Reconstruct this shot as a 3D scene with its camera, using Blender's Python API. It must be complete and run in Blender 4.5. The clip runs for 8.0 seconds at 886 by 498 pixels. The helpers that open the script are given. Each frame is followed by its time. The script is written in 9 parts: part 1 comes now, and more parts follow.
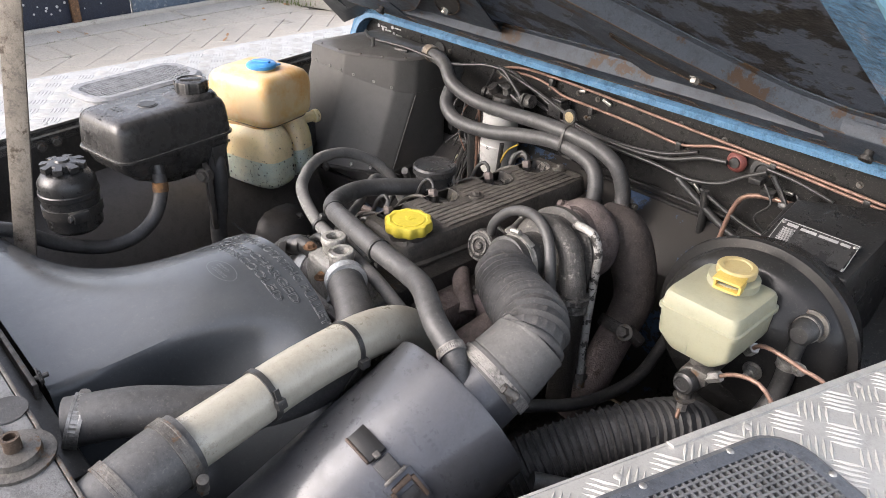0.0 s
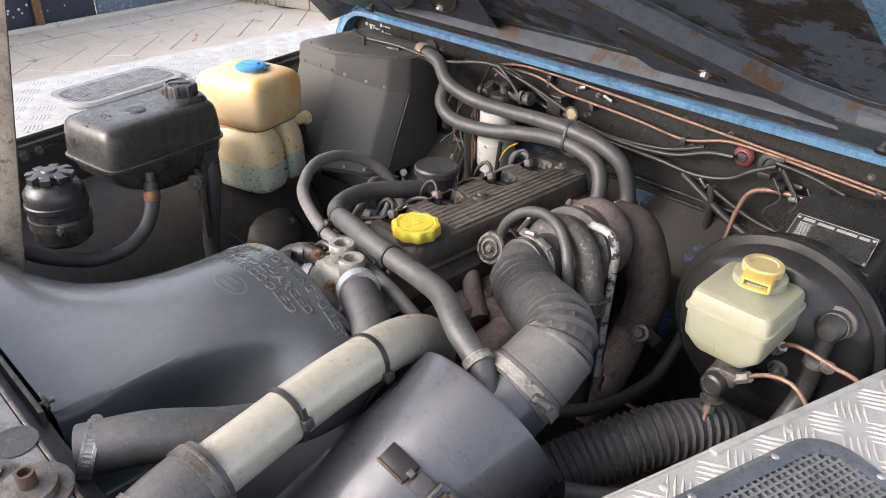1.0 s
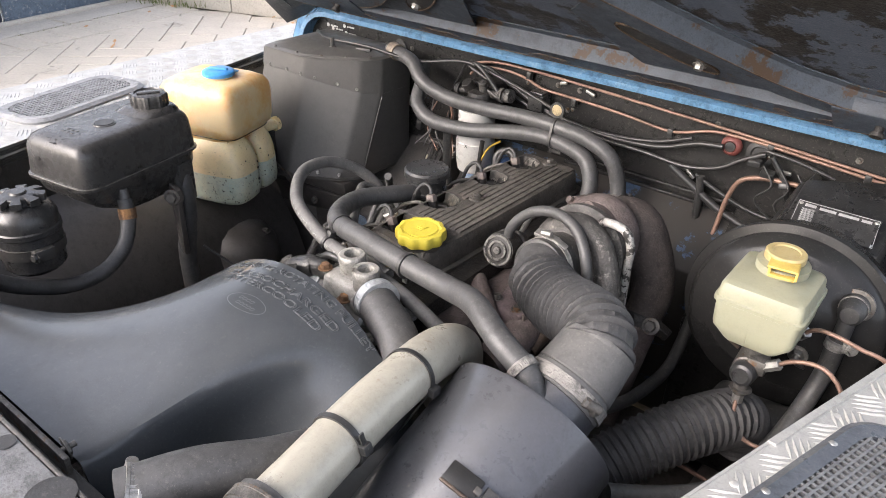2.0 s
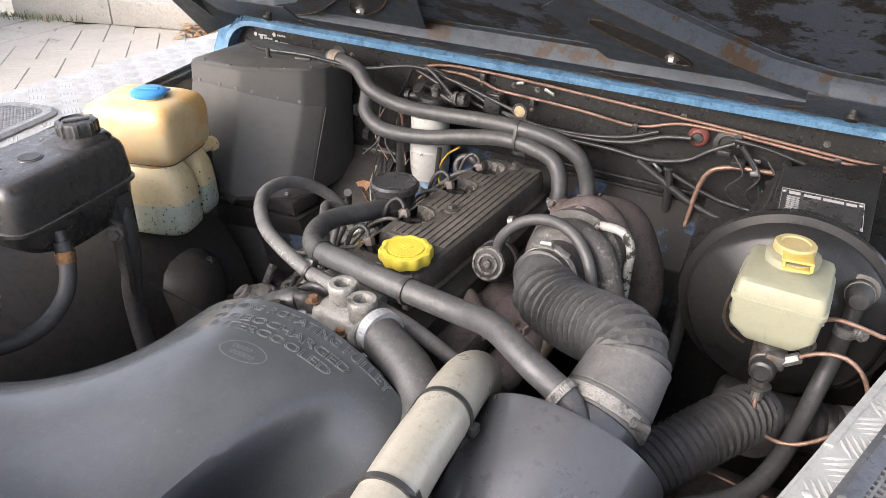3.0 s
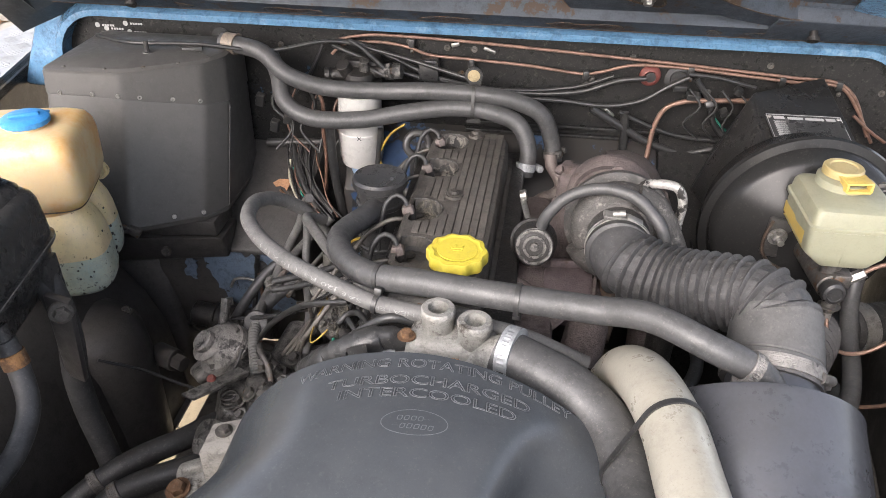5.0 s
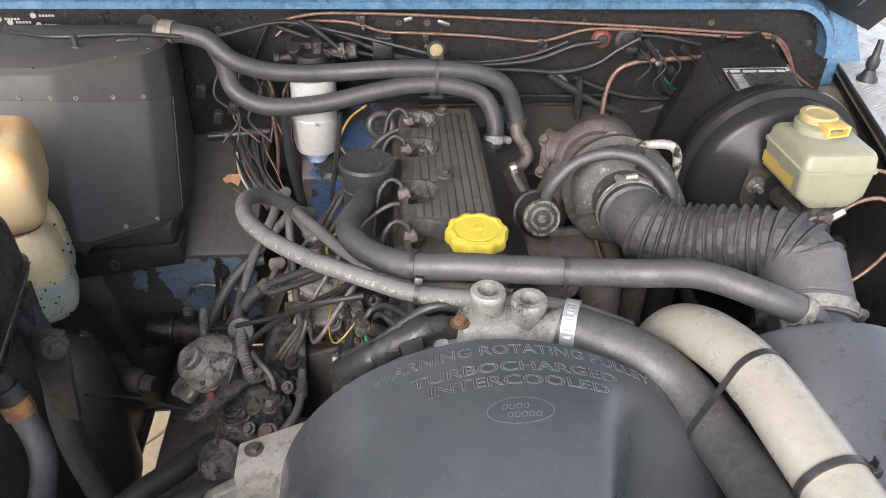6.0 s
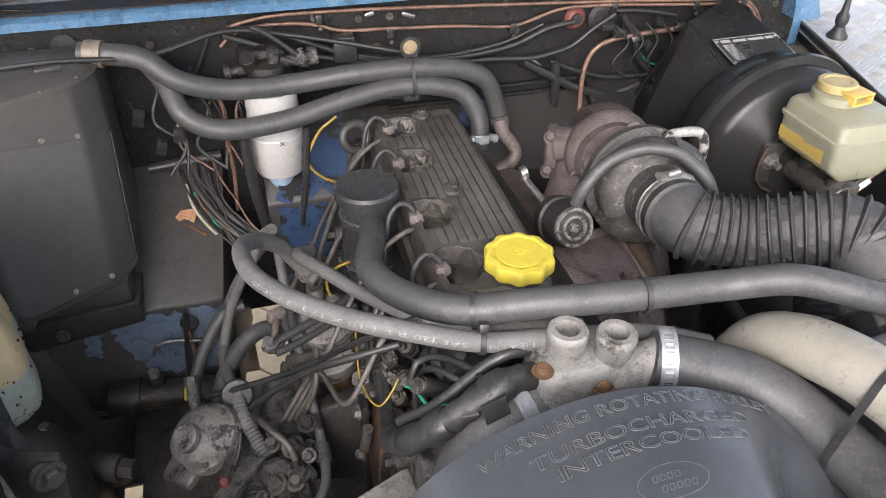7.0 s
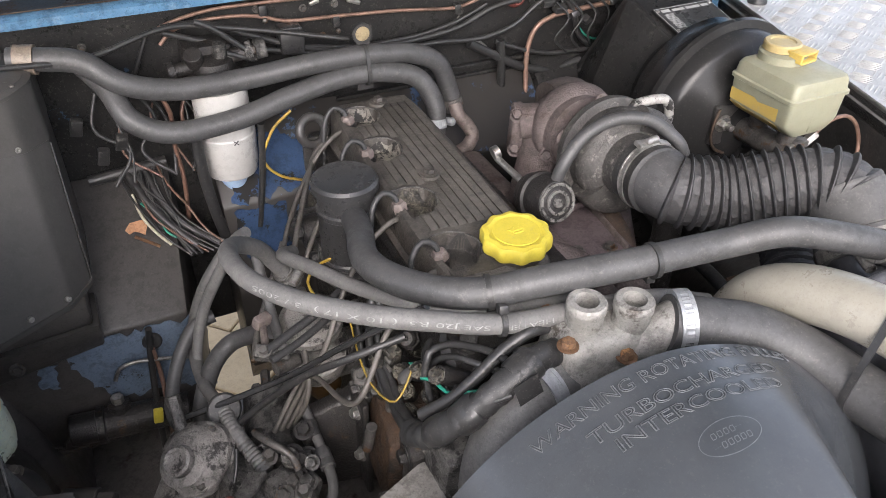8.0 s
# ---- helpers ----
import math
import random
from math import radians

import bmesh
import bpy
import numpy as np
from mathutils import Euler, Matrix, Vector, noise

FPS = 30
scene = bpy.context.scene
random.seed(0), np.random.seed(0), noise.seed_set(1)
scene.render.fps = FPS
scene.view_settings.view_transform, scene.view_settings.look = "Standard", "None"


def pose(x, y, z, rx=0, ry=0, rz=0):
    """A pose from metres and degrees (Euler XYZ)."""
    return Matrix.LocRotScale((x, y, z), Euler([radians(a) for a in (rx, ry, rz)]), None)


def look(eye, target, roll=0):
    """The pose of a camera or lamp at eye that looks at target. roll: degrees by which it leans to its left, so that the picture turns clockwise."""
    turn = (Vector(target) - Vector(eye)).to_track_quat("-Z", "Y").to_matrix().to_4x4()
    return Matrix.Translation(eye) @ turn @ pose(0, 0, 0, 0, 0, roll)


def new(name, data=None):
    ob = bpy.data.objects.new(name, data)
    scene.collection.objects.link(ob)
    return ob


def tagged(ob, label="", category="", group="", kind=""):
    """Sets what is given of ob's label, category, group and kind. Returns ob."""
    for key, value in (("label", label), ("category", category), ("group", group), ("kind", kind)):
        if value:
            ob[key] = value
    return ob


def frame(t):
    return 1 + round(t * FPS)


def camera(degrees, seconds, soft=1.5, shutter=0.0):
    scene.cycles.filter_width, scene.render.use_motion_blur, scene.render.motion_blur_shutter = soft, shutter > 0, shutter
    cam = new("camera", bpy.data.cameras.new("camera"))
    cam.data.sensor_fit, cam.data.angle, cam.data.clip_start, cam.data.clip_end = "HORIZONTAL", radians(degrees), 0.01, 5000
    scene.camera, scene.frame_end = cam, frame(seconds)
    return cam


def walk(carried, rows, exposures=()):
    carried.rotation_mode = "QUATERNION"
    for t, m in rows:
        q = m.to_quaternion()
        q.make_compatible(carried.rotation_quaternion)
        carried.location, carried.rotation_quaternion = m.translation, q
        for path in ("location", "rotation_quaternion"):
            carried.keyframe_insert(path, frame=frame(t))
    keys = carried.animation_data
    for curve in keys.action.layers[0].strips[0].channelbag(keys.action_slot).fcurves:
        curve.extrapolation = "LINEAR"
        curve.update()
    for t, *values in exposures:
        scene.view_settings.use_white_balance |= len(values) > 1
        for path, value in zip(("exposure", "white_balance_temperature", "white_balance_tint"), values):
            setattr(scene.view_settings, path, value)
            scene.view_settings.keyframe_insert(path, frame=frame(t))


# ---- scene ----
cam = camera(61.3, 8.0, soft=0.55)
METRES, EYE, TILT, LEAN, TURN = 1.17, 1.55, -30.0, -1.9, 47.5
EYE_X, EYE_Y = 0.78, 0.0
ROWS = [
    (0.0, 0.0, 0.0, 0.0, 0.0, 0.0, -0.0),
    (0.5, -0.0055, 0.0073, -0.0016, -0.35, -0.14, 0.2),
    (1.0, -0.0452, 0.0263, 0.009, -2.14, -0.26, 1.53),
    (2.5, -0.1757, 0.0834, 0.0327, -11.24, -1.08, 6.65),
    (3.0, -0.2192, 0.1275, 0.0536, -15.37, -1.7, 9.35),
    (3.5, -0.2768, 0.18, 0.091, -20.23, -3.27, 12.27),
    (4.0, -0.3167, 0.2227, 0.1109, -24.53, -5.13, 14.19),
    (5.5, -0.5034, 0.3936, 0.2008, -42.97, -14.11, 21.56),
    (6.0, -0.5302, 0.4483, 0.2265, -48.79, -17.12, 22.97),
    (6.5, -0.5244, 0.527, 0.2646, -54.24, -20.09, 25.05),
    (7.0, -0.5114, 0.5976, 0.2945, -60.02, -23.72, 26.86),
    (7.5, -0.5099, 0.6389, 0.3056, -64.75, -26.53, 27.84),
    (8.0, -0.5341, 0.6695, 0.3228, -70.34, -29.19, 28.37),
]
walk(cam, [(t, pose(EYE_X, EYE_Y, EYE, TILT, LEAN, TURN) @ pose(METRES * x, METRES * y, METRES * z, 90 + pitch, roll, yaw)) for t, x, y, z, yaw, pitch, roll in ROWS], [(0.0, 1.90, 6650, 15), (1.0, 1.90, 6650, 15), (2.5, 1.99, 6650, 15), (3.0, 1.97, 6650, 15), (4.0, 1.92, 6600, 15), (5.5, 1.83, 6450, 15), (7.0, 1.77, 6350, 15), (8.0, 1.77, 6350, 15)])

# world, sun, exposure
world = bpy.data.worlds.new("sky")
scene.world = world
world.use_nodes = True
wn = world.node_tree.nodes
sky = wn.new("ShaderNodeTexSky")
sky.sky_type, sky.sun_disc = "NISHITA", False
SUN_EL, SUN_AZ = 34.0, 205.0
sky.sun_elevation, sky.sun_rotation = radians(SUN_EL), radians(SUN_AZ)
sky.air_density, sky.dust_density, sky.ozone_density = 1.0, 3.0, 1.0
soften = wn.new("ShaderNodeHueSaturation")
soften.inputs["Saturation"].default_value = 0.5
world.node_tree.links.new(sky.outputs["Color"], soften.inputs["Color"])
world.node_tree.links.new(soften.outputs["Color"], wn["Background"].inputs["Color"])
wn["Background"].inputs["Strength"].default_value = 0.15
sun_data = bpy.data.lights.new("sun", "SUN")
sun_data.energy, sun_data.angle, sun_data.color = 0.6, radians(50), (1.0, 0.975, 0.94)
sun = new("sun", sun_data)
sun_dir = Vector((math.sin(radians(SUN_AZ)) * math.cos(radians(SUN_EL)), math.cos(radians(SUN_AZ)) * math.cos(radians(SUN_EL)), math.sin(radians(SUN_EL))))
sun.matrix_world = look(sun_dir * 20, (0, 0, 0))


# materials
def mat(name, a, b=None, rough=0.5, metal=0.0, scale=30.0, mix=0.5, bump=0.1, fine=400.0, dirt_glint=None, dirt_glint_amount=0.0, dirt_glint_scale=9.0, rough_var=0.12, clear=0.0, sub=0.0, dirt_glint_edge=0.08, bump_dist=0.002, dust_sheen=0.0, grime=0.55, speck=0.35, spec=0.5):
    """Two tones at a broad scale, a fine grain in relief, patches of a third colour with an outline, and a dusty grey
    with sky sheen painted in on what faces up.
    """
    m = bpy.data.materials.new(name)
    m.use_nodes = True
    nt, n = m.node_tree, m.node_tree.nodes
    bs = n["Principled BSDF"]
    tc = n.new("ShaderNodeTexCoord")
    geo = n.new("ShaderNodeNewGeometry")

    def nz(s, detail=4.0, rough_=0.6):
        x = n.new("ShaderNodeTexNoise")
        x.inputs["Scale"].default_value, x.inputs["Detail"].default_value, x.inputs["Roughness"].default_value = s, detail, rough_
        nt.links.new(geo.outputs["Position"], x.inputs["Vector"])
        return x.outputs["Fac"]

    def ramp(src, lo, hi):
        x = n.new("ShaderNodeMapRange")
        x.inputs["From Min"].default_value, x.inputs["From Max"].default_value = lo, hi
        x.clamp = True
        nt.links.new(src, x.inputs["Value"])
        return x.outputs["Result"]

    def mixer(fac, c1, c2, gain=1.0):
        x = n.new("ShaderNodeMix")
        x.data_type = "RGBA"
        if gain != 1.0:
            g = n.new("ShaderNodeMath")
            g.operation = "MULTIPLY"
            g.inputs[1].default_value = gain
            nt.links.new(fac, g.inputs[0])
            fac = g.outputs[0]
        nt.links.new(fac, x.inputs["Factor"])
        for c, i in ((c1, 6), (c2, 7)):
            if isinstance(c, tuple):
                x.inputs[i].default_value = (*c, 1)
            else:
                nt.links.new(c, x.inputs[i])
        return x.outputs[2]

    b = b or tuple(min(1, v * 0.75) for v in a)
    broad = nz(scale, 5.0)
    col = mixer(ramp(broad, 0.5 - mix * 0.5, 0.5 + mix * 0.5), a, b)
    grain = nz(fine, 3.0)
    col = mixer(ramp(grain, 0.40, 0.66), col, b, 0.5)
    rgh = ramp(broad, 0.2, 0.8)
    crud = nz(55.0, 9.0, 0.78)
    if grime > 0:
        dark = tuple(v * 0.22 + 0.004 for v in a)
        col = mixer(ramp(crud, 0.49, 0.60), col, dark, grime)
        pale = tuple(v * 0.55 + k for v, k in zip(a, (0.12, 0.11, 0.095)))
        col = mixer(ramp(nz(130.0, 7.0, 0.7), 0.58, 0.66), col, pale, speck)
        tiny = nz(430.0, 5.0, 0.65)
        col = mixer(ramp(tiny, 0.60, 0.68), col, pale, min(0.6, speck * 1.6))
        col = mixer(ramp(tiny, 0.42, 0.36), col, dark, min(0.4, grime))
        add = n.new("ShaderNodeMath")
        add.operation, add.use_clamp = "ADD", True
        nt.links.new(rgh, add.inputs[0])
        nt.links.new(ramp(crud, 0.42, 0.6), add.inputs[1])
        sc = n.new("ShaderNodeMath")
        sc.operation = "MULTIPLY"
        sc.inputs[1].default_value = 0.6
        nt.links.new(add.outputs[0], sc.inputs[0])
        rgh = sc.outputs[0]
    if dirt_glint:
        d1 = nz(dirt_glint_scale, 8.0, 0.72)
        lo = 0.72 - dirt_glint_amount * 0.45
        dm = ramp(d1, lo, lo + dirt_glint_edge)
        col = mixer(dm, col, dirt_glint)
    # Greys what faces up: a dusty film plus sky sheen put into the colour
    if dust_sheen > 0:
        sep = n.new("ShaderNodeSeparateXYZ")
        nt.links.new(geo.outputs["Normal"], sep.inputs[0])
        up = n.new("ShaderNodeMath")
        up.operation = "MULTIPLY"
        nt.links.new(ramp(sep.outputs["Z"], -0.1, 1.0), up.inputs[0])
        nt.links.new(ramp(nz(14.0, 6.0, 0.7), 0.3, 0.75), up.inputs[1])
        col = mixer(up.outputs[0], col, (0.21, 0.2, 0.185), dust_sheen)
    nt.links.new(col, bs.inputs["Base Color"])
    rr = n.new("ShaderNodeMapRange")
    rr.inputs["To Min"].default_value, rr.inputs["To Max"].default_value = max(0.03, rough - rough_var), min(1, rough + rough_var)
    nt.links.new(rgh, rr.inputs["Value"])
    nt.links.new(rr.outputs["Result"], bs.inputs["Roughness"])
    bs.inputs["Metallic"].default_value = metal
    bs.inputs["Specular IOR Level"].default_value = spec
    bs.inputs["Coat Weight"].default_value = clear
    if sub:
        bs.inputs["Subsurface Weight"].default_value = sub
        bs.inputs["Subsurface Radius"].default_value = (0.02, 0.015, 0.008)
    if bump:
        bp = n.new("ShaderNodeBump")
        bp.inputs["Strength"].default_value, bp.inputs["Distance"].default_value = min(1.0, bump), bump_dist
        hm = n.new("ShaderNodeMath")
        hm.operation = "ADD"
        nt.links.new(grain, hm.inputs[0])
        hc = n.new("ShaderNodeMath")
        hc.operation = "MULTIPLY"
        hc.inputs[1].default_value = 0.6
        nt.links.new(crud, hc.inputs[0])
        nt.links.new(hc.outputs[0], hm.inputs[1])
        nt.links.new(hm.outputs[0], bp.inputs["Height"])
        nt.links.new(bp.outputs["Normal"], bs.inputs["Normal"])
    return m


RUBBER = mat("rubber", (0.070, 0.070, 0.070), (0.046, 0.046, 0.047), 0.48, 0, 16, bump=0.10, dust_sheen=0.16, grime=0.5, speck=0.3, rough_var=0.2)
DUCT = mat("matte_duct_rubber", (0.062, 0.061, 0.062), (0.044, 0.044, 0.045), 0.6, 0, 30, bump=0.12, dust_sheen=0.12, grime=0.45, speck=0.3, spec=0.35)
ELBOW = mat("dusty_grey_rubber", (0.098, 0.096, 0.094), (0.07, 0.069, 0.068), 0.55, 0, 14, bump=0.08, dust_sheen=0.16, grime=0.3, speck=0.25, spec=0.4)
RUBBER_GREY = mat("aged_rubber", (0.15, 0.147, 0.14), (0.095, 0.093, 0.09), 0.6, 0, 25, bump=0.1, dust_sheen=0.12, grime=0.35)
RUBBER_BLACK = mat("dark_rubber", (0.034, 0.034, 0.034), (0.024, 0.024, 0.024), 0.5, 0, 20, bump=0.15, dust_sheen=0.06)
COWL = mat("moulded_plastic", (0.061, 0.068, 0.076), (0.046, 0.052, 0.058), 0.23, 0, 5, grime=0.10, speck=0.10, bump=0.025, fine=900, dust_sheen=0.10, dirt_glint=(0.085, 0.092, 0.10), dirt_glint_amount=0.30, dirt_glint_scale=6, dirt_glint_edge=0.25, rough_var=0.16)
PLASTIC = mat("black_plastic", (0.038, 0.038, 0.039), (0.024, 0.024, 0.024), 0.3, 0, 30, bump=0.1, fine=700, dust_sheen=0.12)
CANISTER = mat("black_enamel", (0.070, 0.073, 0.082), (0.048, 0.050, 0.057), 0.36, 0.3, 5, bump=0.03, fine=300, clear=0.4, grime=0.25, speck=0.12, dirt_glint=(0.13, 0.125, 0.115), dirt_glint_amount=0.15, dirt_glint_scale=40, dirt_glint_edge=0.08, dust_sheen=0.10, rough_var=0.16)
BLACK_PAINT = mat("black_paint", (0.052, 0.05, 0.048), (0.034, 0.033, 0.032), 0.36, 0, 18, bump=0.15, dust_sheen=0.14)
BULK = mat("bulkhead_paint", (0.027, 0.0265, 0.026), (0.019, 0.0185, 0.018), 0.34, 0, 16, bump=0.15, dirt_glint=(0.05, 0.09, 0.15), dirt_glint_amount=0.14, dirt_glint_scale=9, dirt_glint_edge=0.015, dust_sheen=0.0, rough_var=0.2, spec=0.28)
FOOTBLACK = mat("footwell_black", (0.076, 0.071, 0.066), (0.056, 0.052, 0.049), 0.4, 0, 10, bump=0.12, grime=0.4, speck=0.12, dust_sheen=0.05, spec=0.35)
WINGBLUE = mat("flaking_blue_paint", (0.075, 0.125, 0.215), (0.055, 0.095, 0.17), 0.45, 0, 9, bump=0.12, dirt_glint=(0.040, 0.037, 0.034), dirt_glint_amount=0.68, dirt_glint_scale=14, dirt_glint_edge=0.012, dust_sheen=0.02, spec=0.35)
TUNNELBLUE = mat("gloss_navy_paint", (0.042, 0.076, 0.150), (0.032, 0.058, 0.115), 0.18, 0, 9, bump=0.06, grime=0.5, speck=0.1, dirt_glint=(0.022, 0.021, 0.02), dirt_glint_amount=0.36, dirt_glint_scale=14, dirt_glint_edge=0.012)
FOOTBLUE = mat("faded_blue_paint", (0.15, 0.20, 0.27), (0.115, 0.155, 0.21), 0.42, 0, 12, bump=0.1, dirt_glint=(0.022, 0.021, 0.02), dirt_glint_amount=0.30, dirt_glint_scale=12, dirt_glint_edge=0.012)
# Pale patches paint the flange's scratches and blotchy sky reflections into the blue
BLUE = mat("blue_paint", (0.120, 0.250, 0.395), (0.085, 0.185, 0.30), 0.17, 0, 14, bump=0.5, bump_dist=0.004, fine=120, dirt_glint=(0.21, 0.335, 0.455), dirt_glint_amount=0.36, dirt_glint_scale=26, dirt_glint_edge=0.16, grime=0.45, clear=0.5)
BONNET_IN = mat("bonnet_underside", (0.054, 0.047, 0.040), (0.034, 0.030, 0.026), 0.42, 0, 9, bump=0.5, dirt_glint=(0.100, 0.112, 0.132), dirt_glint_amount=0.52, dirt_glint_scale=17, fine=250, dirt_glint_edge=0.012, spec=0.35)
BONNET_RIB = mat("bonnet_rib", (0.062, 0.075, 0.094), (0.040, 0.048, 0.060), 0.48, 0, 9, mix=0.5, bump=0.2, dirt_glint=(0.050, 0.032, 0.020), dirt_glint_amount=0.35, dirt_glint_scale=18, dirt_glint_edge=0.03, spec=0.25, grime=0.4, speck=0.10)
PALEBLUE = mat("pale_blue_paint", (0.22, 0.44, 0.58), (0.18, 0.38, 0.5), 0.4, 0, 8, bump=0.05, grime=0.12)
CHEQ = mat("chequer_aluminium", (0.455, 0.45, 0.43), (0.365, 0.36, 0.34), 0.42, 0.35, 20, bump=0.1, grime=0.2, dirt_glint=(0.55, 0.53, 0.48), dirt_glint_amount=0.15, dirt_glint_scale=20)
ALU = mat("cast_aluminium", (0.42, 0.41, 0.38), (0.24, 0.23, 0.21), 0.6, 0.35, 40, bump=0.5, dirt_glint=(0.07, 0.06, 0.05), dirt_glint_amount=0.35, dirt_glint_scale=30)
ALU_DIRTY = mat("oily_aluminium", (0.17, 0.163, 0.152), (0.06, 0.058, 0.055), 0.45, 0.2, 55, mix=0.3, bump=0.8, dirt_glint=(0.022, 0.021, 0.020), dirt_glint_amount=0.48, dirt_glint_scale=62, dirt_glint_edge=0.06)
IRON = mat("oily_cast_iron", (0.036, 0.033, 0.031), (0.02, 0.0185, 0.0175), 0.4, 0.2, 40, bump=0.6, dirt_glint=(0.1, 0.06, 0.03), dirt_glint_amount=0.25, dirt_glint_scale=25)
ROCKER = mat("rocker_alloy", (0.094, 0.083, 0.071), (0.050, 0.044, 0.038), 0.55, 0.1, 30, bump=0.5, grime=0.7, dirt_glint=(0.024, 0.022, 0.020), dirt_glint_amount=0.40, dirt_glint_scale=44, dirt_glint_edge=0.10, dust_sheen=0.22)
RUSTIRON = mat("heat_rusted_iron", (0.150, 0.120, 0.113), (0.085, 0.067, 0.063), 0.75, 0.1, 35, bump=0.7, dirt_glint=(0.06, 0.04, 0.035), dirt_glint_amount=0.35, dirt_glint_scale=30)
TURBOALU = mat("stained_turbo_alloy", (0.085, 0.08, 0.074), (0.05, 0.047, 0.044), 0.55, 0.1, 22, bump=0.6, dirt_glint=(0.22, 0.208, 0.188), dirt_glint_amount=0.36, dirt_glint_scale=95, dirt_glint_edge=0.12)
SILVER = mat("silver_painted_pipe", (0.40, 0.38, 0.325), (0.34, 0.318, 0.26), 0.33, 0.15, 14, bump=0.04, dirt_glint=(0.20, 0.145, 0.100), dirt_glint_amount=0.22, dirt_glint_scale=46, dirt_glint_edge=0.10, grime=0.15, speck=0.1)
STEEL = mat("zinc_steel", (0.5, 0.49, 0.46), (0.3, 0.29, 0.27), 0.4, 0.85, 60, bump=0.2, dirt_glint=(0.16, 0.11, 0.07), dirt_glint_amount=0.25, dirt_glint_scale=60)
STEEL_OLD = mat("dull_steel", (0.18, 0.17, 0.157), (0.095, 0.089, 0.082), 0.55, 0.6, 60, bump=0.3, dirt_glint=(0.14, 0.075, 0.035), dirt_glint_amount=0.35, dirt_glint_scale=50)
RUST = mat("rusty_steel", (0.2, 0.105, 0.05), (0.1, 0.055, 0.03), 0.8, 0.1, 45, bump=0.5, dirt_glint=(0.33, 0.17, 0.07), dirt_glint_amount=0.35, dirt_glint_scale=40)
PROP = mat("weathered_bar", (0.27, 0.24, 0.2), (0.16, 0.14, 0.115), 0.65, 0.2, 30, bump=0.3, dirt_glint=(0.06, 0.045, 0.03), dirt_glint_amount=0.33, dirt_glint_scale=45)
COPPER = mat("brake_pipe_copper", (0.29, 0.18, 0.132), (0.20, 0.12, 0.09), 0.45, 0.35, 40, bump=0.1)
CABLE = mat("cable_sheath", (0.031, 0.031, 0.031), (0.021, 0.021, 0.021), 0.36, 0, 40, bump=0.05, dust_sheen=0.12)
YELLOW = mat("yellow_cap", (0.66, 0.55, 0.075), (0.56, 0.46, 0.05), 0.45, 0, 60, grime=0.12, bump=0.08, dirt_glint=(0.35, 0.27, 0.04), dirt_glint_amount=0.15, dirt_glint_scale=60)
AMBER = mat("amber_cap", (0.56, 0.42, 0.12), (0.48, 0.34, 0.08), 0.4, 0, 60, grime=0.2, bump=0.05, sub=0.2)
BLUECAP = mat("blue_cap", (0.05, 0.29, 0.64), (0.035, 0.22, 0.54), 0.4, 0, 60, grime=0.2, bump=0.05)
BOX = mat("grey_powder_coat", (0.080, 0.077, 0.073), (0.063, 0.061, 0.058), 0.40, 0, 6, bump=0.05, fine=800, dust_sheen=0.06, grime=0.18, speck=0.12)
WHITE_CAN = mat("white_enamel", (0.44, 0.435, 0.415), (0.39, 0.38, 0.355), 0.3, 0, 20, grime=0.08, bump=0.03, dirt_glint=(0.4, 0.37, 0.3), dirt_glint_amount=0.12, dirt_glint_scale=40)
CLEARBLUE = mat("bluish_plastic", (0.35, 0.47, 0.62), (0.28, 0.38, 0.52), 0.25, 0, 30, grime=0.1, bump=0.02, sub=0.3)
BRONZE = mat("gold_disc", (0.55, 0.45, 0.28), (0.4, 0.32, 0.18), 0.4, 0.5, 80, bump=0.1)
REDRUB = mat("red_grommet", (0.21, 0.062, 0.05), (0.12, 0.035, 0.03), 0.5, 0, 60, bump=0.1)
YWIRE = mat("yellow_wire", (0.42, 0.28, 0.045), None, 0.4)
WWIRE = mat("pale_wire", (0.6, 0.56, 0.42), None, 0.45)
GWIRE = mat("green_wire", (0.02, 0.25, 0.17), None, 0.4)
RWIRE = mat("brown_wire", (0.19, 0.105, 0.075), None, 0.45)
CLAMPSTEEL = mat("hose_clip_steel", (0.46, 0.45, 0.43), (0.3, 0.29, 0.27), 0.42, 0.7, 80, bump=0.15)
PRINT = mat("hose_print", (0.32, 0.32, 0.31), (0.15, 0.15, 0.145), 0.6, 0, 160, mix=0.3, speck=0.1)
EMBOSS = mat("worn_relief", (0.17, 0.18, 0.19), (0.06, 0.065, 0.07), 0.35, 0, 120, mix=0.4, grime=0.2)
ALU_MID = mat("dull_cast_alloy", (0.29, 0.275, 0.255), (0.17, 0.16, 0.148), 0.5, 0.15, 30, bump=0.7, dirt_glint=(0.035, 0.032, 0.03), dirt_glint_amount=0.38, dirt_glint_scale=48, dirt_glint_edge=0.06, grime=0.8)
OILRUST = mat("oily_rust", (0.105, 0.060, 0.032), (0.035, 0.024, 0.017), 0.42, 0.1, 60, mix=0.25, bump=0.8, bump_dist=0.003, dirt_glint=(0.018, 0.016, 0.015), dirt_glint_amount=0.42, dirt_glint_scale=42, dirt_glint_edge=0.06)
GLOSSTUBE = mat("gloss_dark_tube", (0.09, 0.09, 0.092), (0.05, 0.05, 0.052), 0.2, 0.5, 30, bump=0.05, grime=0.3)
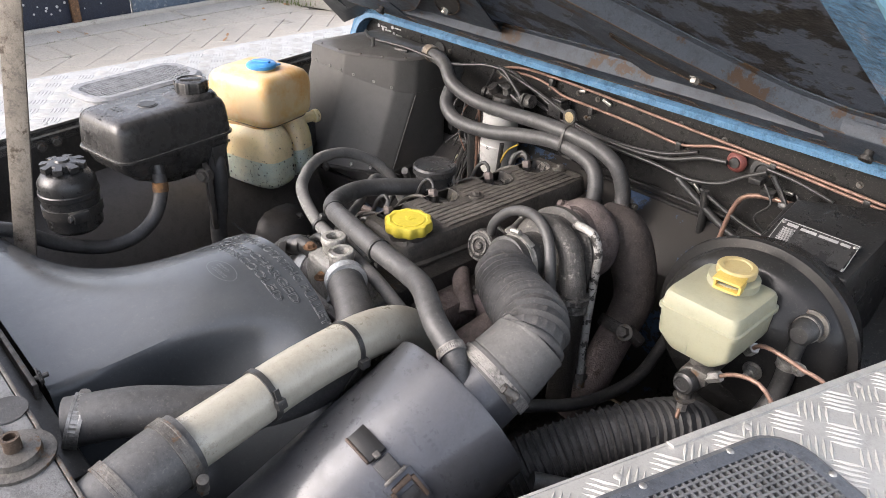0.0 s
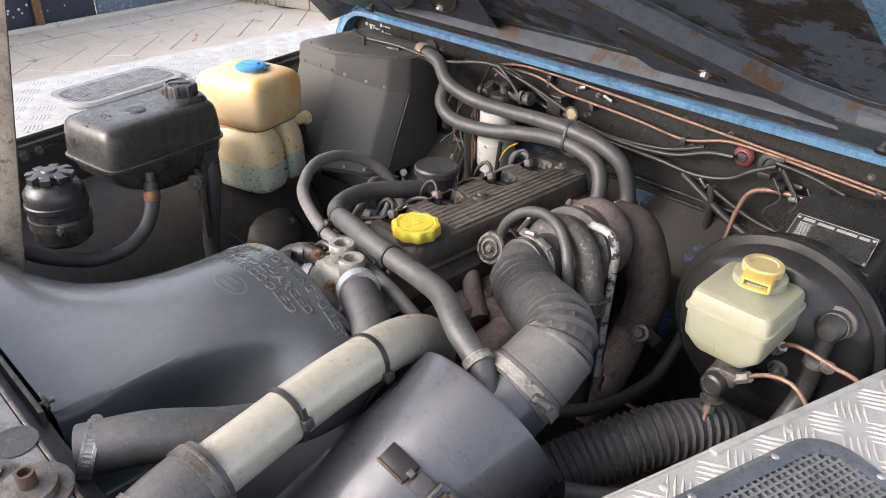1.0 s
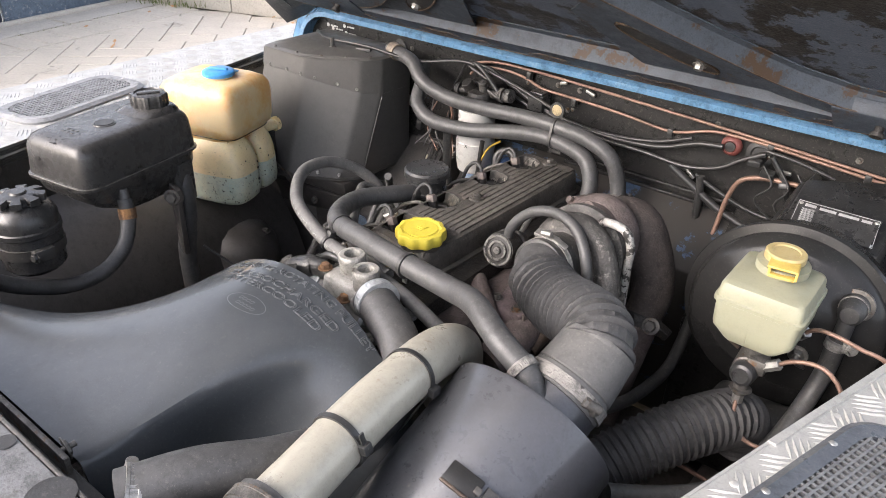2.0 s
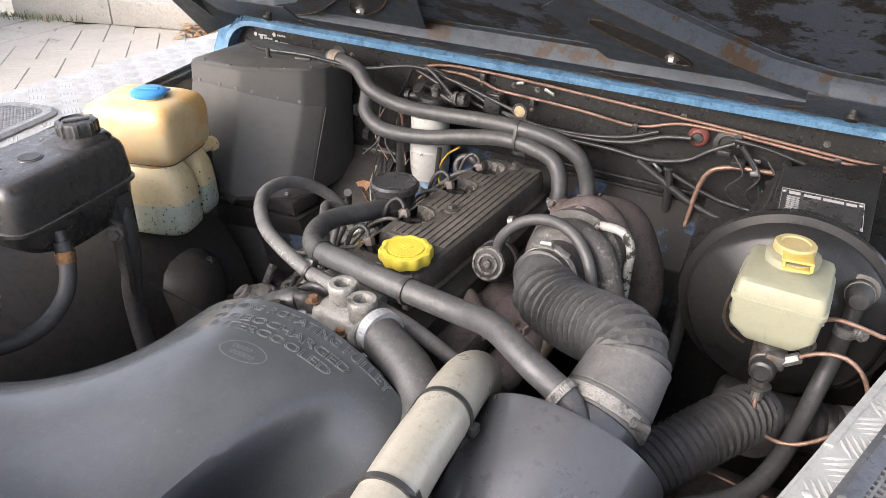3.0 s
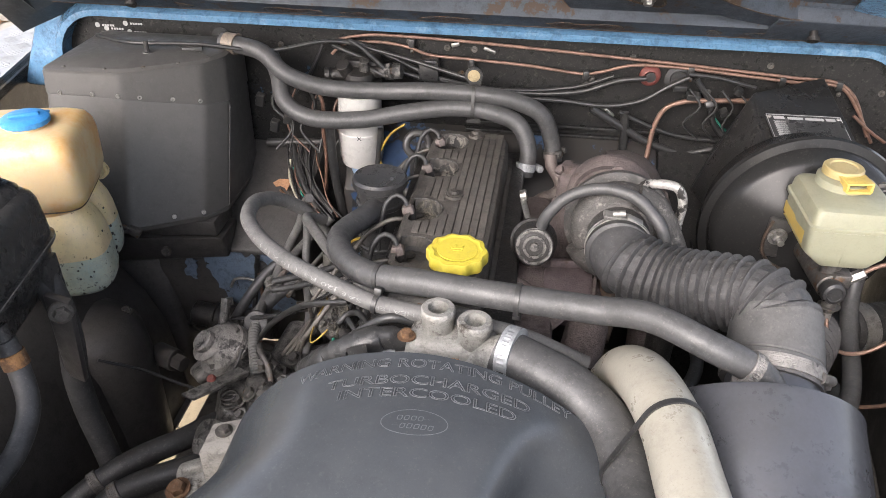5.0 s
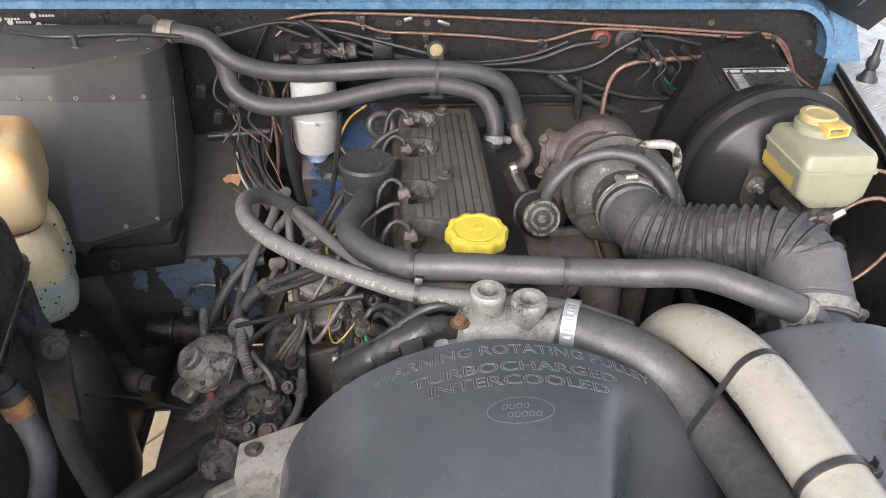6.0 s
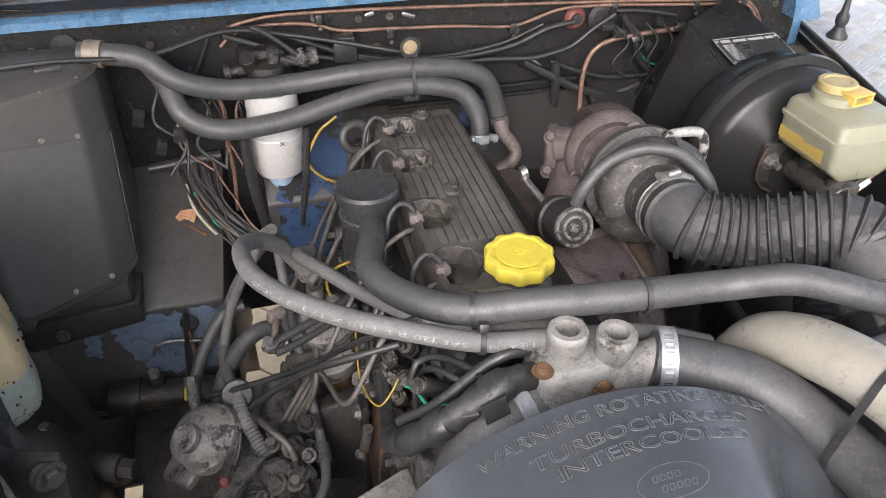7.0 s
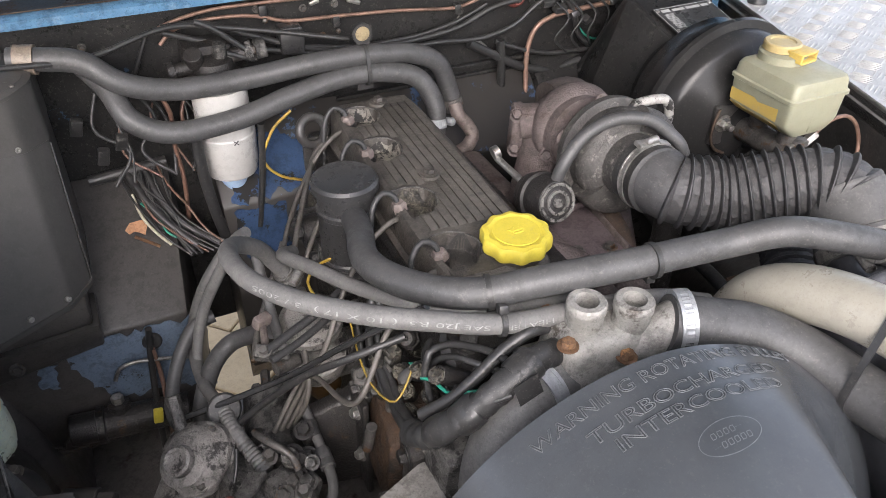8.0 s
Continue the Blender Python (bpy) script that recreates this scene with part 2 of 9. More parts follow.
CAKED = mat("caked_oil_and_dust", (0.135, 0.122, 0.092), (0.030, 0.027, 0.022), 0.55, 0, 150, mix=0.2, bump=1.0, bump_dist=0.004, fine=300, dirt_glint=(0.022, 0.020, 0.018), dirt_glint_amount=0.46, dirt_glint_scale=60, dirt_glint_edge=0.05)
CRUST = mat("pale_oxide_crust", (0.23, 0.222, 0.205), (0.12, 0.115, 0.105), 0.7, 0, 120, bump=0.8, dirt_glint=(0.03, 0.029, 0.027), dirt_glint_amount=0.46, dirt_glint_scale=150, dirt_glint_edge=0.05)
SCRAPED = mat("scraped_alloy", (0.24, 0.225, 0.195), (0.17, 0.157, 0.135), 0.6, 0.1, 60, bump=0.5, dirt_glint=(0.016, 0.015, 0.014), dirt_glint_amount=0.44, dirt_glint_scale=70, dirt_glint_edge=0.02)
PITBLACK = mat("speckled_oil_black", (0.032, 0.030, 0.028), (0.02, 0.019, 0.018), 0.5, 0, 60, bump=0.5, grime=0.3, speck=0.6, dust_sheen=0.2)
SCALED = mat("scaled_pink_metal", (0.23, 0.19, 0.172), (0.13, 0.105, 0.095), 0.6, 0.2, 40, bump=0.3)
HOTPIPE = mat("brown_exhaust_iron", (0.085, 0.068, 0.06), (0.05, 0.04, 0.036), 0.75, 0.1, 30, bump=0.4, dirt_glint=(0.14, 0.12, 0.11), dirt_glint_amount=0.2, dirt_glint_scale=25)
LATCH = mat("latch_rust", (0.105, 0.070, 0.048), (0.062, 0.045, 0.034), 0.6, 0.3, 60, bump=0.3, dirt_glint=(0.05, 0.045, 0.04), dirt_glint_amount=0.35, dirt_glint_scale=50)
PLATE_W = mat("plate_lettering", (0.5, 0.5, 0.49), (0.36, 0.36, 0.35), 0.4, 0.1, 100, grime=0.15)
CORK = mat("dry_leaf", (0.5, 0.28, 0.15), (0.4, 0.2, 0.1), 0.7, 0, 60)
CLIPPALE = mat("plated_clip_steel", (0.42, 0.44, 0.45), (0.32, 0.33, 0.34), 0.38, 0.4, 120, bump=0.2, grime=0.3)
OILPIPE = mat("flaking_pipe_paint", (0.42, 0.41, 0.39), (0.30, 0.29, 0.27), 0.55, 0.2, 30, bump=0.3, dirt_glint=(0.03, 0.028, 0.026), dirt_glint_amount=0.45, dirt_glint_scale=60, dirt_glint_edge=0.03)
DUSTY = mat("dusty_pale_alloy", (0.36, 0.34, 0.31), (0.25, 0.235, 0.215), 0.75, 0, 30, bump=0.3, dirt_glint=(0.12, 0.1, 0.08), dirt_glint_amount=0.25, dirt_glint_scale=35)
TANK = mat("dusty_black_tank", (0.05, 0.048, 0.047), (0.034, 0.033, 0.032), 0.27, 0, 14, bump=0.12, dust_sheen=0.14, grime=0.35, dirt_glint=(0.016, 0.015, 0.015), dirt_glint_amount=0.28, dirt_glint_scale=22, dirt_glint_edge=0.03, rough_var=0.16)
SERVO = mat("gloss_black_drum", (0.025, 0.0245, 0.024), (0.018, 0.018, 0.018), 0.22, 0, 9, bump=0.02, rough_var=0.10, grime=0.15, speck=0.10, spec=0.22)
SLEEVE = mat("beige_sleeve", (0.27, 0.225, 0.175), (0.19, 0.15, 0.115), 0.55, 0, 40)
GRIMY = mat("grimy_iron", (0.125, 0.113, 0.098), (0.07, 0.063, 0.055), 0.5, 0, 14, bump=0.35, dust_sheen=0.16, dirt_glint=(0.028, 0.025, 0.022), dirt_glint_amount=0.36, dirt_glint_scale=8, dirt_glint_edge=0.12)
VENT = mat("dusty_vent_plastic", (0.085, 0.093, 0.107), (0.06, 0.066, 0.078), 0.34, 0, 30, bump=0.1)
MESHDARK = mat("dusty_dark_mesh", (0.135, 0.138, 0.143), (0.095, 0.097, 0.101), 0.45, 0, 30, bump=0.1)
# Pale copy for the far vent: fading, and low-angle sky sheen painted in
MESHGREY = mat("faded_sheen_mesh", (0.26, 0.265, 0.27), (0.19, 0.193, 0.198), 0.5, 0, 30, bump=0.1)
SLAM = mat("worn_grey_panel", (0.26, 0.26, 0.258), (0.17, 0.17, 0.168), 0.5, 0.2, 18, bump=0.3, dirt_glint=(0.09, 0.08, 0.07), dirt_glint_amount=0.3, dirt_glint_scale=20)
GREASE = mat("oily_floor", (0.23, 0.21, 0.19), (0.15, 0.136, 0.123), 0.55, 0, 20, bump=0.6, dirt_glint=(0.05, 0.035, 0.025), dirt_glint_amount=0.3, dirt_glint_scale=15)


# mesh helpers: every shape is made in world metres
ORIGIN = {}


def thing(name, at, label, category, group="", kind=""):
    ob = new(name)
    ob.empty_display_size = 0.05
    ob.location = at
    ORIGIN[ob] = Vector(at)
    return tagged(ob, label, category, group, kind)


def part(name, bm, material, parent=None, label="", smooth=40.0):
    me = bpy.data.meshes.new(name)
    org = ORIGIN.get(parent, Vector((0, 0, 0)))
    if parent is not None:
        bmesh.ops.translate(bm, verts=bm.verts, vec=-org)
    bmesh.ops.recalc_face_normals(bm, faces=bm.faces)
    bm.to_mesh(me)
    bm.free()
    me.materials.append(material)
    if smooth:
        me.polygons.foreach_set("use_smooth", [True] * len(me.polygons))
        me.set_sharp_from_angle(angle=radians(smooth))
    ob = new(name, me)
    ORIGIN[ob] = org
    if parent is not None:
        ob.parent = parent
    if label:
        tagged(ob, label)
    return ob


def solo(name, bm, material, label, category, group="", kind="", smooth=40.0):
    """A thing that is one mesh, its origin at the middle of its base."""
    xs = [v.co for v in bm.verts]
    lo = Vector([min(c[i] for c in xs) for i in range(3)])
    hi = Vector([max(c[i] for c in xs) for i in range(3)])
    at = Vector(((lo.x + hi.x) / 2, (lo.y + hi.y) / 2, lo.z))
    bmesh.ops.translate(bm, verts=bm.verts, vec=-at)
    ob = part(name, bm, material, None, "", smooth)
    ob.location = at
    ORIGIN[ob] = at
    return tagged(ob, label, category, group, kind)


def join(*bms):
    out = bms[0]
    for b in bms[1:]:
        me = bpy.data.meshes.new("tmp")
        b.to_mesh(me)
        out.from_mesh(me)
        b.free()
        bpy.data.meshes.remove(me)
    return out


def turn(bm, m):
    bmesh.ops.transform(bm, matrix=m, verts=bm.verts)
    return bm


def box(c, size, bevel=0.0, rot=(0, 0, 0), seg=2):
    bm = bmesh.new()
    bmesh.ops.create_cube(bm, size=1)
    bmesh.ops.scale(bm, verts=bm.verts, vec=size)
    if bevel:
        bmesh.ops.bevel(bm, geom=bm.edges[:] + bm.verts[:], offset=bevel, segments=seg, affect="EDGES", profile=0.5)
    return turn(bm, pose(*c, *rot))


def hull(corners, bevel=0.0, seg=2):
    """Eight corners: four below, then four above, going round."""
    bm = bmesh.new()
    v = [bm.verts.new(c) for c in corners]
    for f in ((3, 2, 1, 0), (4, 5, 6, 7), (0, 1, 5, 4), (1, 2, 6, 5), (2, 3, 7, 6), (3, 0, 4, 7)):
        bm.faces.new([v[i] for i in f])
    if bevel:
        bmesh.ops.bevel(bm, geom=bm.edges[:] + bm.verts[:], offset=bevel, segments=seg, affect="EDGES", profile=0.5)
    return bm


def axis_frame(axis):
    a = Vector(axis).normalized()
    u = a.cross(Vector((0, 0, 1)))
    if u.length < 1e-3:
        u = Vector((1, 0, 0))
    u.normalize()
    return a, u, a.cross(u)


def lathe(profile, at, axis=(0, 0, 1), seg=32, wobble=None):
    """profile: (radius, height along the axis); wobble(angle, radius) may vary the radius."""
    a, u, w = axis_frame(axis)
    at = Vector(at)
    bm = bmesh.new()
    rings = []
    for r, h in profile:
        if r < 1e-6:
            rings.append([bm.verts.new(at + a * h)])
            continue
        ring = []
        for i in range(seg):
            t = 2 * math.pi * i / seg
            q = wobble(t, r) if wobble else r
            ring.append(bm.verts.new(at + a * h + (u * math.cos(t) + w * math.sin(t)) * q))
        rings.append(ring)
    for p, q in zip(rings, rings[1:]):
        for i in range(seg):
            j = (i + 1) % seg
            if len(p) == 1 and len(q) > 1:
                bm.faces.new((p[0], q[i], q[j]))
            elif len(q) == 1 and len(p) > 1:
                bm.faces.new((p[i], p[j], q[0]))
            elif len(p) > 1:
                bm.faces.new((p[i], p[j], q[j], q[i]))
    for ring, flip in ((rings[0], True), (rings[-1], False)):
        if len(ring) > 1:
            bm.faces.new(ring[::-1] if flip else ring)
    return bm


def cyl(a, b, r, seg=20, r2=None, bevel=0.0):
    a, b = Vector(a), Vector(b)
    h = (b - a).length
    r2 = r if r2 is None else r2
    k = bevel or min(r, r2, h) * 0.08
    return lathe([(0, 0), (r - k, 0), (r, k), (r2, h - k), (r2 - k, h), (0, h)], a, b - a, seg)


def spline(points, step=0.006):
    """A smooth line through points (Catmull-Rom, centripetal)."""
    p = [Vector(q) for q in points]
    if len(p) == 2:
        n = max(2, int((p[1] - p[0]).length / step))
        return [p[0].lerp(p[1], i / n) for i in range(n + 1)]
    p = [p[0] * 2 - p[1]] + p + [p[-1] * 2 - p[-2]]
    out = []
    for i in range(1, len(p) - 2):
        a, b, c, d = p[i - 1:i + 3]
        t0 = 0.0
        t1 = t0 + max((b - a).length, 1e-6) ** 0.5
        t2 = t1 + max((c - b).length, 1e-6) ** 0.5
        t3 = t2 + max((d - c).length, 1e-6) ** 0.5
        n = max(2, int((c - b).length / step))
        for k in range(n):
            t = t1 + (t2 - t1) * k / n
            a1 = a * ((t1 - t) / (t1 - t0)) + b * ((t - t0) / (t1 - t0))
            a2 = b * ((t2 - t) / (t2 - t1)) + c * ((t - t1) / (t2 - t1))
            a3 = c * ((t3 - t) / (t3 - t2)) + d * ((t - t2) / (t3 - t2))
            b1 = a1 * ((t2 - t) / (t2 - t0)) + a2 * ((t - t0) / (t2 - t0))
            b2 = a2 * ((t3 - t) / (t3 - t1)) + a3 * ((t - t1) / (t3 - t1))
            out.append(b1 * ((t2 - t) / (t2 - t1)) + b2 * ((t - t1) / (t2 - t1)))
    out.append(p[-2])
    return out


def frames(line):
    """Tangent, side and up along a line, carried without twist."""
    out = []
    tan = [(line[min(i + 1, len(line) - 1)] - line[max(i - 1, 0)]).normalized() for i in range(len(line))]
    _, u, w = axis_frame(tan[0])
    for i, t in enumerate(tan):
        u = (u - t * u.dot(t)).normalized()
        out.append((line[i], t, u, t.cross(u)))
    return out


def tube(points, r, seg=14, step=0.006, radius=None, ends=True, flat=None):
    """A hose through points. radius(s, total, angle) gives the radius s metres along; flat: (width, height) of an oval."""
    line = spline(points, step)
    bm = bmesh.new()
    s, rings = 0.0, []
    total = sum((b - a).length for a, b in zip(line, line[1:]))
    for i, (p, t, u, w) in enumerate(frames(line)):
        if i:
            s += (line[i] - line[i - 1]).length
        ring = []
        for k in range(seg):
            g = 2 * math.pi * k / seg
            q = radius(s, total, g) if radius else r
            fx, fy = flat or (1, 1)
            ring.append(bm.verts.new(p + (u * math.cos(g) * fx + w * math.sin(g) * fy) * q))
        rings.append(ring)
    for a, b in zip(rings, rings[1:]):
        for k in range(seg):
            j = (k + 1) % seg
            bm.faces.new((a[k], a[j], b[j], b[k]))
    if ends:
        bm.faces.new(rings[0][::-1])
        bm.faces.new(rings[-1])
    return bm


def loft(sections, caps=True, closed=True):
    """Skin over sections: lists of points of one length."""
    bm = bmesh.new()
    rows = [[bm.verts.new(p) for p in s] for s in sections]
    n = len(rows[0])
    for a, b in zip(rows, rows[1:]):
        for k in range(n if closed else n - 1):
            j = (k + 1) % n
            bm.faces.new((a[k], a[j], b[j], b[k]))
    if caps and closed:
        bm.faces.new(rows[0][::-1])
        bm.faces.new(rows[-1])
    return bm


def oval(cx, cy, z, hx, hy, n=28, e=4.0):
    """A rounded rectangle (superellipse) in a level plane."""
    out = []
    for i in range(n):
        t = 2 * math.pi * i / n
        c, s = math.cos(t), math.sin(t)
        out.append(Vector((cx + hx * math.copysign(abs(c) ** (2 / e), c), cy + hy * math.copysign(abs(s) ** (2 / e), s), z)))
    return out


def sheet(outline, normal, thick, bevel=0.0):
    """A flat plate: its outline in space, thickened along the normal."""
    bm = bmesh.new()
    n = Vector(normal).normalized() * thick
    a = [bm.verts.new(Vector(p)) for p in outline]
    b = [bm.verts.new(Vector(p) + n) for p in outline]
    bm.faces.new(a[::-1])
    bm.faces.new(b)
    for i in range(len(a)):
        j = (i + 1) % len(a)
        bm.faces.new((a[i], a[j], b[j], b[i]))
    if bevel:
        bmesh.ops.bevel(bm, geom=bm.edges[:], offset=bevel, segments=1, affect="EDGES")
    return bm


def hexbolt(at, axis=(0, 0, 1), r=0.007, h=0.005, washer=True):
    a, u, w = axis_frame(axis)
    at = Vector(at)
    bms = []
    if washer:
        bms.append(lathe([(0, 0), (r * 1.45, 0), (r * 1.45, 0.0012), (0, 0.0012)], at, a, 16))
    bms.append(lathe([(0, 0.001), (r, 0.001), (r, h * 0.8), (r * 0.85, h), (0, h)], at, a, 6))
    return join(*bms)


def domehead(at, axis, r=0.005, h=0.003):
    return lathe([(r, 0), (r * 0.92, h * 0.5), (r * 0.6, h * 0.9), (0, h)], at, axis, 10)


def clip_band(at, axis, r, width=0.012, thick=0.0016):
    """The band of a worm-drive hose clip, with fine teeth."""
    k = width / 2
    return lathe([(r, -k), (r + thick, -k), (r + thick, -k * 0.55), (r + thick * 0.6, -k * 0.5), (r + thick * 0.6, k * 0.5), (r + thick, k * 0.55), (r + thick, k), (r, k)], at, axis, 96, lambda t, q: q + (0.0006 if r + thick * 0.5 < q < r + thick * 0.7 and (t * 40 / math.pi) % 2 < 1 else 0.0))


def hose_clip(parent, at, axis, r, width=0.012, angle=90.0, material=None, screw=True, label="worm-drive steel hose clip"):
    a, u, w = axis_frame(axis)
    at = Vector(at)
    band = part("hose_clip", clip_band(at, a, r, width), material or CLAMPSTEEL, parent, label)
    if screw:
        g = radians(angle)
        out = u * math.cos(g) + w * math.sin(g)
        along = -u * math.sin(g) + w * math.cos(g)
        c = at + out * (r + 0.006)
        bm = join(cyl(c - along * 0.010, c + along * 0.009, 0.0055, 12), lathe([(0, 0), (0.0062, 0), (0.0062, 0.004), (0.0045, 0.006), (0, 0.006)], c + along * 0.009, along, 6))
        part("screw", bm, material or CLAMPSTEEL, band)
    return band


def zip_tie(parent, at, axis, r, angle=60.0, width=0.005, flat=(1, 1), tail=0.02):
    a, u, w = axis_frame(axis)
    at = Vector(at)
    bm = lathe([(r, -width / 2), (r + 0.0014, -width / 2), (r + 0.0014, width / 2), (r, width / 2)], at, a, 36)
    g = radians(angle)
    out = u * math.cos(g) + w * math.sin(g)
    along = -u * math.sin(g) + w * math.cos(g)
    m = Matrix((along, a, out)).transposed().to_4x4()
    m.translation = at + out * (r + 0.004)
    bm = join(bm, turn(box((0, 0, 0), (0.010, width * 1.7, 0.008), 0.001), m))
    if tail:
        bm = join(bm, turn(box((tail / 2 + 0.004, 0, 0), (tail, width * 0.9, 0.0014)), m))
    return part("cable_tie", bm, CABLE, parent, "black nylon cable tie")


def text_mesh(words, size, thin=0.0, rim=0.0):
    """Flat letters in a plane, as a bmesh, centred on the origin."""
    cu = bpy.data.curves.new("letters", "FONT")
    cu.body, cu.size, cu.align_x, cu.align_y = words, size, "CENTER", "CENTER"
    cu.resolution_u, cu.offset = 3, thin
    if rim:
        cu.fill_mode, cu.bevel_depth, cu.bevel_resolution = "NONE", rim, 0
    ob = bpy.data.objects.new("letters", cu)
    scene.collection.objects.link(ob)
    me = bpy.data.meshes.new_from_object(ob.evaluated_get(bpy.context.evaluated_depsgraph_get()))
    bpy.data.objects.remove(ob)
    bm = bmesh.new()
    bm.from_mesh(me)
    bpy.data.meshes.remove(me)
    return bm


def cable(name, points, r, label, material=None, category="cable", seg=0, step=0.008):
    return solo(name, tube(points, r, seg or (8 if r < 0.003 else 14), step), material or CABLE, label, category, smooth=60)

# ---- ground and surroundings ----
PAVE = mat("concrete_paver", (0.53, 0.48, 0.405), (0.44, 0.40, 0.335), 0.85, 0, 4, grime=0.2, bump=0.4, fine=300, dirt_glint=(0.22, 0.2, 0.17), dirt_glint_amount=0.25, dirt_glint_scale=3)
JOINT = mat("paving_joint_sand", (0.36, 0.34, 0.29), (0.26, 0.24, 0.2), 0.95, 0, 8, bump=0.5, grime=0.3, dirt_glint=(0.16, 0.17, 0.09), dirt_glint_amount=0.15, dirt_glint_scale=5)
CONCRETE = mat("kerb_concrete", (0.5, 0.46, 0.4), (0.4, 0.37, 0.32), 0.9, 0, 6, grime=0.25, bump=0.4, dirt_glint=(0.25, 0.23, 0.19), dirt_glint_amount=0.25, dirt_glint_scale=5)
GATE = mat("gate_paint", (0.02, 0.028, 0.05), (0.014, 0.018, 0.03), 0.5, 0, 3, bump=0.2, dirt_glint=(0.2, 0.19, 0.17), dirt_glint_amount=0.2, dirt_glint_scale=6)
LEAF = mat("autumn_leaves", (0.52, 0.32, 0.17), (0.38, 0.2, 0.09), 0.8, 0, 15)
GRASS = mat("kerb_grass", (0.1, 0.15, 0.04), (0.16, 0.17, 0.06), 0.8, 0, 15)

bm = bmesh.new()
bmesh.ops.create_grid(bm, x_segments=1, y_segments=1, size=300)
bmesh.ops.translate(bm, verts=bm.verts, vec=(0, 0, -0.012))
solo("ground", bm, JOINT, "sandy ground under grey block paving", "ground", kind="structure", smooth=0)


def kerb_run(points, w, h, label):
    bms = []
    for a, b in zip(points, points[1:]):
        a, b = Vector(a), Vector(b)
        d = (b - a).normalized()
        n = Vector((-d.y, d.x, 0))
        L = (b - a).length
        k = 0.0
        while k < L - 0.01:
            e = min(k + 0.9, L)
            p, q = a + d * (k + 0.004), a + d * (e - 0.004)
            bms.append(hull([p, q, q + n * w, p + n * w, p + Vector((0, 0, h)), q + Vector((0, 0, h)), q + n * w + Vector((0, 0, h)), p + n * w + Vector((0, 0, h))], 0.012))
            k = e
    return solo("kerb", join(*bms), CONCRETE, label, "kerb", kind="structure")


kerb_run([(-4.657, -2.5, 0), (-5.562, 3.78, 0)], 0.34, 0.006, "flush pale concrete edging along the paving")
kerb_run([(-5.75, 3.72, 0), (-2.6, 4.75, 0)], 0.3, 0.2, "pale concrete kerb with leaves at its foot")

def gate_at(y, off=0.0, z=0.0):
    """A place along the foot of the gate."""
    return Vector((-5.577 - 0.144 * (y - 1.549) - off, y, z))


SLUDGE = mat("weathered_blue_panel", (0.13, 0.17, 0.22), (0.07, 0.1, 0.14), 0.5, 0, 10, bump=0.3, dirt_glint=(0.3, 0.31, 0.31), dirt_glint_amount=0.35, dirt_glint_scale=22)
gate = thing("gate", (-5.6, 1.5, -0.012), "dark blue riveted steel gate with a rusty post", "gate")
for y0, y1, m, lab in ((-2.4, 1.96, GATE, ""), (2.04, 2.47, GATE, ""), (2.49, 3.7, SLUDGE, "weathered blue-grey panel")):
    a, b, up = gate_at(y0, 0.03), gate_at(y1, 0.03), Vector((0, 0, 2.0))
    d = Vector((-0.05, 0, 0))
    part("panel", hull([a, b, b + d, a + d, a + up, b + up, b + d + up, a + d + up], 0.004), m, gate, lab)
a, b, up = gate_at(1.965, 0.0), gate_at(2.03, 0.0), Vector((0, 0, 2.1))
d = Vector((-0.06, 0, 0))
part("post", hull([a, b, b + d, a + d, a + up, b + up, b + d + up, a + d + up], 0.004), RUST, gate, "orange rusty post")
a, b, up, d = gate_at(-2.4, -0.03), gate_at(3.72, -0.03), Vector((0, 0, 0.035)), Vector((-0.05, 0, 0))
part("sill", hull([a, b, b + d, a + d, a + up, b + up, b + d + up, a + d + up], 0.006), CONCRETE, gate, "pale concrete sill")
rng = random.Random(4)
for i in range(46):
    y = rng.uniform(1.3, 2.45)
    if 1.93 < y < 2.07:
        continue
    part("rivet", domehead(gate_at(y, 0.031, rng.uniform(0.06, 0.5)), (1, 0.14, 0), rng.uniform(0.006, 0.012), 0.006), PLATE_W, gate)


# ---- car body ----
WING_Z = 1.045


def edge_l(y):
    return 0.393 + 0.303 * y


def edge_r(y):
    return -0.553 - 0.215 * y


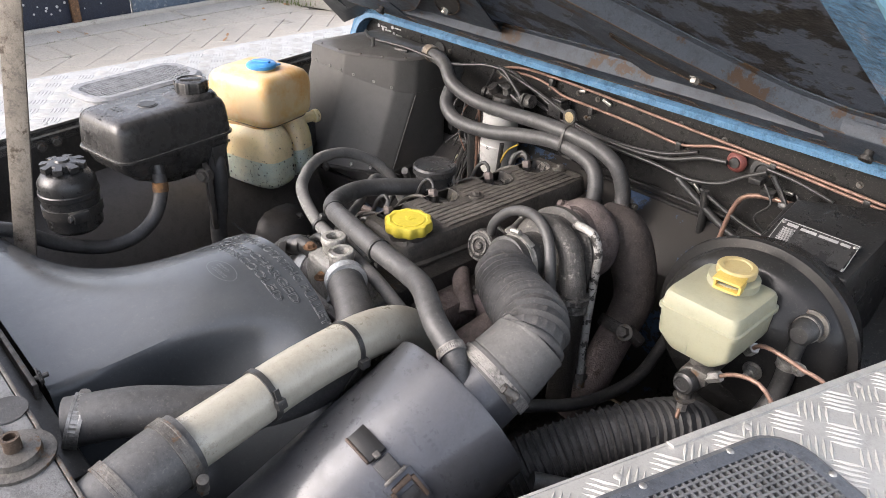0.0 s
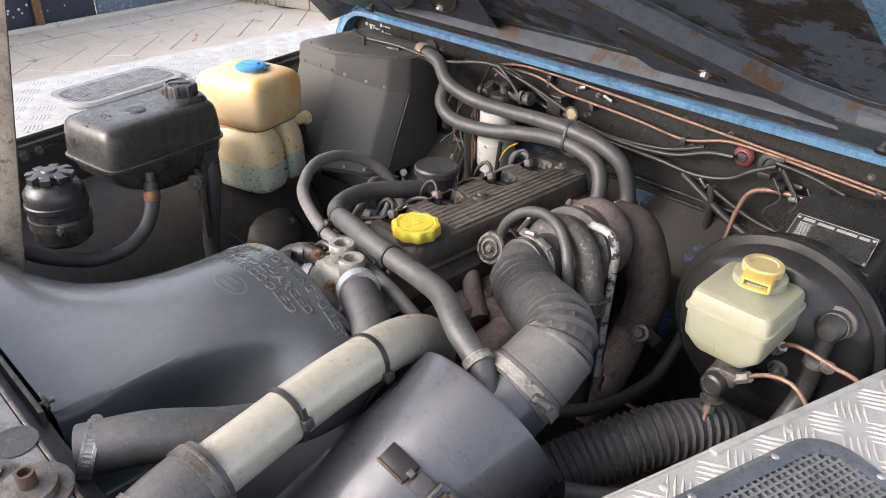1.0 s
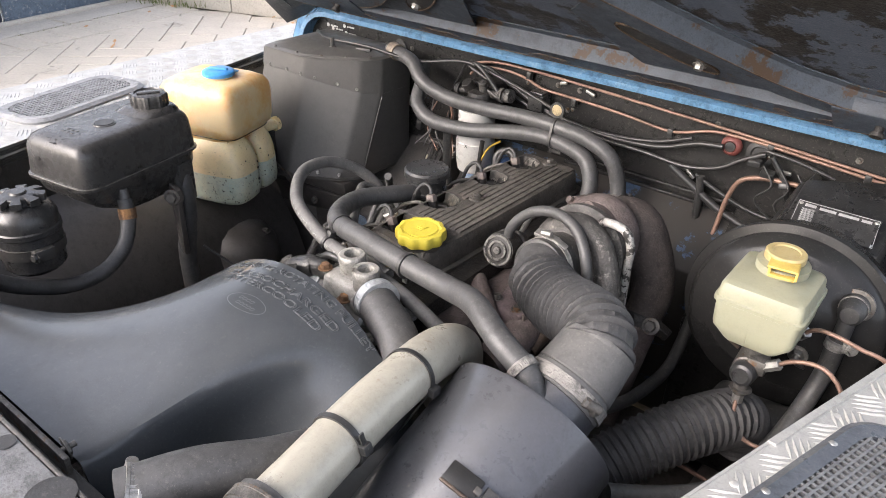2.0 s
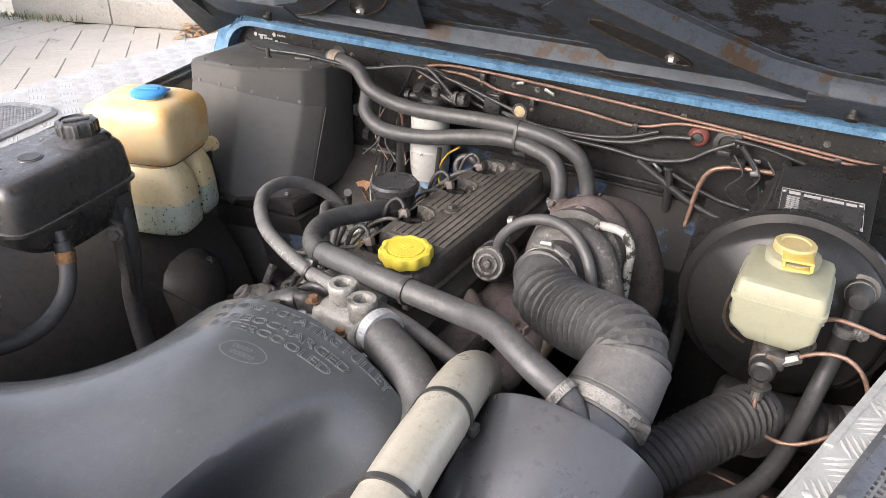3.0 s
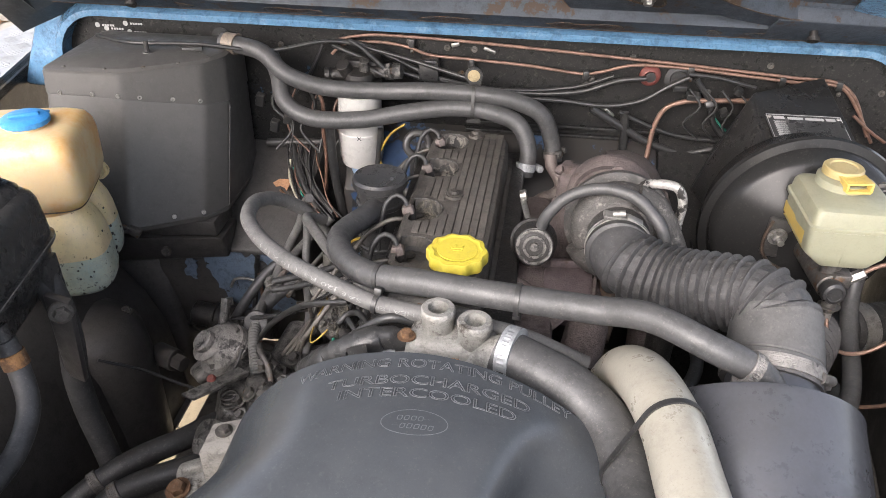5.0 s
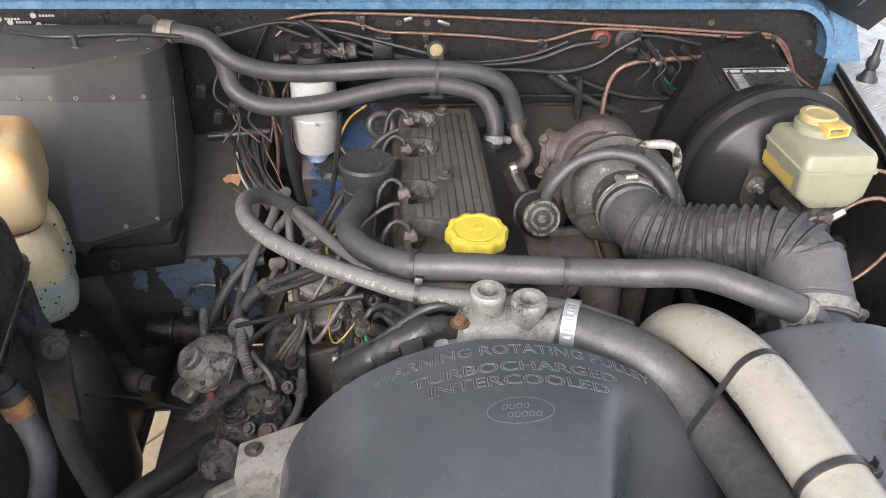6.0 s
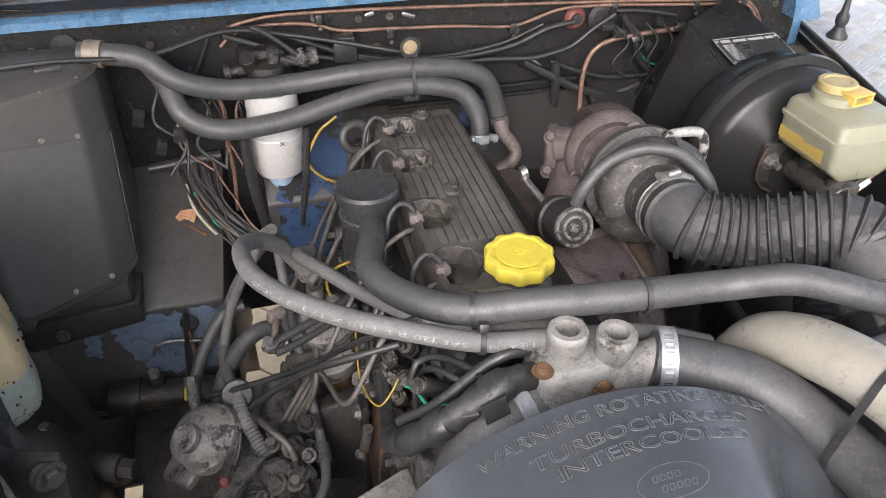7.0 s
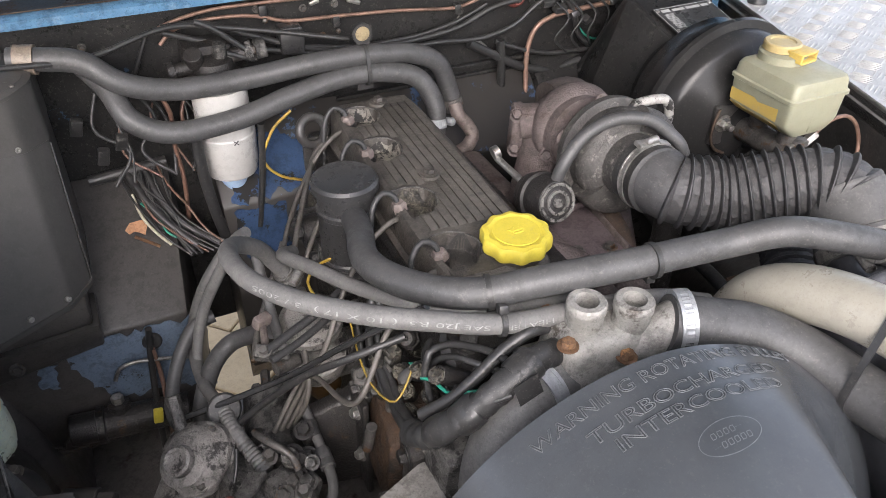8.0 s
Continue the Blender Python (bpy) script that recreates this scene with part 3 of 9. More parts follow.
def wing_top(side, y0, y1, name, label):
    edge = edge_l if side > 0 else edge_r
    out = 0.93 * side
    w = thing(name, (side * 0.75, 0.5, 0.5), label, "car wing")
    ys = [y0, y1]
    z = WING_Z
    outline = [(edge(y0), y0, z - 0.012), (out, y0, z - 0.012), (out, y1, z - 0.012), (edge(y1), y1, z - 0.012)]
    part("top_panel", sheet(outline, (0, 0, 1), 0.008), BLACK_PAINT, w, "black painted wing top")
    part("plate", sheet([(x, y, z - 0.004) for x, y, _ in outline], (0, 0, 1), 0.004), CHEQ, w, "bare aluminium chequer plate")
    # outer skin and inner wing
    part("side_panel", sheet([(out, y0, 0.45), (out, y1, 0.45), (out, y1, z - 0.012), (out, y0, z - 0.012)], (side, 0, 0), 0.004), BLUE, w)
    part("inner_wing", sheet([(edge(y0), y0, 0.46), (edge(y1), y1, 0.46), (edge(y1), y1, z - 0.016), (edge(y0), y0, z - 0.016)], (side, 0, 0), 0.003), BLACK_PAINT, w, "black painted inner wing")
    # turned-down lip
    part("edge_lip", hull([(edge(y0), y0, z - 0.03), (edge(y1), y1, z - 0.03), (edge(y1) + 0.003 * side, y1, z - 0.03), (edge(y0) + 0.003 * side, y0, z - 0.03), (edge(y0), y0, z + 0.001), (edge(y1), y1, z + 0.001), (edge(y1) + 0.003 * side, y1, z + 0.001), (edge(y0) + 0.003 * side, y0, z + 0.001)]), CHEQ, w)
    if side > 0:
        part("edge_strip", hull([(edge(y) + k * side, y, zz) for y in (0.519, y1) for k, zz in ((0.0, z), (0.0005, z + 0.0028), (0.008, z + 0.0028), (0.0085, z))]), CHEQ, w, "plain raised strip along the edge")
    # raised tread of the plate: rows of short bars in turned groups
    verts, faces = [], []
    d = Vector((edge(1.0) - edge(0.0), 1.0, 0)).normalized()
    n = Vector((d.y, -d.x, 0)) * side
    base = Vector((edge(y0), y0, z))
    cell, lift = 0.037, 0.0016 if side > 0 else 0.0010
    for i in range(int((y1 - y0) / cell) + 6):
        for j in range(13):
            c = base + d * (cell * (i - 2)) + n * (cell * (j + 0.68))
            if not (y0 + 0.02 < c.y < y1 - 0.02 and abs(c.x) < 0.91 and (c.x - edge(c.y)) * side > 0.022):
                continue
            if in_vent(side, c, -0.004):
                continue
            g = radians(45 if (i + j) % 2 else -45)
            a = d * math.cos(g) + n * math.sin(g)
            b = n * math.cos(g) - d * math.sin(g)
            for k in (-2, -1, 0, 1, 2):
                m = c + b * (k * 0.0066)
                h, q = 0.0175 - abs(k) * 0.0010, 0.0022
                s = len(verts)
                verts += [m - a * h, m + b * q, m + a * h, m - b * q, m - a * h * 0.45 + Vector((0, 0, lift)), m + a * h * 0.45 + Vector((0, 0, lift))]
                faces += [(s, s + 3, s + 4), (s, s + 4, s + 1), (s + 3, s + 2, s + 5), (s + 3, s + 5, s + 4), (s + 2, s + 1, s + 5), (s + 1, s + 4, s + 5)]
    me = bpy.data.meshes.new("tread")
    me.from_pydata([v - Vector((side * 0.75, 0.5, 0.5)) for v in verts], [], faces)
    me.materials.append(CHEQ)
    tr = new("tread", me)
    tr.parent = w
    tagged(tr, "raised tread bars of the plate", kind="stuff")
    return w


VENTS = {1: (Vector((0.612, 0.622, WING_Z)), Vector((0.29, 0.957, 0)), Vector((0.957, -0.29, 0))),
         -1: (Vector((-0.738, 0.722, WING_Z)), Vector((-0.215, 0.977, 0)), Vector((-0.977, -0.215, 0)))}
VENT_L, VENT_W = 0.27, 0.135


def in_vent(side, p, grow=0.0):
    o, d, n = VENTS[side]
    q = p - o
    s, t = -q.dot(d), q.dot(n)
    return -grow < s < VENT_L + grow and -grow < t < VENT_W + grow


def wing_vent(side):
    o, d, n = VENTS[side]
    v = thing("wing_vent", o, "black plastic vent grille screwed to the aluminium wing plate", "vent grille", "wing vents")

    def at(s, t, z=0.0):
        return o - d * s + n * t + Vector((0, 0, z))
    # rounded frame with an open middle
    f, c2 = 0.02, 0.02

    def ring(inset, r):
        out = []
        for cs, ct, g0 in ((VENT_L - inset - r, VENT_W - inset - r, 0), (inset + r, VENT_W - inset - r, 90), (inset + r, inset + r, 180), (VENT_L - inset - r, inset + r, 270)):
            out += [(cs + r * math.cos(radians(g0 + 15 * k)), ct + r * math.sin(radians(g0 + 15 * k))) for k in range(7)]
        return out
    outer, inner = ring(0.0, 0.042), ring(f, 0.030)
    crown = ring(0.007, 0.038)
    bm = bmesh.new()
    rows = [[bm.verts.new(at(s, t, z)) for s, t in loop] for loop, z in ((outer, 0.0), (outer, 0.004), (crown, 0.0085), (inner, 0.0075), (inner, 0.0))]
    for a, b in zip(rows, rows[1:]):
        for i in range(len(outer)):
            j = (i + 1) % len(outer)
            bm.faces.new((a[i], a[j], b[j], b[i]))
    # The far vent takes the paler copies that carry the sky sheen
    part("frame", bm, VENT if side > 0 else MESHGREY, v, smooth=30)
    # Dark sheet draws the shade under the mesh openings
    part("backing", sheet([at(s, t, 0.0005) for s, t in inner], (0, 0, 1), 0.0008), RUBBER_BLACK if side > 0 else VENT, v)
    bars = []
    k = f + 0.004
    while k < VENT_L - f:
        ins = max(0, c2 - (k - f), c2 - (VENT_L - f - k))
        p, q = at(k, f + ins, 0.0015), at(k, VENT_W - f - ins, 0.0015)
        bars.append(hull([p + d * 0.0013, p - d * 0.0013, q - d * 0.0013, q + d * 0.0013] + [x + Vector((0, 0, 0.0055)) for x in (p + d * 0.0013, p - d * 0.0013, q - d * 0.0013, q + d * 0.0013)]))
        k += 0.0078
    k = f + 0.004
    while k < VENT_W - f:
        ins = max(0, c2 - (k - f), c2 - (VENT_W - f - k))
        p, q = at(f + ins, k, 0.0017), at(VENT_L - f - ins, k, 0.0017)
        bars.append(hull([p + n * 0.0012, p - n * 0.0012, q - n * 0.0012, q + n * 0.0012] + [x + Vector((0, 0, 0.0055)) for x in (p + n * 0.0012, p - n * 0.0012, q - n * 0.0012, q + n * 0.0012)]))
        k += 0.0072
    part("grille", join(*bars), MESHDARK if side > 0 else MESHGREY, v, "square plastic mesh", smooth=0)
    for s, t in ((0.075, 0.009), (0.176, 0.009), (0.01, 0.068), (0.26, 0.068), (0.075, 0.126), (0.176, 0.126)):
        part("screw", domehead(at(s, t, 0.007), (0, 0, 1), 0.0042, 0.0025), CLAMPSTEEL, v)
    return v


left_wing = wing_top(1, -0.1, 1.35, "front_wing", "blue car wing topped with bare aluminium chequer plate")
right_wing = wing_top(-1, -0.1, 1.35, "front_wing", "blue car wing topped with bright aluminium chequer plate beside the paving")
for side in (1, -1):
    wing_vent(side)
for s in (-0.10, 0.05, 0.2, 0.35, 0.5):
    y = 0.4 + s
    part("rivet", domehead((edge_l(y) + 0.016, y, WING_Z), (0, 0, 1), 0.0045, 0.002), CHEQ, left_wing)
for s in range(7):
    y = 0.2 + s * 0.15
    part("rivet", domehead((edge_r(y) - 0.016, y, WING_Z), (0, 0, 1), 0.0045, 0.002), CHEQ, right_wing)

# bulkhead with its blue top flange
bulk = thing("bulkhead", (0, 1.1, 0.5), "black painted steel bulkhead with blue paint showing through", "bulkhead")
BY = 1.095


def arch_outline(hw, z, r, low, n=8):
    pts = []
    for i in range(n + 1):
        t = radians(180 - 90 * i / n)
        pts.append((-hw + r + r * math.cos(t), z - r + r * math.sin(t)))
    for i in range(n + 1):
        t = radians(90 - 90 * i / n)
        pts.append((hw - r + r * math.cos(t), z - r + r * math.sin(t)))
    return [(-hw, low)] + pts + [(hw, low)]


face = arch_outline(0.70, 1.146, 0.09, 0.64)
part("panel", sheet([(x, BY, z) for x, z in face], (0, 1, 0), 0.004), BULK, bulk)
flange = arch_outline(0.672, 1.150, 0.075, 1.07)
secs = []
for (x, z) in flange:
    cx, cz = max(-0.597, min(0.597, x)), min(z, 1.075)
    o = Vector((x - cx, 0, z - cz))
    o = o.normalized() if o.length > 1e-4 else Vector((0, 0, 1))
    p = Vector((x, 0, z))
    secs.append([p + Vector((0, BY - 0.03, 0)), p + o * 0.010 + Vector((0, BY - 0.031, 0)), p + o * 0.022 + Vector((0, BY - 0.012, 0)), p + o * 0.026 + Vector((0, BY + 0.02, 0)), p + o * 0.022 + Vector((0, BY + 0.06, 0)), p + Vector((0, BY + 0.06, 0))])
part("top_flange", loft(secs), BLUE, bulk, "scratched blue painted top flange")
for sd in (-1, 1):
    part("scuttle_side", hull([(0.66 * sd, 1.10, 1.0), (0.80 * sd, 1.115, 1.0), (0.80 * sd, 1.3, 1.0), (0.66 * sd, 1.3, 1.0), (0.63 * sd, 1.10, 1.165), (0.745 * sd, 1.115, 1.118), (0.745 * sd, 1.3, 1.13), (0.63 * sd, 1.3, 1.165)], 0.012, 3), BLUE, bulk, "blue scuttle corner")
part("scuttle", box((0, 1.28, 1.13), (1.5, 0.3, 0.07), 0.02), BLUE, bulk, "blue scuttle panel")

# footwell on the passenger side: sloping face and blue lower face
part("footwell", hull([(-0.50, 0.922, 0.62), (-0.262, 0.922, 0.62), (-0.235, 1.093, 0.62), (-0.50, 1.093, 0.62), (-0.50, 0.922, 0.811), (-0.262, 0.922, 0.811), (-0.235, 1.093, 0.938), (-0.50, 1.093, 0.938)], 0.004), FOOTBLACK, bulk, "sloping black footwell panel")
def ragged(points, amp, step=0.006, seed=1.0):
    """An outline in the plane (across, up) whose edges wander like flaked paint."""
    out = []
    for p, q in zip(points, points[1:] + points[:1]):
        p, q = Vector((p[0], p[1], 0)), Vector((q[0], q[1], 0))
        n = max(1, int((q - p).length / step))
        d = (q - p).normalized()
        for k in range(n):
            m = p.lerp(q, k / n)
            w = amp * (noise.noise(m * 60 + Vector((0, 0, seed))) + 0.6 * noise.noise(m * 170 + Vector((0, 0, seed)))) * (1 if 0 < k else 0)
            out.append(m + Vector((-d.y, d.x, 0)) * w)
    return out


part("footwell_front", sheet([(v.x, 0.919, min(v.y, 0.808)) for v in ragged([(-0.372, 0.700), (-0.262, 0.690), (-0.262, 0.808), (-0.425, 0.808), (-0.412, 0.780), (-0.395, 0.740)], 0.012)], (0, -1, 0), 0.0015), FOOTBLUE, bulk, "flaking blue paint over black")
part("paint_flake", sheet([(v.x, 0.919, v.y) for v in ragged([(-0.452, 0.752), (-0.432, 0.746), (-0.425, 0.785), (-0.448, 0.795)], 0.010, 0.004, 5.0)], (0, -1, 0), 0.0012), FOOTBLUE, bulk, "island of blue paint")
# Pale tube draws the light caught along the torn sheet's edge
torn = ragged([(-0.505, 0.640), (-0.44, 0.652), (-0.372, 0.628)], 0.012, 0.004, 7.0)
part("torn_edge", tube([(v.x, 0.9165, v.y) for v in torn], 0.0016, 6, 0.004), STEEL_OLD, bulk, "bent edge of torn sheet, its lit line drawn pale")
# tunnel behind the engine and driver's footwell
part("tunnel", hull([(-0.185, 1.0, 0.6), (0.33, 1.0, 0.6), (0.33, 1.093, 0.6), (-0.185, 1.093, 0.6), (-0.185, 1.0, 0.9), (0.33, 1.0, 0.9), (0.33, 1.093, 0.99), (-0.185, 1.093, 0.99)], 0.004), WINGBLUE, bulk, "oily black and blue tunnel front")
tn = Vector((0, -0.968, 1.0)).normalized()
part("tunnel_paint", sheet([Vector((v.x, 1.0 + v.y, 0.9 + 0.968 * v.y)) + tn * 0.0012 for v in ragged([(-0.172, 0.004), (-0.035, 0.004), (-0.03, 0.040), (-0.09, 0.070), (-0.150, 0.048)], 0.010, 0.005, 9.0)], tn, 0.0012), TUNNELBLUE, bulk, "glossy dark blue paint on the tunnel")
part("tunnel_paint", sheet([(v.x, 0.9985, v.y) for v in ragged([(-0.165, 0.815), (-0.105, 0.80), (-0.10, 0.893), (-0.172, 0.893)], 0.010, 0.005, 3.0)], (0, -1, 0), 0.0012), TUNNELBLUE, bulk, "glossy dark blue paint on the tunnel")
part("driver_footwell", hull([(0.33, 0.93, 0.6), (0.62, 0.93, 0.6), (0.62, 1.093, 0.6), (0.33, 1.093, 0.6), (0.33, 0.93, 0.86), (0.62, 0.93, 0.86), (0.62, 1.093, 1.0), (0.33, 1.093, 1.0)], 0.004), BULK, bulk)
for z in (0.985, 1.0):
    part("swage", box((0.17, 1.088, z), (0.32, 0.010, 0.006), 0.002), BULK, bulk)
rng = random.Random(7)
for x, z in ((-0.44, 1.115), (-0.37, 1.12), (-0.30, 1.11), (0.0, 1.079), (0.21, 1.083), (0.55, 1.10), (0.27, 1.121), (0.19, 1.124), (-0.085, 1.127), (-0.024, 1.12), (0.48, 1.12), (0.655, 1.086), (0.02, 1.12), (0.36, 1.10)):
    part("bolt", hexbolt((x, BY - 0.001, z), (0, -1, 0), 0.0036, 0.004), STEEL_OLD, bulk)

# front: radiator top and slam panel
front = thing("slam_panel", (0, 0.0, 0.6), "dirty grey steel radiator panel across the nose", "body panel")
part("top", box((-0.02, 0.005, 1.062), (1.06, 0.15, 0.012), 0.004), SLAM, front)
part("face", box((-0.02, -0.07, 0.85), (1.06, 0.012, 0.42), 0.004), BLACK_PAINT, front)
part("rear_lip", box((-0.02, 0.082, 1.045), (1.06, 0.004, 0.045), 0.001), STEEL_OLD, front)
radiator = thing("radiator", (0, 0.095, 0.55), "black radiator behind the nose panel", "radiator")
part("core", box((-0.1, 0.095, 0.78), (0.62, 0.03, 0.48), 0.004), BLACK_PAINT, radiator)

# floor of the bay: chassis rails, and added plates that keep it dark
for x in (-0.535, 0.46):
    solo("chassis_rail", box((x, 0.6, 0.52), (0.09, 1.7, 0.14), 0.008), GREASE, "black box-section chassis rail", "chassis rail", "chassis rails")
# Added plates and walls shut out the bright ground; gaps leave glimpses of it
tray = thing("undertray", (0, 0.5, 0.5), "added plates that keep the bay dark from below", "undertray")
for x0, x1, y0, y1 in ((-0.70, -0.457, -0.05, 1.08), (-0.395, -0.16, -0.05, 1.035), (-0.457, -0.43, -0.05, 0.69), (-0.457, -0.43, 0.88, 1.08), (-0.43, -0.395, -0.05, 1.08), (-0.16, -0.12, -0.05, 0.845), (-0.16, -0.12, 0.89, 1.0), (-0.12, 0.70, -0.05, 1.08)):
    part("plate", box(((x0 + x1) / 2, (y0 + y1) / 2, 0.515 + 0.002 * (x0 > -0.3)), (x1 - x0, y1 - y0, 0.004)), GREASE, tray)
part("front_blind", box((0, -0.06, 0.6), (1.4, 0.01, 0.3)), GREASE, tray)
part("rear_blind", box((-0.51, 1.088, 0.58), (0.54, 0.006, 0.15)), GREASE, tray)
part("rear_blind", box((0.27, 1.089, 0.575), (0.90, 0.006, 0.16)), GREASE, tray)
part("arch_panel", hull([(-0.75, 0.80, 0.52), (-0.44, 0.88, 0.52), (-0.44, 1.085, 0.52), (-0.75, 1.085, 0.52), (-0.75, 0.90, 0.84), (-0.50, 0.93, 0.80), (-0.50, 1.085, 0.80), (-0.75, 1.085, 0.84)], 0.01), FOOTBLACK, tray, "black wheel arch panel")

# axle and front wheels that carry it
axle = thing("front_axle", (0, 0.3, 0.33), "black tubular front axle below the chassis rails", "axle")
part("tube", cyl((-0.66, 0.3, 0.38), (0.66, 0.3, 0.38), 0.045, 20), GRIMY, axle)
for x in (-0.535, 0.46):
    part("spring_seat", box((x, 0.3, 0.425), (0.09, 0.10, 0.055), 0.006), GRIMY, axle)
for x in (-0.74, 0.74):
    wl = thing("road_wheel", (x, 0.3, -0.006), "black off-road tyre on a steel rim", "wheel", "front wheels")
    part("tyre", lathe([(0.20, -0.09), (0.34, -0.10), (0.378, -0.085), (0.386, -0.05), (0.386, 0.05), (0.378, 0.085), (0.34, 0.10), (0.20, 0.09)], (x, 0.3, 0.38), (1, 0, 0), 48, lambda t, r: r * (1 + 0.012 * (r > 0.37) * math.copysign(1, math.sin(24 * t)))), RUBBER_BLACK, wl)
    part("rim", lathe([(0, -0.03), (0.06, -0.03), (0.07, -0.05), (0.19, -0.04), (0.205, -0.085), (0.205, 0.085), (0.19, 0.05), (0.07, 0.03), (0, 0.03)], (x, 0.3, 0.38), (1, 0, 0), 40), SLAM, wl)

# curved wheel arch under the tanks
secs = []
for k in range(13):
    y = -0.05 + 0.92 * k / 12
    drop = 0.10 * ((y - 0.45) / 0.5) ** 2
    secs.append([Vector((x, y, z)) for x, z in ((edge_r(y) + 0.001, 0.93 - drop), (-0.60, 0.908 - drop), (-0.545, 0.875 - drop), (-0.505, 0.82 - drop), (-0.480, 0.74 - drop * 0.7), (-0.470, 0.62), (-0.468, 0.517), (-0.474, 0.517), (-0.476, 0.62), (-0.486, 0.74 - drop * 0.7), (-0.511, 0.822 - drop), (-0.55, 0.88 - drop), (-0.602, 0.912 - drop), (edge_r(y) + 0.001, 0.934 - drop))])
part("wheel_arch", loft(secs), FOOTBLACK, tray, "dusty dark wheel arch below the tanks")
secs = []
for k in range(13):
    y = -0.05 + 0.98 * k / 12
    drop = 0.16 * ((y - 0.42) / 0.5) ** 2
    secs.append([Vector((x, y, z)) for x, z in ((edge_l(y) - 0.001, 0.80 - drop), (edge_l(y) - 0.05, 0.795 - drop), (edge_l(y) - 0.09, 0.77 - drop), (edge_l(y) - 0.115, 0.72 - drop), (edge_l(y) - 0.12, 0.58 - drop * 0.3), (edge_l(y) - 0.12, 0.515), (edge_l(y) - 0.115, 0.515), (edge_l(y) - 0.114, 0.58 - drop * 0.3), (edge_l(y) - 0.11, 0.715 - drop), (edge_l(y) - 0.087, 0.764 - drop), (edge_l(y) - 0.05, 0.789 - drop), (edge_l(y) - 0.001, 0.794 - drop))])
part("wheel_arch", loft(secs), GRIMY, tray, "dusty dark wheel arch below the brake servo")
part("arch_bracket", hull([(0.515, 0.62, 0.79), (0.545, 0.615, 0.79), (0.545, 0.622, 0.79), (0.515, 0.627, 0.79), (0.525, 0.62, 0.835), (0.535, 0.618, 0.835), (0.535, 0.625, 0.835), (0.525, 0.627, 0.835)], 0.001), STEEL_OLD, tray, "small pipe bracket")

# bonnet, propped open
HINGE = Vector((0, 1.085, 1.178))
BU = Vector((0, -0.835, 0.551)).normalized()
BN = Vector((0, 0.551, 0.835)).normalized()


def bon(x, u, n=0.0):
    """A place on the open bonnet: across, forwards from the hinge, outwards from its underside."""
    return HINGE + Vector((x, 0, 0)) + BU * u + BN * n


bonnet = thing("bonnet", HINGE, "open blue bonnet with a worn black underside", "car bonnet")
def hw(u):
    return 0.70 - 0.235 * u


skin = [bon(-hw(0), 0), bon(hw(0), 0), bon(hw(1.12), 1.12), bon(-hw(1.12), 1.12)]
bm = bmesh.new()
N = 40
grid = [[bm.verts.new(bon(hw(1.12 * i / N) * (2 * j / N - 1), 1.12 * i / N, 0.012 + 0.0025 * noise.noise(Vector((i * 0.35, j * 0.35, 0))))) for j in range(N + 1)] for i in range(N + 1)]
for i in range(N):
    for j in range(N):
        bm.faces.new((grid[i][j], grid[i][j + 1], grid[i + 1][j + 1], grid[i + 1][j]))
bmesh.ops.solidify(bm, geom=bm.faces[:], thickness=0.0015)
part("skin", bm, BONNET_IN, bonnet, "black underside with worn blue patches")
for s in (1, -1):
    a, b = hw(0) * s, hw(1.12) * s
    part("side_flange", hull([bon(a, 0, -0.03), bon(b, 1.12, -0.03), bon(b + 0.002 * s, 1.12, -0.03), bon(a + 0.002 * s, 0, -0.03), bon(a - 0.004 * s, 0, 0.012), bon(b - 0.004 * s, 1.12, 0.012), bon(b + 0.004 * s, 1.12, 0.02), bon(a + 0.004 * s, 0, 0.02)]), PALEBLUE if s > 0 else BLACK_PAINT, bonnet, "pale blue turned edge" if s > 0 else "black turned edge")
for s in (1, -1):
    part("rear_corner", sheet([bon(0.60 * s, -0.01, -0.002), bon(0.755 * s, -0.05, -0.055), bon(0.745 * s, 0.09, -0.03), bon(0.70 * s, 0.14, -0.002), bon(0.60 * s, 0.14, -0.002)], BN, 0.006, 0.001), RUBBER_BLACK, bonnet, "folded black rear corner")
# sloping pale blue side of the bonnet beyond its dark lining
ins = lambda u: 0.548 - 0.1 * u
for nm, k0, n0, k1, n1, lab in (("side_slope", 0.0, -0.002, 0.062, -0.012, "pale blue inner side of the bonnet"), ("side_roll", 0.062, -0.012, 0.16, 0.004, "light blue rolled side of the bonnet")):
    part(nm, hull([bon(ins(0.10) + k0, 0.10, n0), bon(ins(0.10) + k1, 0.10, n1), bon(ins(1.1) + k1, 1.1, n1), bon(ins(1.1) + k0, 1.1, n0), bon(ins(0.10) + k0, 0.10, n0 + 0.004), bon(ins(0.10) + k1, 0.10, n1 + 0.004), bon(ins(1.1) + k1, 1.1, n1 + 0.004), bon(ins(1.1) + k0, 1.1, n0 + 0.004)]), BLUE if nm == "side_slope" else PALEBLUE, bonnet, lab)
# rear rail: hat section across the hinge end



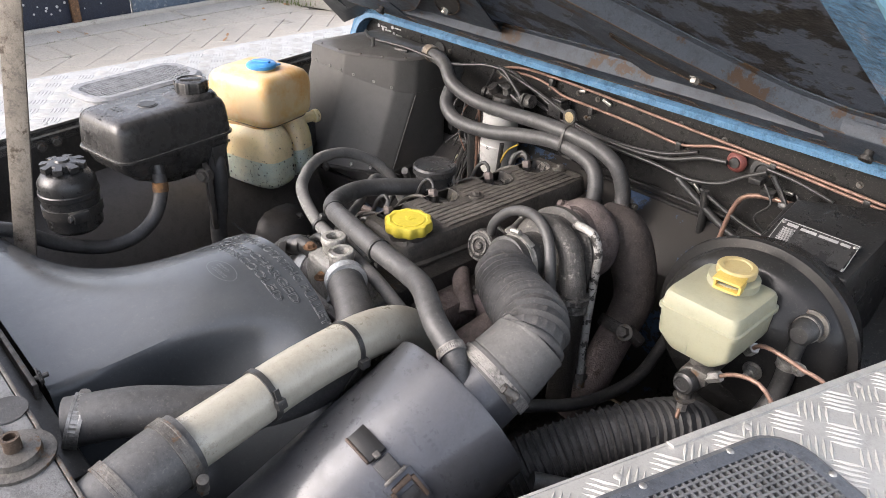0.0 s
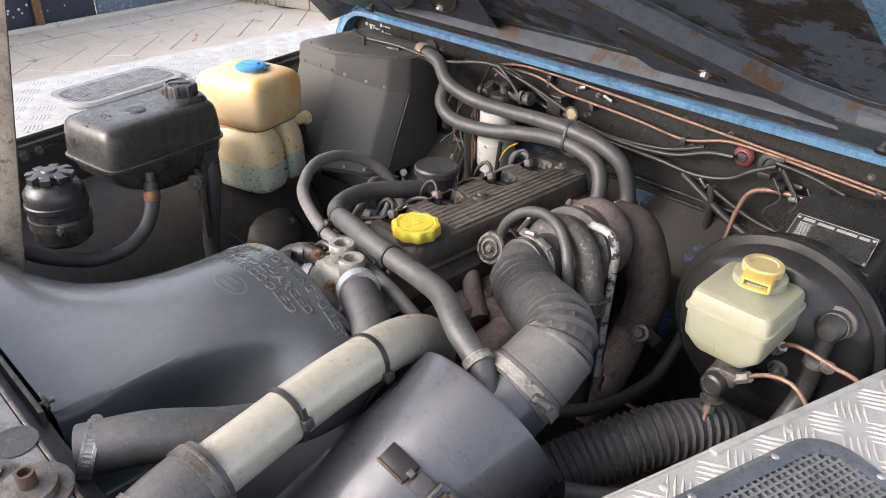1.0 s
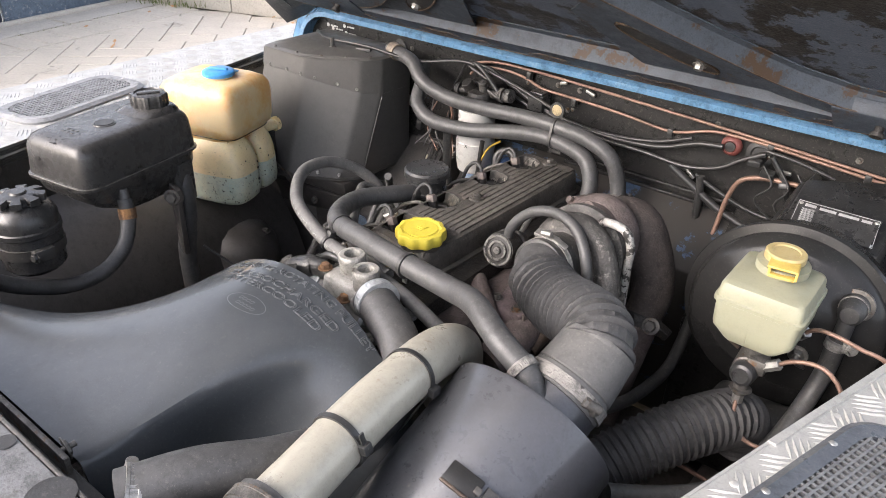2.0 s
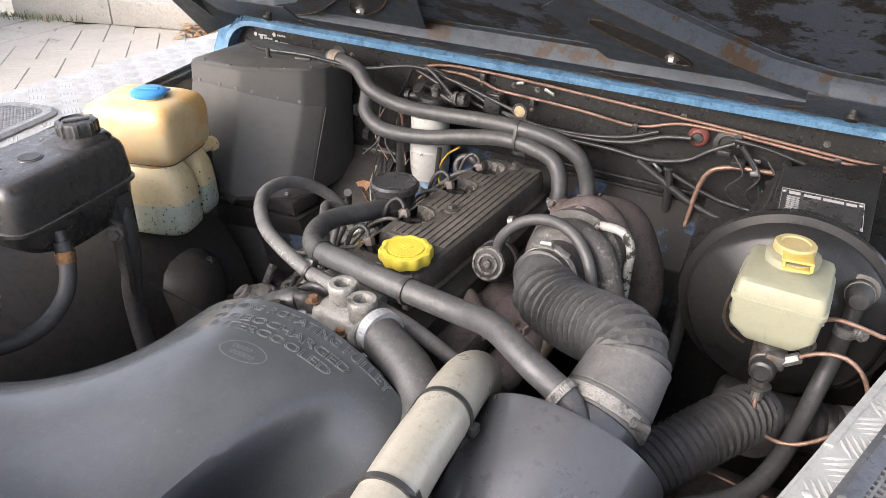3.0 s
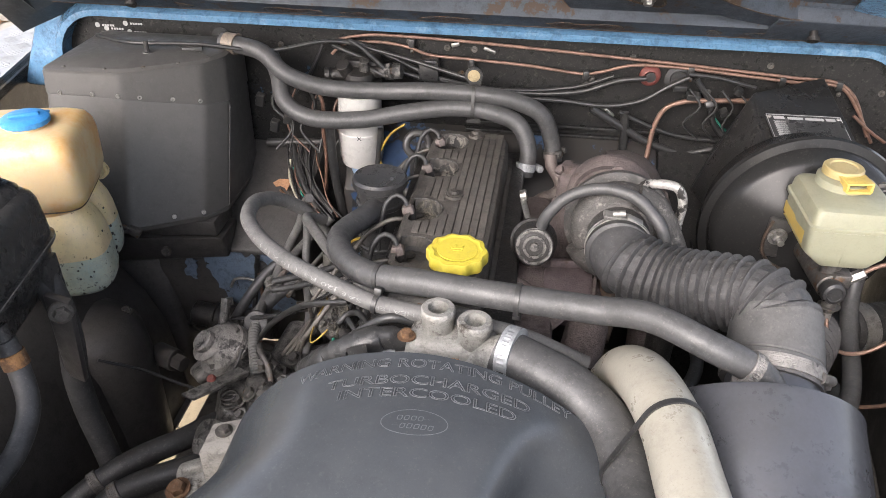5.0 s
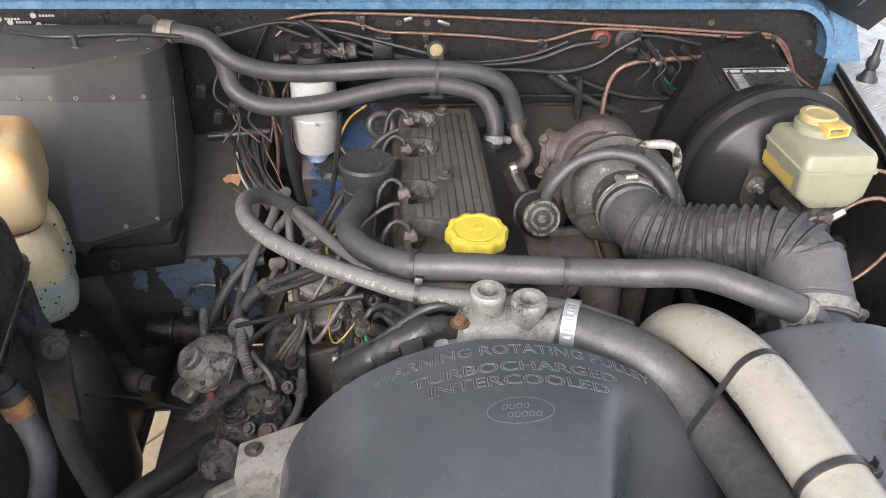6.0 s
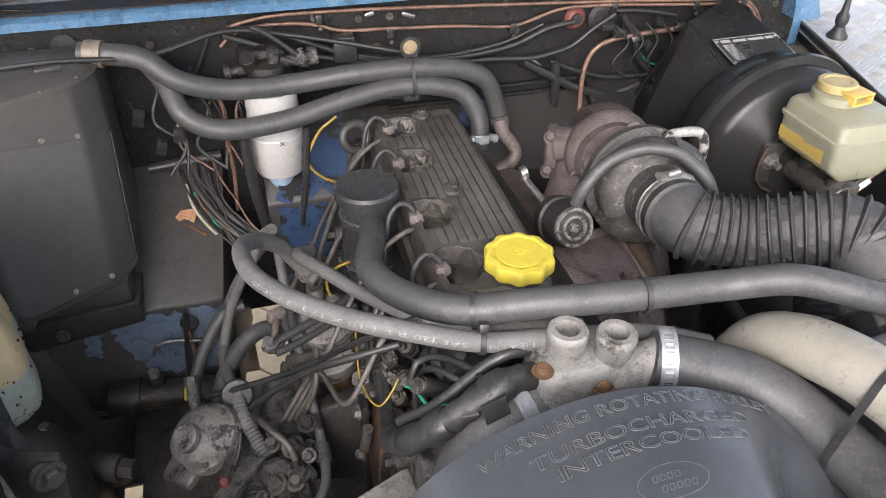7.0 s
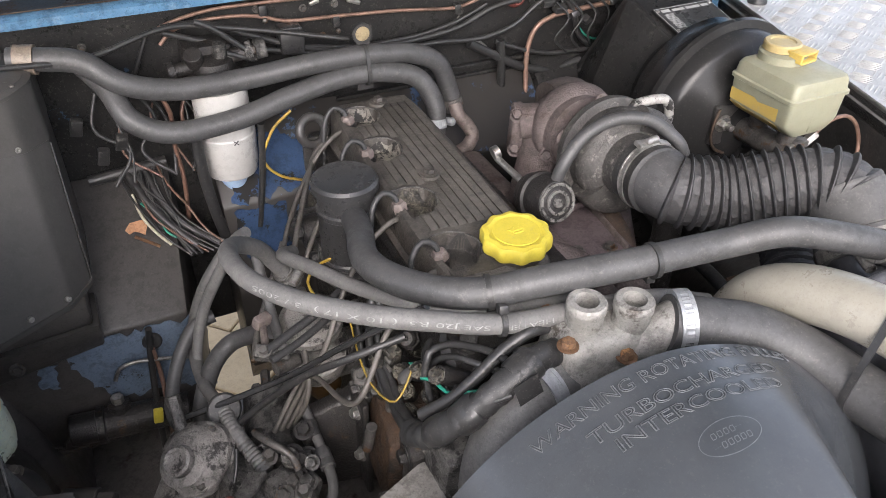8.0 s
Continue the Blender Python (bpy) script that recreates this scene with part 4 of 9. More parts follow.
def rail(points, w, h, material, name, label="", lines=True):
    """A pressed hat-section stiffener along points (across, forwards) of the underside."""
    pts = [Vector((p[0], p[1], 0)) for p in points]
    secs = []
    for i, p in enumerate(pts):
        t = (pts[min(i + 1, len(pts) - 1)] - pts[max(i - 1, 0)]).normalized()
        n = Vector((-t.y, t.x, 0))
        prof = [(-w * 0.72, 0.008), (-w * 0.5, 0.006), (-w * 0.40, -h), (w * 0.40, -h), (w * 0.5, 0.006), (w * 0.72, 0.008), (w * 0.72, 0.010), (-w * 0.72, 0.010)]
        secs.append([bon(p.x + n.x * q, p.y + n.y * q, k) for q, k in prof])
    body = part(name, loft(secs), material, bonnet, label, smooth=25)
    if lines:
        part("edge", tube([c[2] for c in secs], 0.0011, 6, 0.02), LATCH, body, "rusty worn edge")
    return body


rail([(-0.66, 0.042), (-0.4, 0.042), (0.0, 0.042), (0.4, 0.042), (0.66, 0.042)], 0.056, 0.020, BONNET_RIB, "rear_rail", "rust-edged blue-grey stiffener")
for s in (1, -1):
    rail([(0.56 * s, 0.075), (0.46 * s, 0.085), (0.38 * s, 0.12), (0.30 * s, 0.185), (0.18 * s, 0.30), (0.04 * s, 0.44)], 0.05, 0.018, BONNET_RIB, "brace", "pressed diagonal brace")
    part("brace_foot", hull([bon(0.44 * s, 0.035, -0.024), bon(0.66 * s, 0.035, -0.024), bon(0.66 * s, 0.095, -0.02), bon(0.44 * s, 0.105, -0.02), bon(0.44 * s, 0.03, 0.0), bon(0.66 * s, 0.03, 0.0), bon(0.66 * s, 0.10, 0.0), bon(0.44 * s, 0.11, 0.0)], 0.002), BONNET_RIB, bonnet, "overlapping end plate")
    part("gusset", sheet([bon(0.44 * s, 0.075, -0.004), bon(0.16 * s, 0.075, -0.004), bon(0.10 * s, 0.24, -0.004), bon(0.16 * s, 0.31, -0.004), bon(0.31 * s, 0.17, -0.004)], -BN, 0.003), BONNET_RIB, bonnet, "flat gusset")
    c0, d0, e0 = Vector((0.225 * s, 0.165)), Vector((0.70 * s, -0.714)), Vector((0.714 * s, 0.70))
    rim = []
    for i in range(28):
        t = 2 * math.pi * i / 28
        q = c0 + d0 * (0.085 * math.cos(t)) + e0 * (0.024 * math.sin(t))
        rim.append(q)
    # Nothing is cut: a dark oval draws the shade inside the slot
    part("slot", sheet([bon(q.x, q.y, -0.0075) for q in rim], -BN, 0.0006), RUBBER_BLACK, bonnet, "dark oval drawing the shade in a drain slot")
    part("slot_edge", tube([bon(q.x, q.y, -0.008) for q in rim + rim[:1]], 0.002, 8), OILRUST, bonnet, "rusty slot edge")
    part("bolt", hexbolt(bon(0.262 * s, 0.125, -0.008), -BN, 0.007, 0.008), STEEL, bonnet)
    part("bump_stop", join(cyl(bon(0.50 * s, 0.07, -0.02), bon(0.50 * s, 0.07, -0.034), 0.006, 10), cyl(bon(0.50 * s, 0.07, -0.03), bon(0.50 * s, 0.07, -0.036), 0.009, 12)), IRON, bonnet)
rail([(-0.35, 0.62), (0.0, 0.62), (0.35, 0.62)], 0.06, 0.014, BONNET_IN, "front_rail")
rng = random.Random(12)
for i in range(14):
    x, y = rng.uniform(-0.55, 0.55), 0.008 + 0.004 * rng.random()
    w = rng.uniform(0.012, 0.035)
    part("rust_scab", sheet([bon(x + w * math.cos(t) * (0.7 + 0.5 * rng.random()), 0.042 + 0.009 * math.sin(t) * (0.5 + rng.random()), -0.0215) for t in [2 * math.pi * k / 11 for k in range(11)]], -BN, 0.001), OILRUST, bonnet, "flaking rust scab")

prop = thing("bonnet_prop", (-0.36, 0.205, 0.92), "weathered rusty flat bar propping the bonnet open", "bonnet prop")
pa, pb = Vector((-0.36, 0.203, 0.92)), Vector((-0.36, 0.333, 1.672))
pw, pt = Vector((0.0100, 0.0125, 0)), Vector((-0.0035, 0.0028, 0))
part("bar", hull([pa - pw, pa + pw, pa + pw + pt, pa - pw + pt, pb - pw, pb + pw, pb + pw + pt, pb - pw + pt], 0.001), PROP, prop)
part("pivot_bolt", hexbolt(pa + Vector((0.004, -0.001, 0.03)), (0.78, -0.62, 0), 0.008, 0.007), STEEL_OLD, prop)

part("washer", lathe([(0.006, 0), (0.032, 0), (0.032, 0.003), (0.022, 0.004), (0.021, 0.010), (0.012, 0.011), (0, 0.011)], (0.207, 0.056, 1.068), (0, 0, 1), 40), STEEL_OLD, front, "large worn washer")
part("stud", lathe([(0.0075, 0), (0.0075, 0.014), (0.005, 0.014), (0.005, 0.008), (0, 0.008)], (0.207, 0.056, 1.078), (0, 0, 1), 20), LATCH, front, "hollow rusty stud")
part("washer", lathe([(0, 0), (0.017, 0), (0.017, 0.003), (0.009, 0.004), (0.009, 0.007), (0, 0.008)], (0.168, 0.040, 1.068), (0, 0, 1), 28), STEEL_OLD, front)
# Flat dark discs draw the shade in the panel's openings
part("hole", lathe([(0, 0), (0.018, 0), (0.0195, 0.001), (0, 0.001)], (0.140, 0.066, 1.0682), (0, 0, 1), 28), RUBBER_BLACK, front, "dark disc drawing the shade in a round hole")
part("slot", lathe([(0, 0), (0.008, 0), (0.009, 0.0008), (0, 0.0008)], (0.056, 0.070, 1.0683), (0, 0, 1), 16), RUBBER_BLACK, front, "dark disc drawing the shade in a torn slot")
part("lever", hull([(0.20, 0.03, 1.069), (0.235, 0.028, 1.069), (0.25, -0.03, 1.069), (0.215, -0.03, 1.069), (0.20, 0.03, 1.073), (0.235, 0.028, 1.073), (0.25, -0.03, 1.073), (0.215, -0.03, 1.073)], 0.001), STEEL_OLD, front)

# ---- engine ----
engine = thing("engine", (0.03, 0.75, 0.55), "oily diesel engine with a ribbed black rocker cover", "engine")
part("block", box((0.03, 0.76, 0.73), (0.2, 0.50, 0.34), 0.012), CAKED, engine)
part("head", box((0.03, 0.785, 0.945), (0.17, 0.47, 0.07), 0.006), IRON, engine)
RC = Vector((0.023, 0.803, 0.0))
RX = Vector((1.0, -0.03, 0)).normalized()
RY = Vector((0.03, 1.0, 0)).normalized()


def rk(a, b, z):
    return Vector((RC.x, RC.y, z)) + RX * a + RY * b


secs = []
for z, gx, gy in ((0.972, 0.068, 0.212), (0.984, 0.068, 0.212), (0.986, 0.062, 0.207), (1.010, 0.060, 0.204), (1.017, 0.056, 0.200), (1.019, 0.050, 0.195)):
    secs.append([rk(p.x, p.y, z) for p in oval(0, 0, 0, gx, gy, 40, 9)])
rocker = part("rocker_cover", loft(secs, caps=False), ROCKER, engine, "ribbed dark alloy rocker cover")
PITS = ((-0.032, -0.150, 0.027), (-0.038, -0.054, 0.026), (-0.033, 0.066, 0.026), (-0.028, 0.156, 0.025))


def pit_gap(a, b):
    """How far a place on the cover lies outside the nearest injector pit."""
    return min(math.hypot((a - x) * (0.8 if a < x else 1.0), b - y) - r for x, y, r in PITS) + 0.0035 * noise.noise(Vector((a * 90, b * 90, 0.3)))


bm = bmesh.new()
NA, NB = 84, 180
rows = []
for i in range(NB + 1):
    b = -0.196 + 0.392 * i / NB
    row = []
    for k in range(NA + 1):
        a = -0.051 + 0.102 * k / NA
        g = pit_gap(a, b)
        e = max(0.0, min(1.0, 0.5 - g / 0.005))
        z = 1.019 - 0.020 * e * e * (3 - 2 * e) + 0.0012 * e * noise.noise(Vector((a * 300, b * 300, 1.0))) - (0.006 if k in (0, NA) or i in (0, NB) else 0.0)
        row.append(bm.verts.new(rk(a, b, z)))
    rows.append(row)
for p, q in zip(rows, rows[1:]):
    for k in range(NA):
        bm.faces.new((p[k], p[k + 1], q[k + 1], q[k]))
part("top", bm, ROCKER, rocker, "brown-grey top with sunken injector pits", smooth=30)
for i in range(9):
    a = -0.036 + 0.0102 * i
    b, start = -0.118, None
    while b <= 0.178:
        free = min(pit_gap(a - 0.004, b), pit_gap(a + 0.004, b)) > 0.004 and not (abs(a) < 0.014 and abs(b + 0.012) < 0.014) and b < 0.176
        if free and start is None:
            start = b
        if not free and start is not None:
            if b - start > 0.03:
                part("rib", hull([rk(a - 0.0046, start, 1.017), rk(a + 0.0046, start, 1.017), rk(a + 0.0046, b, 1.017), rk(a - 0.0046, b, 1.017), rk(a - 0.0041, start + 0.005, 1.0208), rk(a + 0.0041, start + 0.005, 1.0208), rk(a + 0.0041, b - 0.003, 1.0208), rk(a - 0.0041, b - 0.003, 1.0208)]), ROCKER, rocker)
            start = None
        b += 0.002
for a, b in ((0.0, -0.012), (0.008, 0.182)):
    part("nut", join(lathe([(0, 0), (0.013, 0), (0.012, 0.004), (0, 0.004)], rk(a, b, 1.0185), (0, 0, 1), 20), hexbolt(rk(a, b, 1.022), (0, 0, 1), 0.0065, 0.006)), ROCKER, rocker)
for x, y, r in PITS:
    arc = [rk(x + (r + 0.002) * math.cos(t) * (1.0 if math.cos(t) > 0 else 1.2), y + (r + 0.002) * math.sin(t), 1.0195) for t in [radians(-35 + 12 * k) for k in range(14)]]
    # scraped and blackened wall of the pit
    bm = bmesh.new()
    rows = []
    for i in range(9):
        q = r * (0.30 + 0.09 * i)
        row = []
        for k in range(15):
            t = radians(-30 + 12 * k)
            a, b = x + q * math.cos(t), y + q * math.sin(t)
            e = max(0.0, min(1.0, 0.5 - pit_gap(a, b) / 0.005))
            row.append(bm.verts.new(rk(a, b, 1.0200 - 0.020 * e * e * (3 - 2 * e) + 0.0006 * noise.noise(Vector((a * 400, b * 400, 5.0))))))
        rows.append(row)
    for p, q in zip(rows, rows[1:]):
        for k in range(14):
            bm.faces.new((p[k], p[k + 1], q[k + 1], q[k]))
    part("pit_wall", bm, SCRAPED if y > 0 else (CAKED if y > -0.1 else PITBLACK), rocker, "scraped pale wall flecked with black oil" if y > 0 else "oil-caked wall of the pit", smooth=40)
    part("pit_crust", tube(arc, 0.0009, 6, 0.004), ALU_DIRTY, rocker, "crusted rim")

cap = thing("oil_filler_cap", (0.043, 0.63, 1.02), "yellow scalloped plastic oil filler cap on the rocker cover", "oil cap")
def lobes(t, r):
    return r * (1 + 0.045 * math.cos(10 * t))
part("grip", lathe([(0.028, 0), (0.033, 0.002), (0.0345, 0.005), (0.0345, 0.015), (0.033, 0.018), (0.028, 0.019), (0.026, 0.0175), (0.0, 0.0175)], (0.043, 0.63, 1.022), (0, 0, 1), 80, lobes), YELLOW, cap)
part("disc", lathe([(0.0235, 0), (0.0235, 0.0012), (0.0, 0.0014)], (0.043, 0.63, 1.0395), (0, 0, 1), 40), YELLOW, cap)
sy = join(box((0.043, 0.631, 1.0415), (0.013, 0.004, 0.0012)), box((0.0385, 0.634, 1.0415), (0.008, 0.0018, 0.0012), rot=(0, 0, 30)), box((0.049, 0.635, 1.0415), (0.006, 0.0018, 0.0012), rot=(0, 0, 60)), box((0.043, 0.6265, 1.0415), (0.010, 0.0022, 0.0012)))
part("oil_can_sign", sy, YELLOW, cap, "raised oil can sign")
part("neck", cyl((0.043, 0.63, 0.985), (0.043, 0.63, 1.024), 0.03, 28), ROCKER, cap)

# timing cover and front of engine
part("timing_cover", hull([(-0.12, 0.50, 0.6), (0.15, 0.50, 0.6), (0.15, 0.56, 0.6), (-0.12, 0.56, 0.6), (-0.09, 0.50, 0.9), (0.12, 0.50, 0.9), (0.12, 0.56, 0.9), (-0.09, 0.56, 0.9)], 0.008), ALU_DIRTY, engine)
part("front_bracket", hull([(-0.19, 0.43, 0.82), (-0.06, 0.42, 0.84), (-0.06, 0.47, 0.84), (-0.19, 0.48, 0.82), (-0.18, 0.43, 0.86), (-0.05, 0.42, 0.89), (-0.05, 0.47, 0.89), (-0.18, 0.48, 0.86)], 0.008), ALU, engine, "pale cast alloy bracket")

# thermostat housing
th = thing("thermostat_housing", (0.05, 0.49, 0.98), "cast aluminium thermostat housing with two open stubs", "housing")
part("body", hull([(0.0, 0.47, 0.975), (0.10, 0.46, 0.975), (0.105, 0.53, 0.975), (0.005, 0.535, 0.975), (0.008, 0.475, 1.03), (0.095, 0.465, 1.03), (0.10, 0.52, 1.03), (0.012, 0.525, 1.03)], 0.010, 3), ALU, th)
for x, y in ((0.037, 0.502), (0.075, 0.487)):
    part("stub", lathe([(0.018, 0.0), (0.0165, 0.006), (0.0165, 0.030), (0.0175, 0.032), (0.0175, 0.040), (0.0160, 0.042), (0.0105, 0.042), (0.0095, 0.020), (0, 0.018)], (x, y, 1.012), (0, 0, 1), 28), ALU, th)
part("outlet", cyl((0.075, 0.483, 1.005), (0.115, 0.466, 1.035), 0.02, 24), ALU, th)
part("flange", hull([(-0.008, 0.462, 0.968), (0.112, 0.45, 0.968), (0.115, 0.54, 0.968), (-0.005, 0.545, 0.968), (-0.008, 0.462, 0.978), (0.112, 0.45, 0.978), (0.115, 0.54, 0.978), (-0.005, 0.545, 0.978)], 0.003), ALU, th)
for p in ((0.008, 0.482, 1.03), (0.058, 0.465, 1.012), (0.015, 0.525, 1.028)):
    part("bolt", hexbolt(p, (0, 0, 1), 0.0065, 0.007), RUST, th, "rusty bolt")

# fan cowl
CX, CZ, CR = 0.03, 0.866, 0.2


def cowl(s, t):
    """Skin of the cowl: s across from 0 to 1, t from the radiator (0) to the engine (1)."""
    g = radians(200 - 220 * s)
    c = max(0.0, math.cos(g))
    rr = CR + 0.03 * c ** 2.5
    rear = Vector((CX + rr * math.cos(g), 0.418 - 0.03 * c * c, CZ + rr * math.sin(g)))
    if s < 0.6:
        late = 0.0
        k = s / 0.6
        f = Vector((-0.44 + 0.515 * k, 0.115, 1.022 - 0.02 * (1 - k) ** 2))
    elif s < 0.72:
        k = (s - 0.6) / 0.12
        late = 0.3 * min(1, k * 2)
        f = Vector((0.075 + 0.03 * k, 0.115, 1.022 - 0.105 * k * k * (3 - 2 * k)))
    else:
        k = (s - 0.72) / 0.28
        late = 0.3
        f = Vector((0.105 + 0.135 * k, 0.115, 0.917 - 0.2 * k * k))
    e = max(0, min(1, (t - 0.08 - late) / (0.72 - late * 0.6)))
    w = e * e * (3 - 2 * e)
    p = f.lerp(rear, w)
    p.y = 0.115 + (rear.y - 0.115) * t
    return p


def cowl_n(s, t, e=0.004):
    a = cowl(min(1, s + e), t) - cowl(max(0, s - e), t)
    b = cowl(s, min(1, t + e)) - cowl(s, max(0, t - e))
    n = a.cross(b).normalized()
    return n if n.z > 0 or abs(n.z) < 0.2 else -n


shroud = thing("fan_cowl", (0.0, 0.27, 0.75), "black moulded plastic fan cowl with raised warning words", "fan cowl")
bm = bmesh.new()
NS, NT = 90, 44
g = [[bm.verts.new(cowl(j / NS, i / NT)) for j in range(NS + 1)] for i in range(NT + 1)]
for i in range(NT):
    for j in range(NS):
        bm.faces.new((g[i][j], g[i][j + 1], g[i + 1][j + 1], g[i + 1][j]))
bmesh.ops.smooth_vert(bm, verts=[v for r in g[2:-2] for v in r[2:-2]], factor=0.5, use_axis_x=True, use_axis_y=True, use_axis_z=True)
bmesh.ops.smooth_vert(bm, verts=[v for r in g[2:-2] for v in r[2:-2]], factor=0.5, use_axis_x=True, use_axis_y=True, use_axis_z=True)
bmesh.ops.recalc_face_normals(bm, faces=bm.faces)
bmesh.ops.solidify(bm, geom=bm.faces[:], thickness=0.003)
part("shell", bm, COWL, shroud)


def on_cowl(bm, y, x_mid=0.058, lift=0.0006, rise=0.0):
    """Lay flat letters on the cowl: their x runs along the arch, their y towards the engine."""
    for v in bm.verts:
        g = radians(90) - (v.co.x - 0.0) / CR - (x_mid - CX) / CR
        s = (200 - math.degrees(g)) / 220
        t = min(1.0, (y + v.co.y + rise * v.co.x - 0.115) / 0.3)
        v.co = cowl(s, t) + cowl_n(s, t) * (lift + v.co.z)
    return bm


def raised(words, size, width):
    """Outlined letters of a given height, stretched to a width."""
    bm = text_mesh(words, size, 0.0, 0.00034)
    bmesh.ops.subdivide_edges(bm, edges=[e for e in bm.edges if e.calc_length() > 0.004], cuts=2)
    xs = [v.co.x for v in bm.verts]
    k = width / (max(xs) - min(xs))
    for v in bm.verts:
        v.co.x = (v.co.x - (max(xs) + min(xs)) / 2) * k
    return bm


for words, size, width, x_mid, y, rise in (("WARNING ROTATING PULLEY", 0.0150, 0.256, 0.046, 0.4015, 0.05), ("TURBOCHARGED", 0.0150, 0.179, 0.0435, 0.381, 0.06), ("INTERCOOLED", 0.0150, 0.153, 0.0445, 0.3655, 0.05)):
    part("lettering", on_cowl(raised(words, size, width), y, x_mid, rise=rise), EMBOSS, shroud, "worn raised words", smooth=0)
def stroke(x, y, w, h=0.0046):
    """The outline of a small upright block, standing for a letter."""
    bm = bmesh.new()
    out = [bm.verts.new((x + a * w / 2, y + b * h / 2, 0)) for a, b in ((-1, -1), (0.6, -1), (1, -0.4), (1, 1), (-0.6, 1), (-1, 0.4))]
    inn = [bm.verts.new((x + (v.co.x - x) * 0.68, y + (v.co.y - y) * 0.74, 0)) for v in out]
    for i in range(6):
        bm.faces.new((out[i], out[(i + 1) % 6], inn[(i + 1) % 6], inn[i]))
    return bm


ring = bmesh.new()
a = [ring.verts.new((0.027 * math.cos(q), 0.0125 * math.sin(q), 0)) for q in [2 * math.pi * i / 48 for i in range(48)]]
b = [ring.verts.new((0.0262 * math.cos(q), 0.0118 * math.sin(q), 0)) for q in [2 * math.pi * i / 48 for i in range(48)]]
for i in range(48):
    ring.faces.new((a[i], a[(i + 1) % 48], b[(i + 1) % 48], b[i]))
part("badge", on_cowl(join(ring, *[stroke(x0 + 0.0056 * k, y0, w) for x0, y0, n, w in ((-0.0125, 0.0036, 4, 0.0042), (-0.0085, -0.0042, 5, 0.0042)) for k in range(n)], stroke(0.0095, 0.0036, 0.005, 0.0004), stroke(-0.0145, -0.0042, 0.005, 0.0004)), 0.3345, 0.0395, rise=0.05), EMBOSS, shroud, "raised oval badge", smooth=0)
part("mounting_stud", join(cyl((0.058, 0.108, 1.030), (0.060, 0.122, 1.032), 0.003, 10), hexbolt((0.059, 0.112, 1.031), (0.1, 0.9, 0.1), 0.008, 0.004)), STEEL_OLD, shroud)
part("front_strip", box((-0.16, 0.104, 1.024), (0.48, 0.006, 0.03), 0.002), STEEL_OLD, shroud, "steel strip along the radiator")

# radiator hose
rh = thing("radiator_hose", (0.2, 0.3, 0.95), "black rubber radiator hose from thermostat to radiator", "hose")
part("hose", tube([(0.100, 0.470, 1.032), (0.131, 0.457, 1.028), (0.169, 0.439, 1.021), (0.205, 0.408, 1.006), (0.222, 0.352, 1.000), (0.226, 0.291, 1.009), (0.213, 0.222, 1.028), (0.182, 0.163, 1.040), (0.153, 0.110, 1.037)], 0.0245, 24), RUBBER, rh)
hose_clip(rh, (0.112, 0.467, 1.033), (0.03, -0.012, 0.002), 0.0252, 0.0135, 60, CLIPPALE, label="pale plated hose clip")
hose_clip(rh, (0.157, 0.117, 1.037), (-0.033, -0.052, 0.02), 0.0252, 0.013, 0)

# silver intercooler pipe
pipe = thing("intercooler_pipe", (0.25, 0.3, 0.98), "silver painted intercooler pipe with rust spots", "pipe")
part("tube", tube([(0.19, 0.50, 0.90), (0.211, 0.500, 0.953), (0.224, 0.484, 1.005), (0.232, 0.452, 1.033), (0.240, 0.407, 1.050), (0.247, 0.362, 1.056), (0.252, 0.303, 1.056), (0.261, 0.223, 1.051), (0.268, 0.167, 1.048)], 0.0265, 32), SILVER, pipe)
part("coupler", tube([(0.266, 0.177, 1.049), (0.272, 0.13, 1.043), (0.278, 0.08, 1.027), (0.28, 0.05, 1.0)], 0.033, 28), RUBBER, pipe, "rubber coupling hose")
hose_clip(pipe, (0.268, 0.165, 1.048), (-0.008, 0.055, 0.007), 0.0335, 0.012, 20, STEEL_OLD)
hose_clip(pipe, (0.274, 0.112, 1.038), (-0.008, 0.055, 0.014), 0.0335, 0.012, 20, STEEL_OLD)
k1, k2, kd = Vector((0.2463, 0.368, 1.0555)), Vector((0.2205, 0.362, 1.0005)), Vector((0.012, -0.07, 0.008)).normalized()
ku = (k1 - k2 - kd * (k1 - k2).dot(kd)).normalized()
kw = kd.cross(ku)
secs = []
for d, g in ((-0.003, 0.0004), (-0.003, 0.0018), (0.003, 0.0018), (0.003, 0.0004), (-0.003, 0.0004)):
    secs.append([(k1 if math.cos(t) >= 0 else k2) + (ku * math.cos(t) + kw * math.sin(t)) * ((0.0265 if math.cos(t) >= 0 else 0.0245) + g) + kd * d for t in [2 * math.pi * k / 48 for k in range(48)]])
part("cable_tie", loft(secs, caps=False), CABLE, pipe, "black nylon cable tie round pipe and hose")
part("tie_head", box(k1 + kw * 0.029 * (1 if kw.x > 0 else -1) + ku * 0.006, (0.010, 0.011, 0.010), 0.001), CABLE, pipe, "head of the cable tie")
zip_tie(pipe, (0.2565, 0.262, 1.0535), (0.008, -0.08, -0.005), 0.0275, 195, 0.006, tail=0.012)

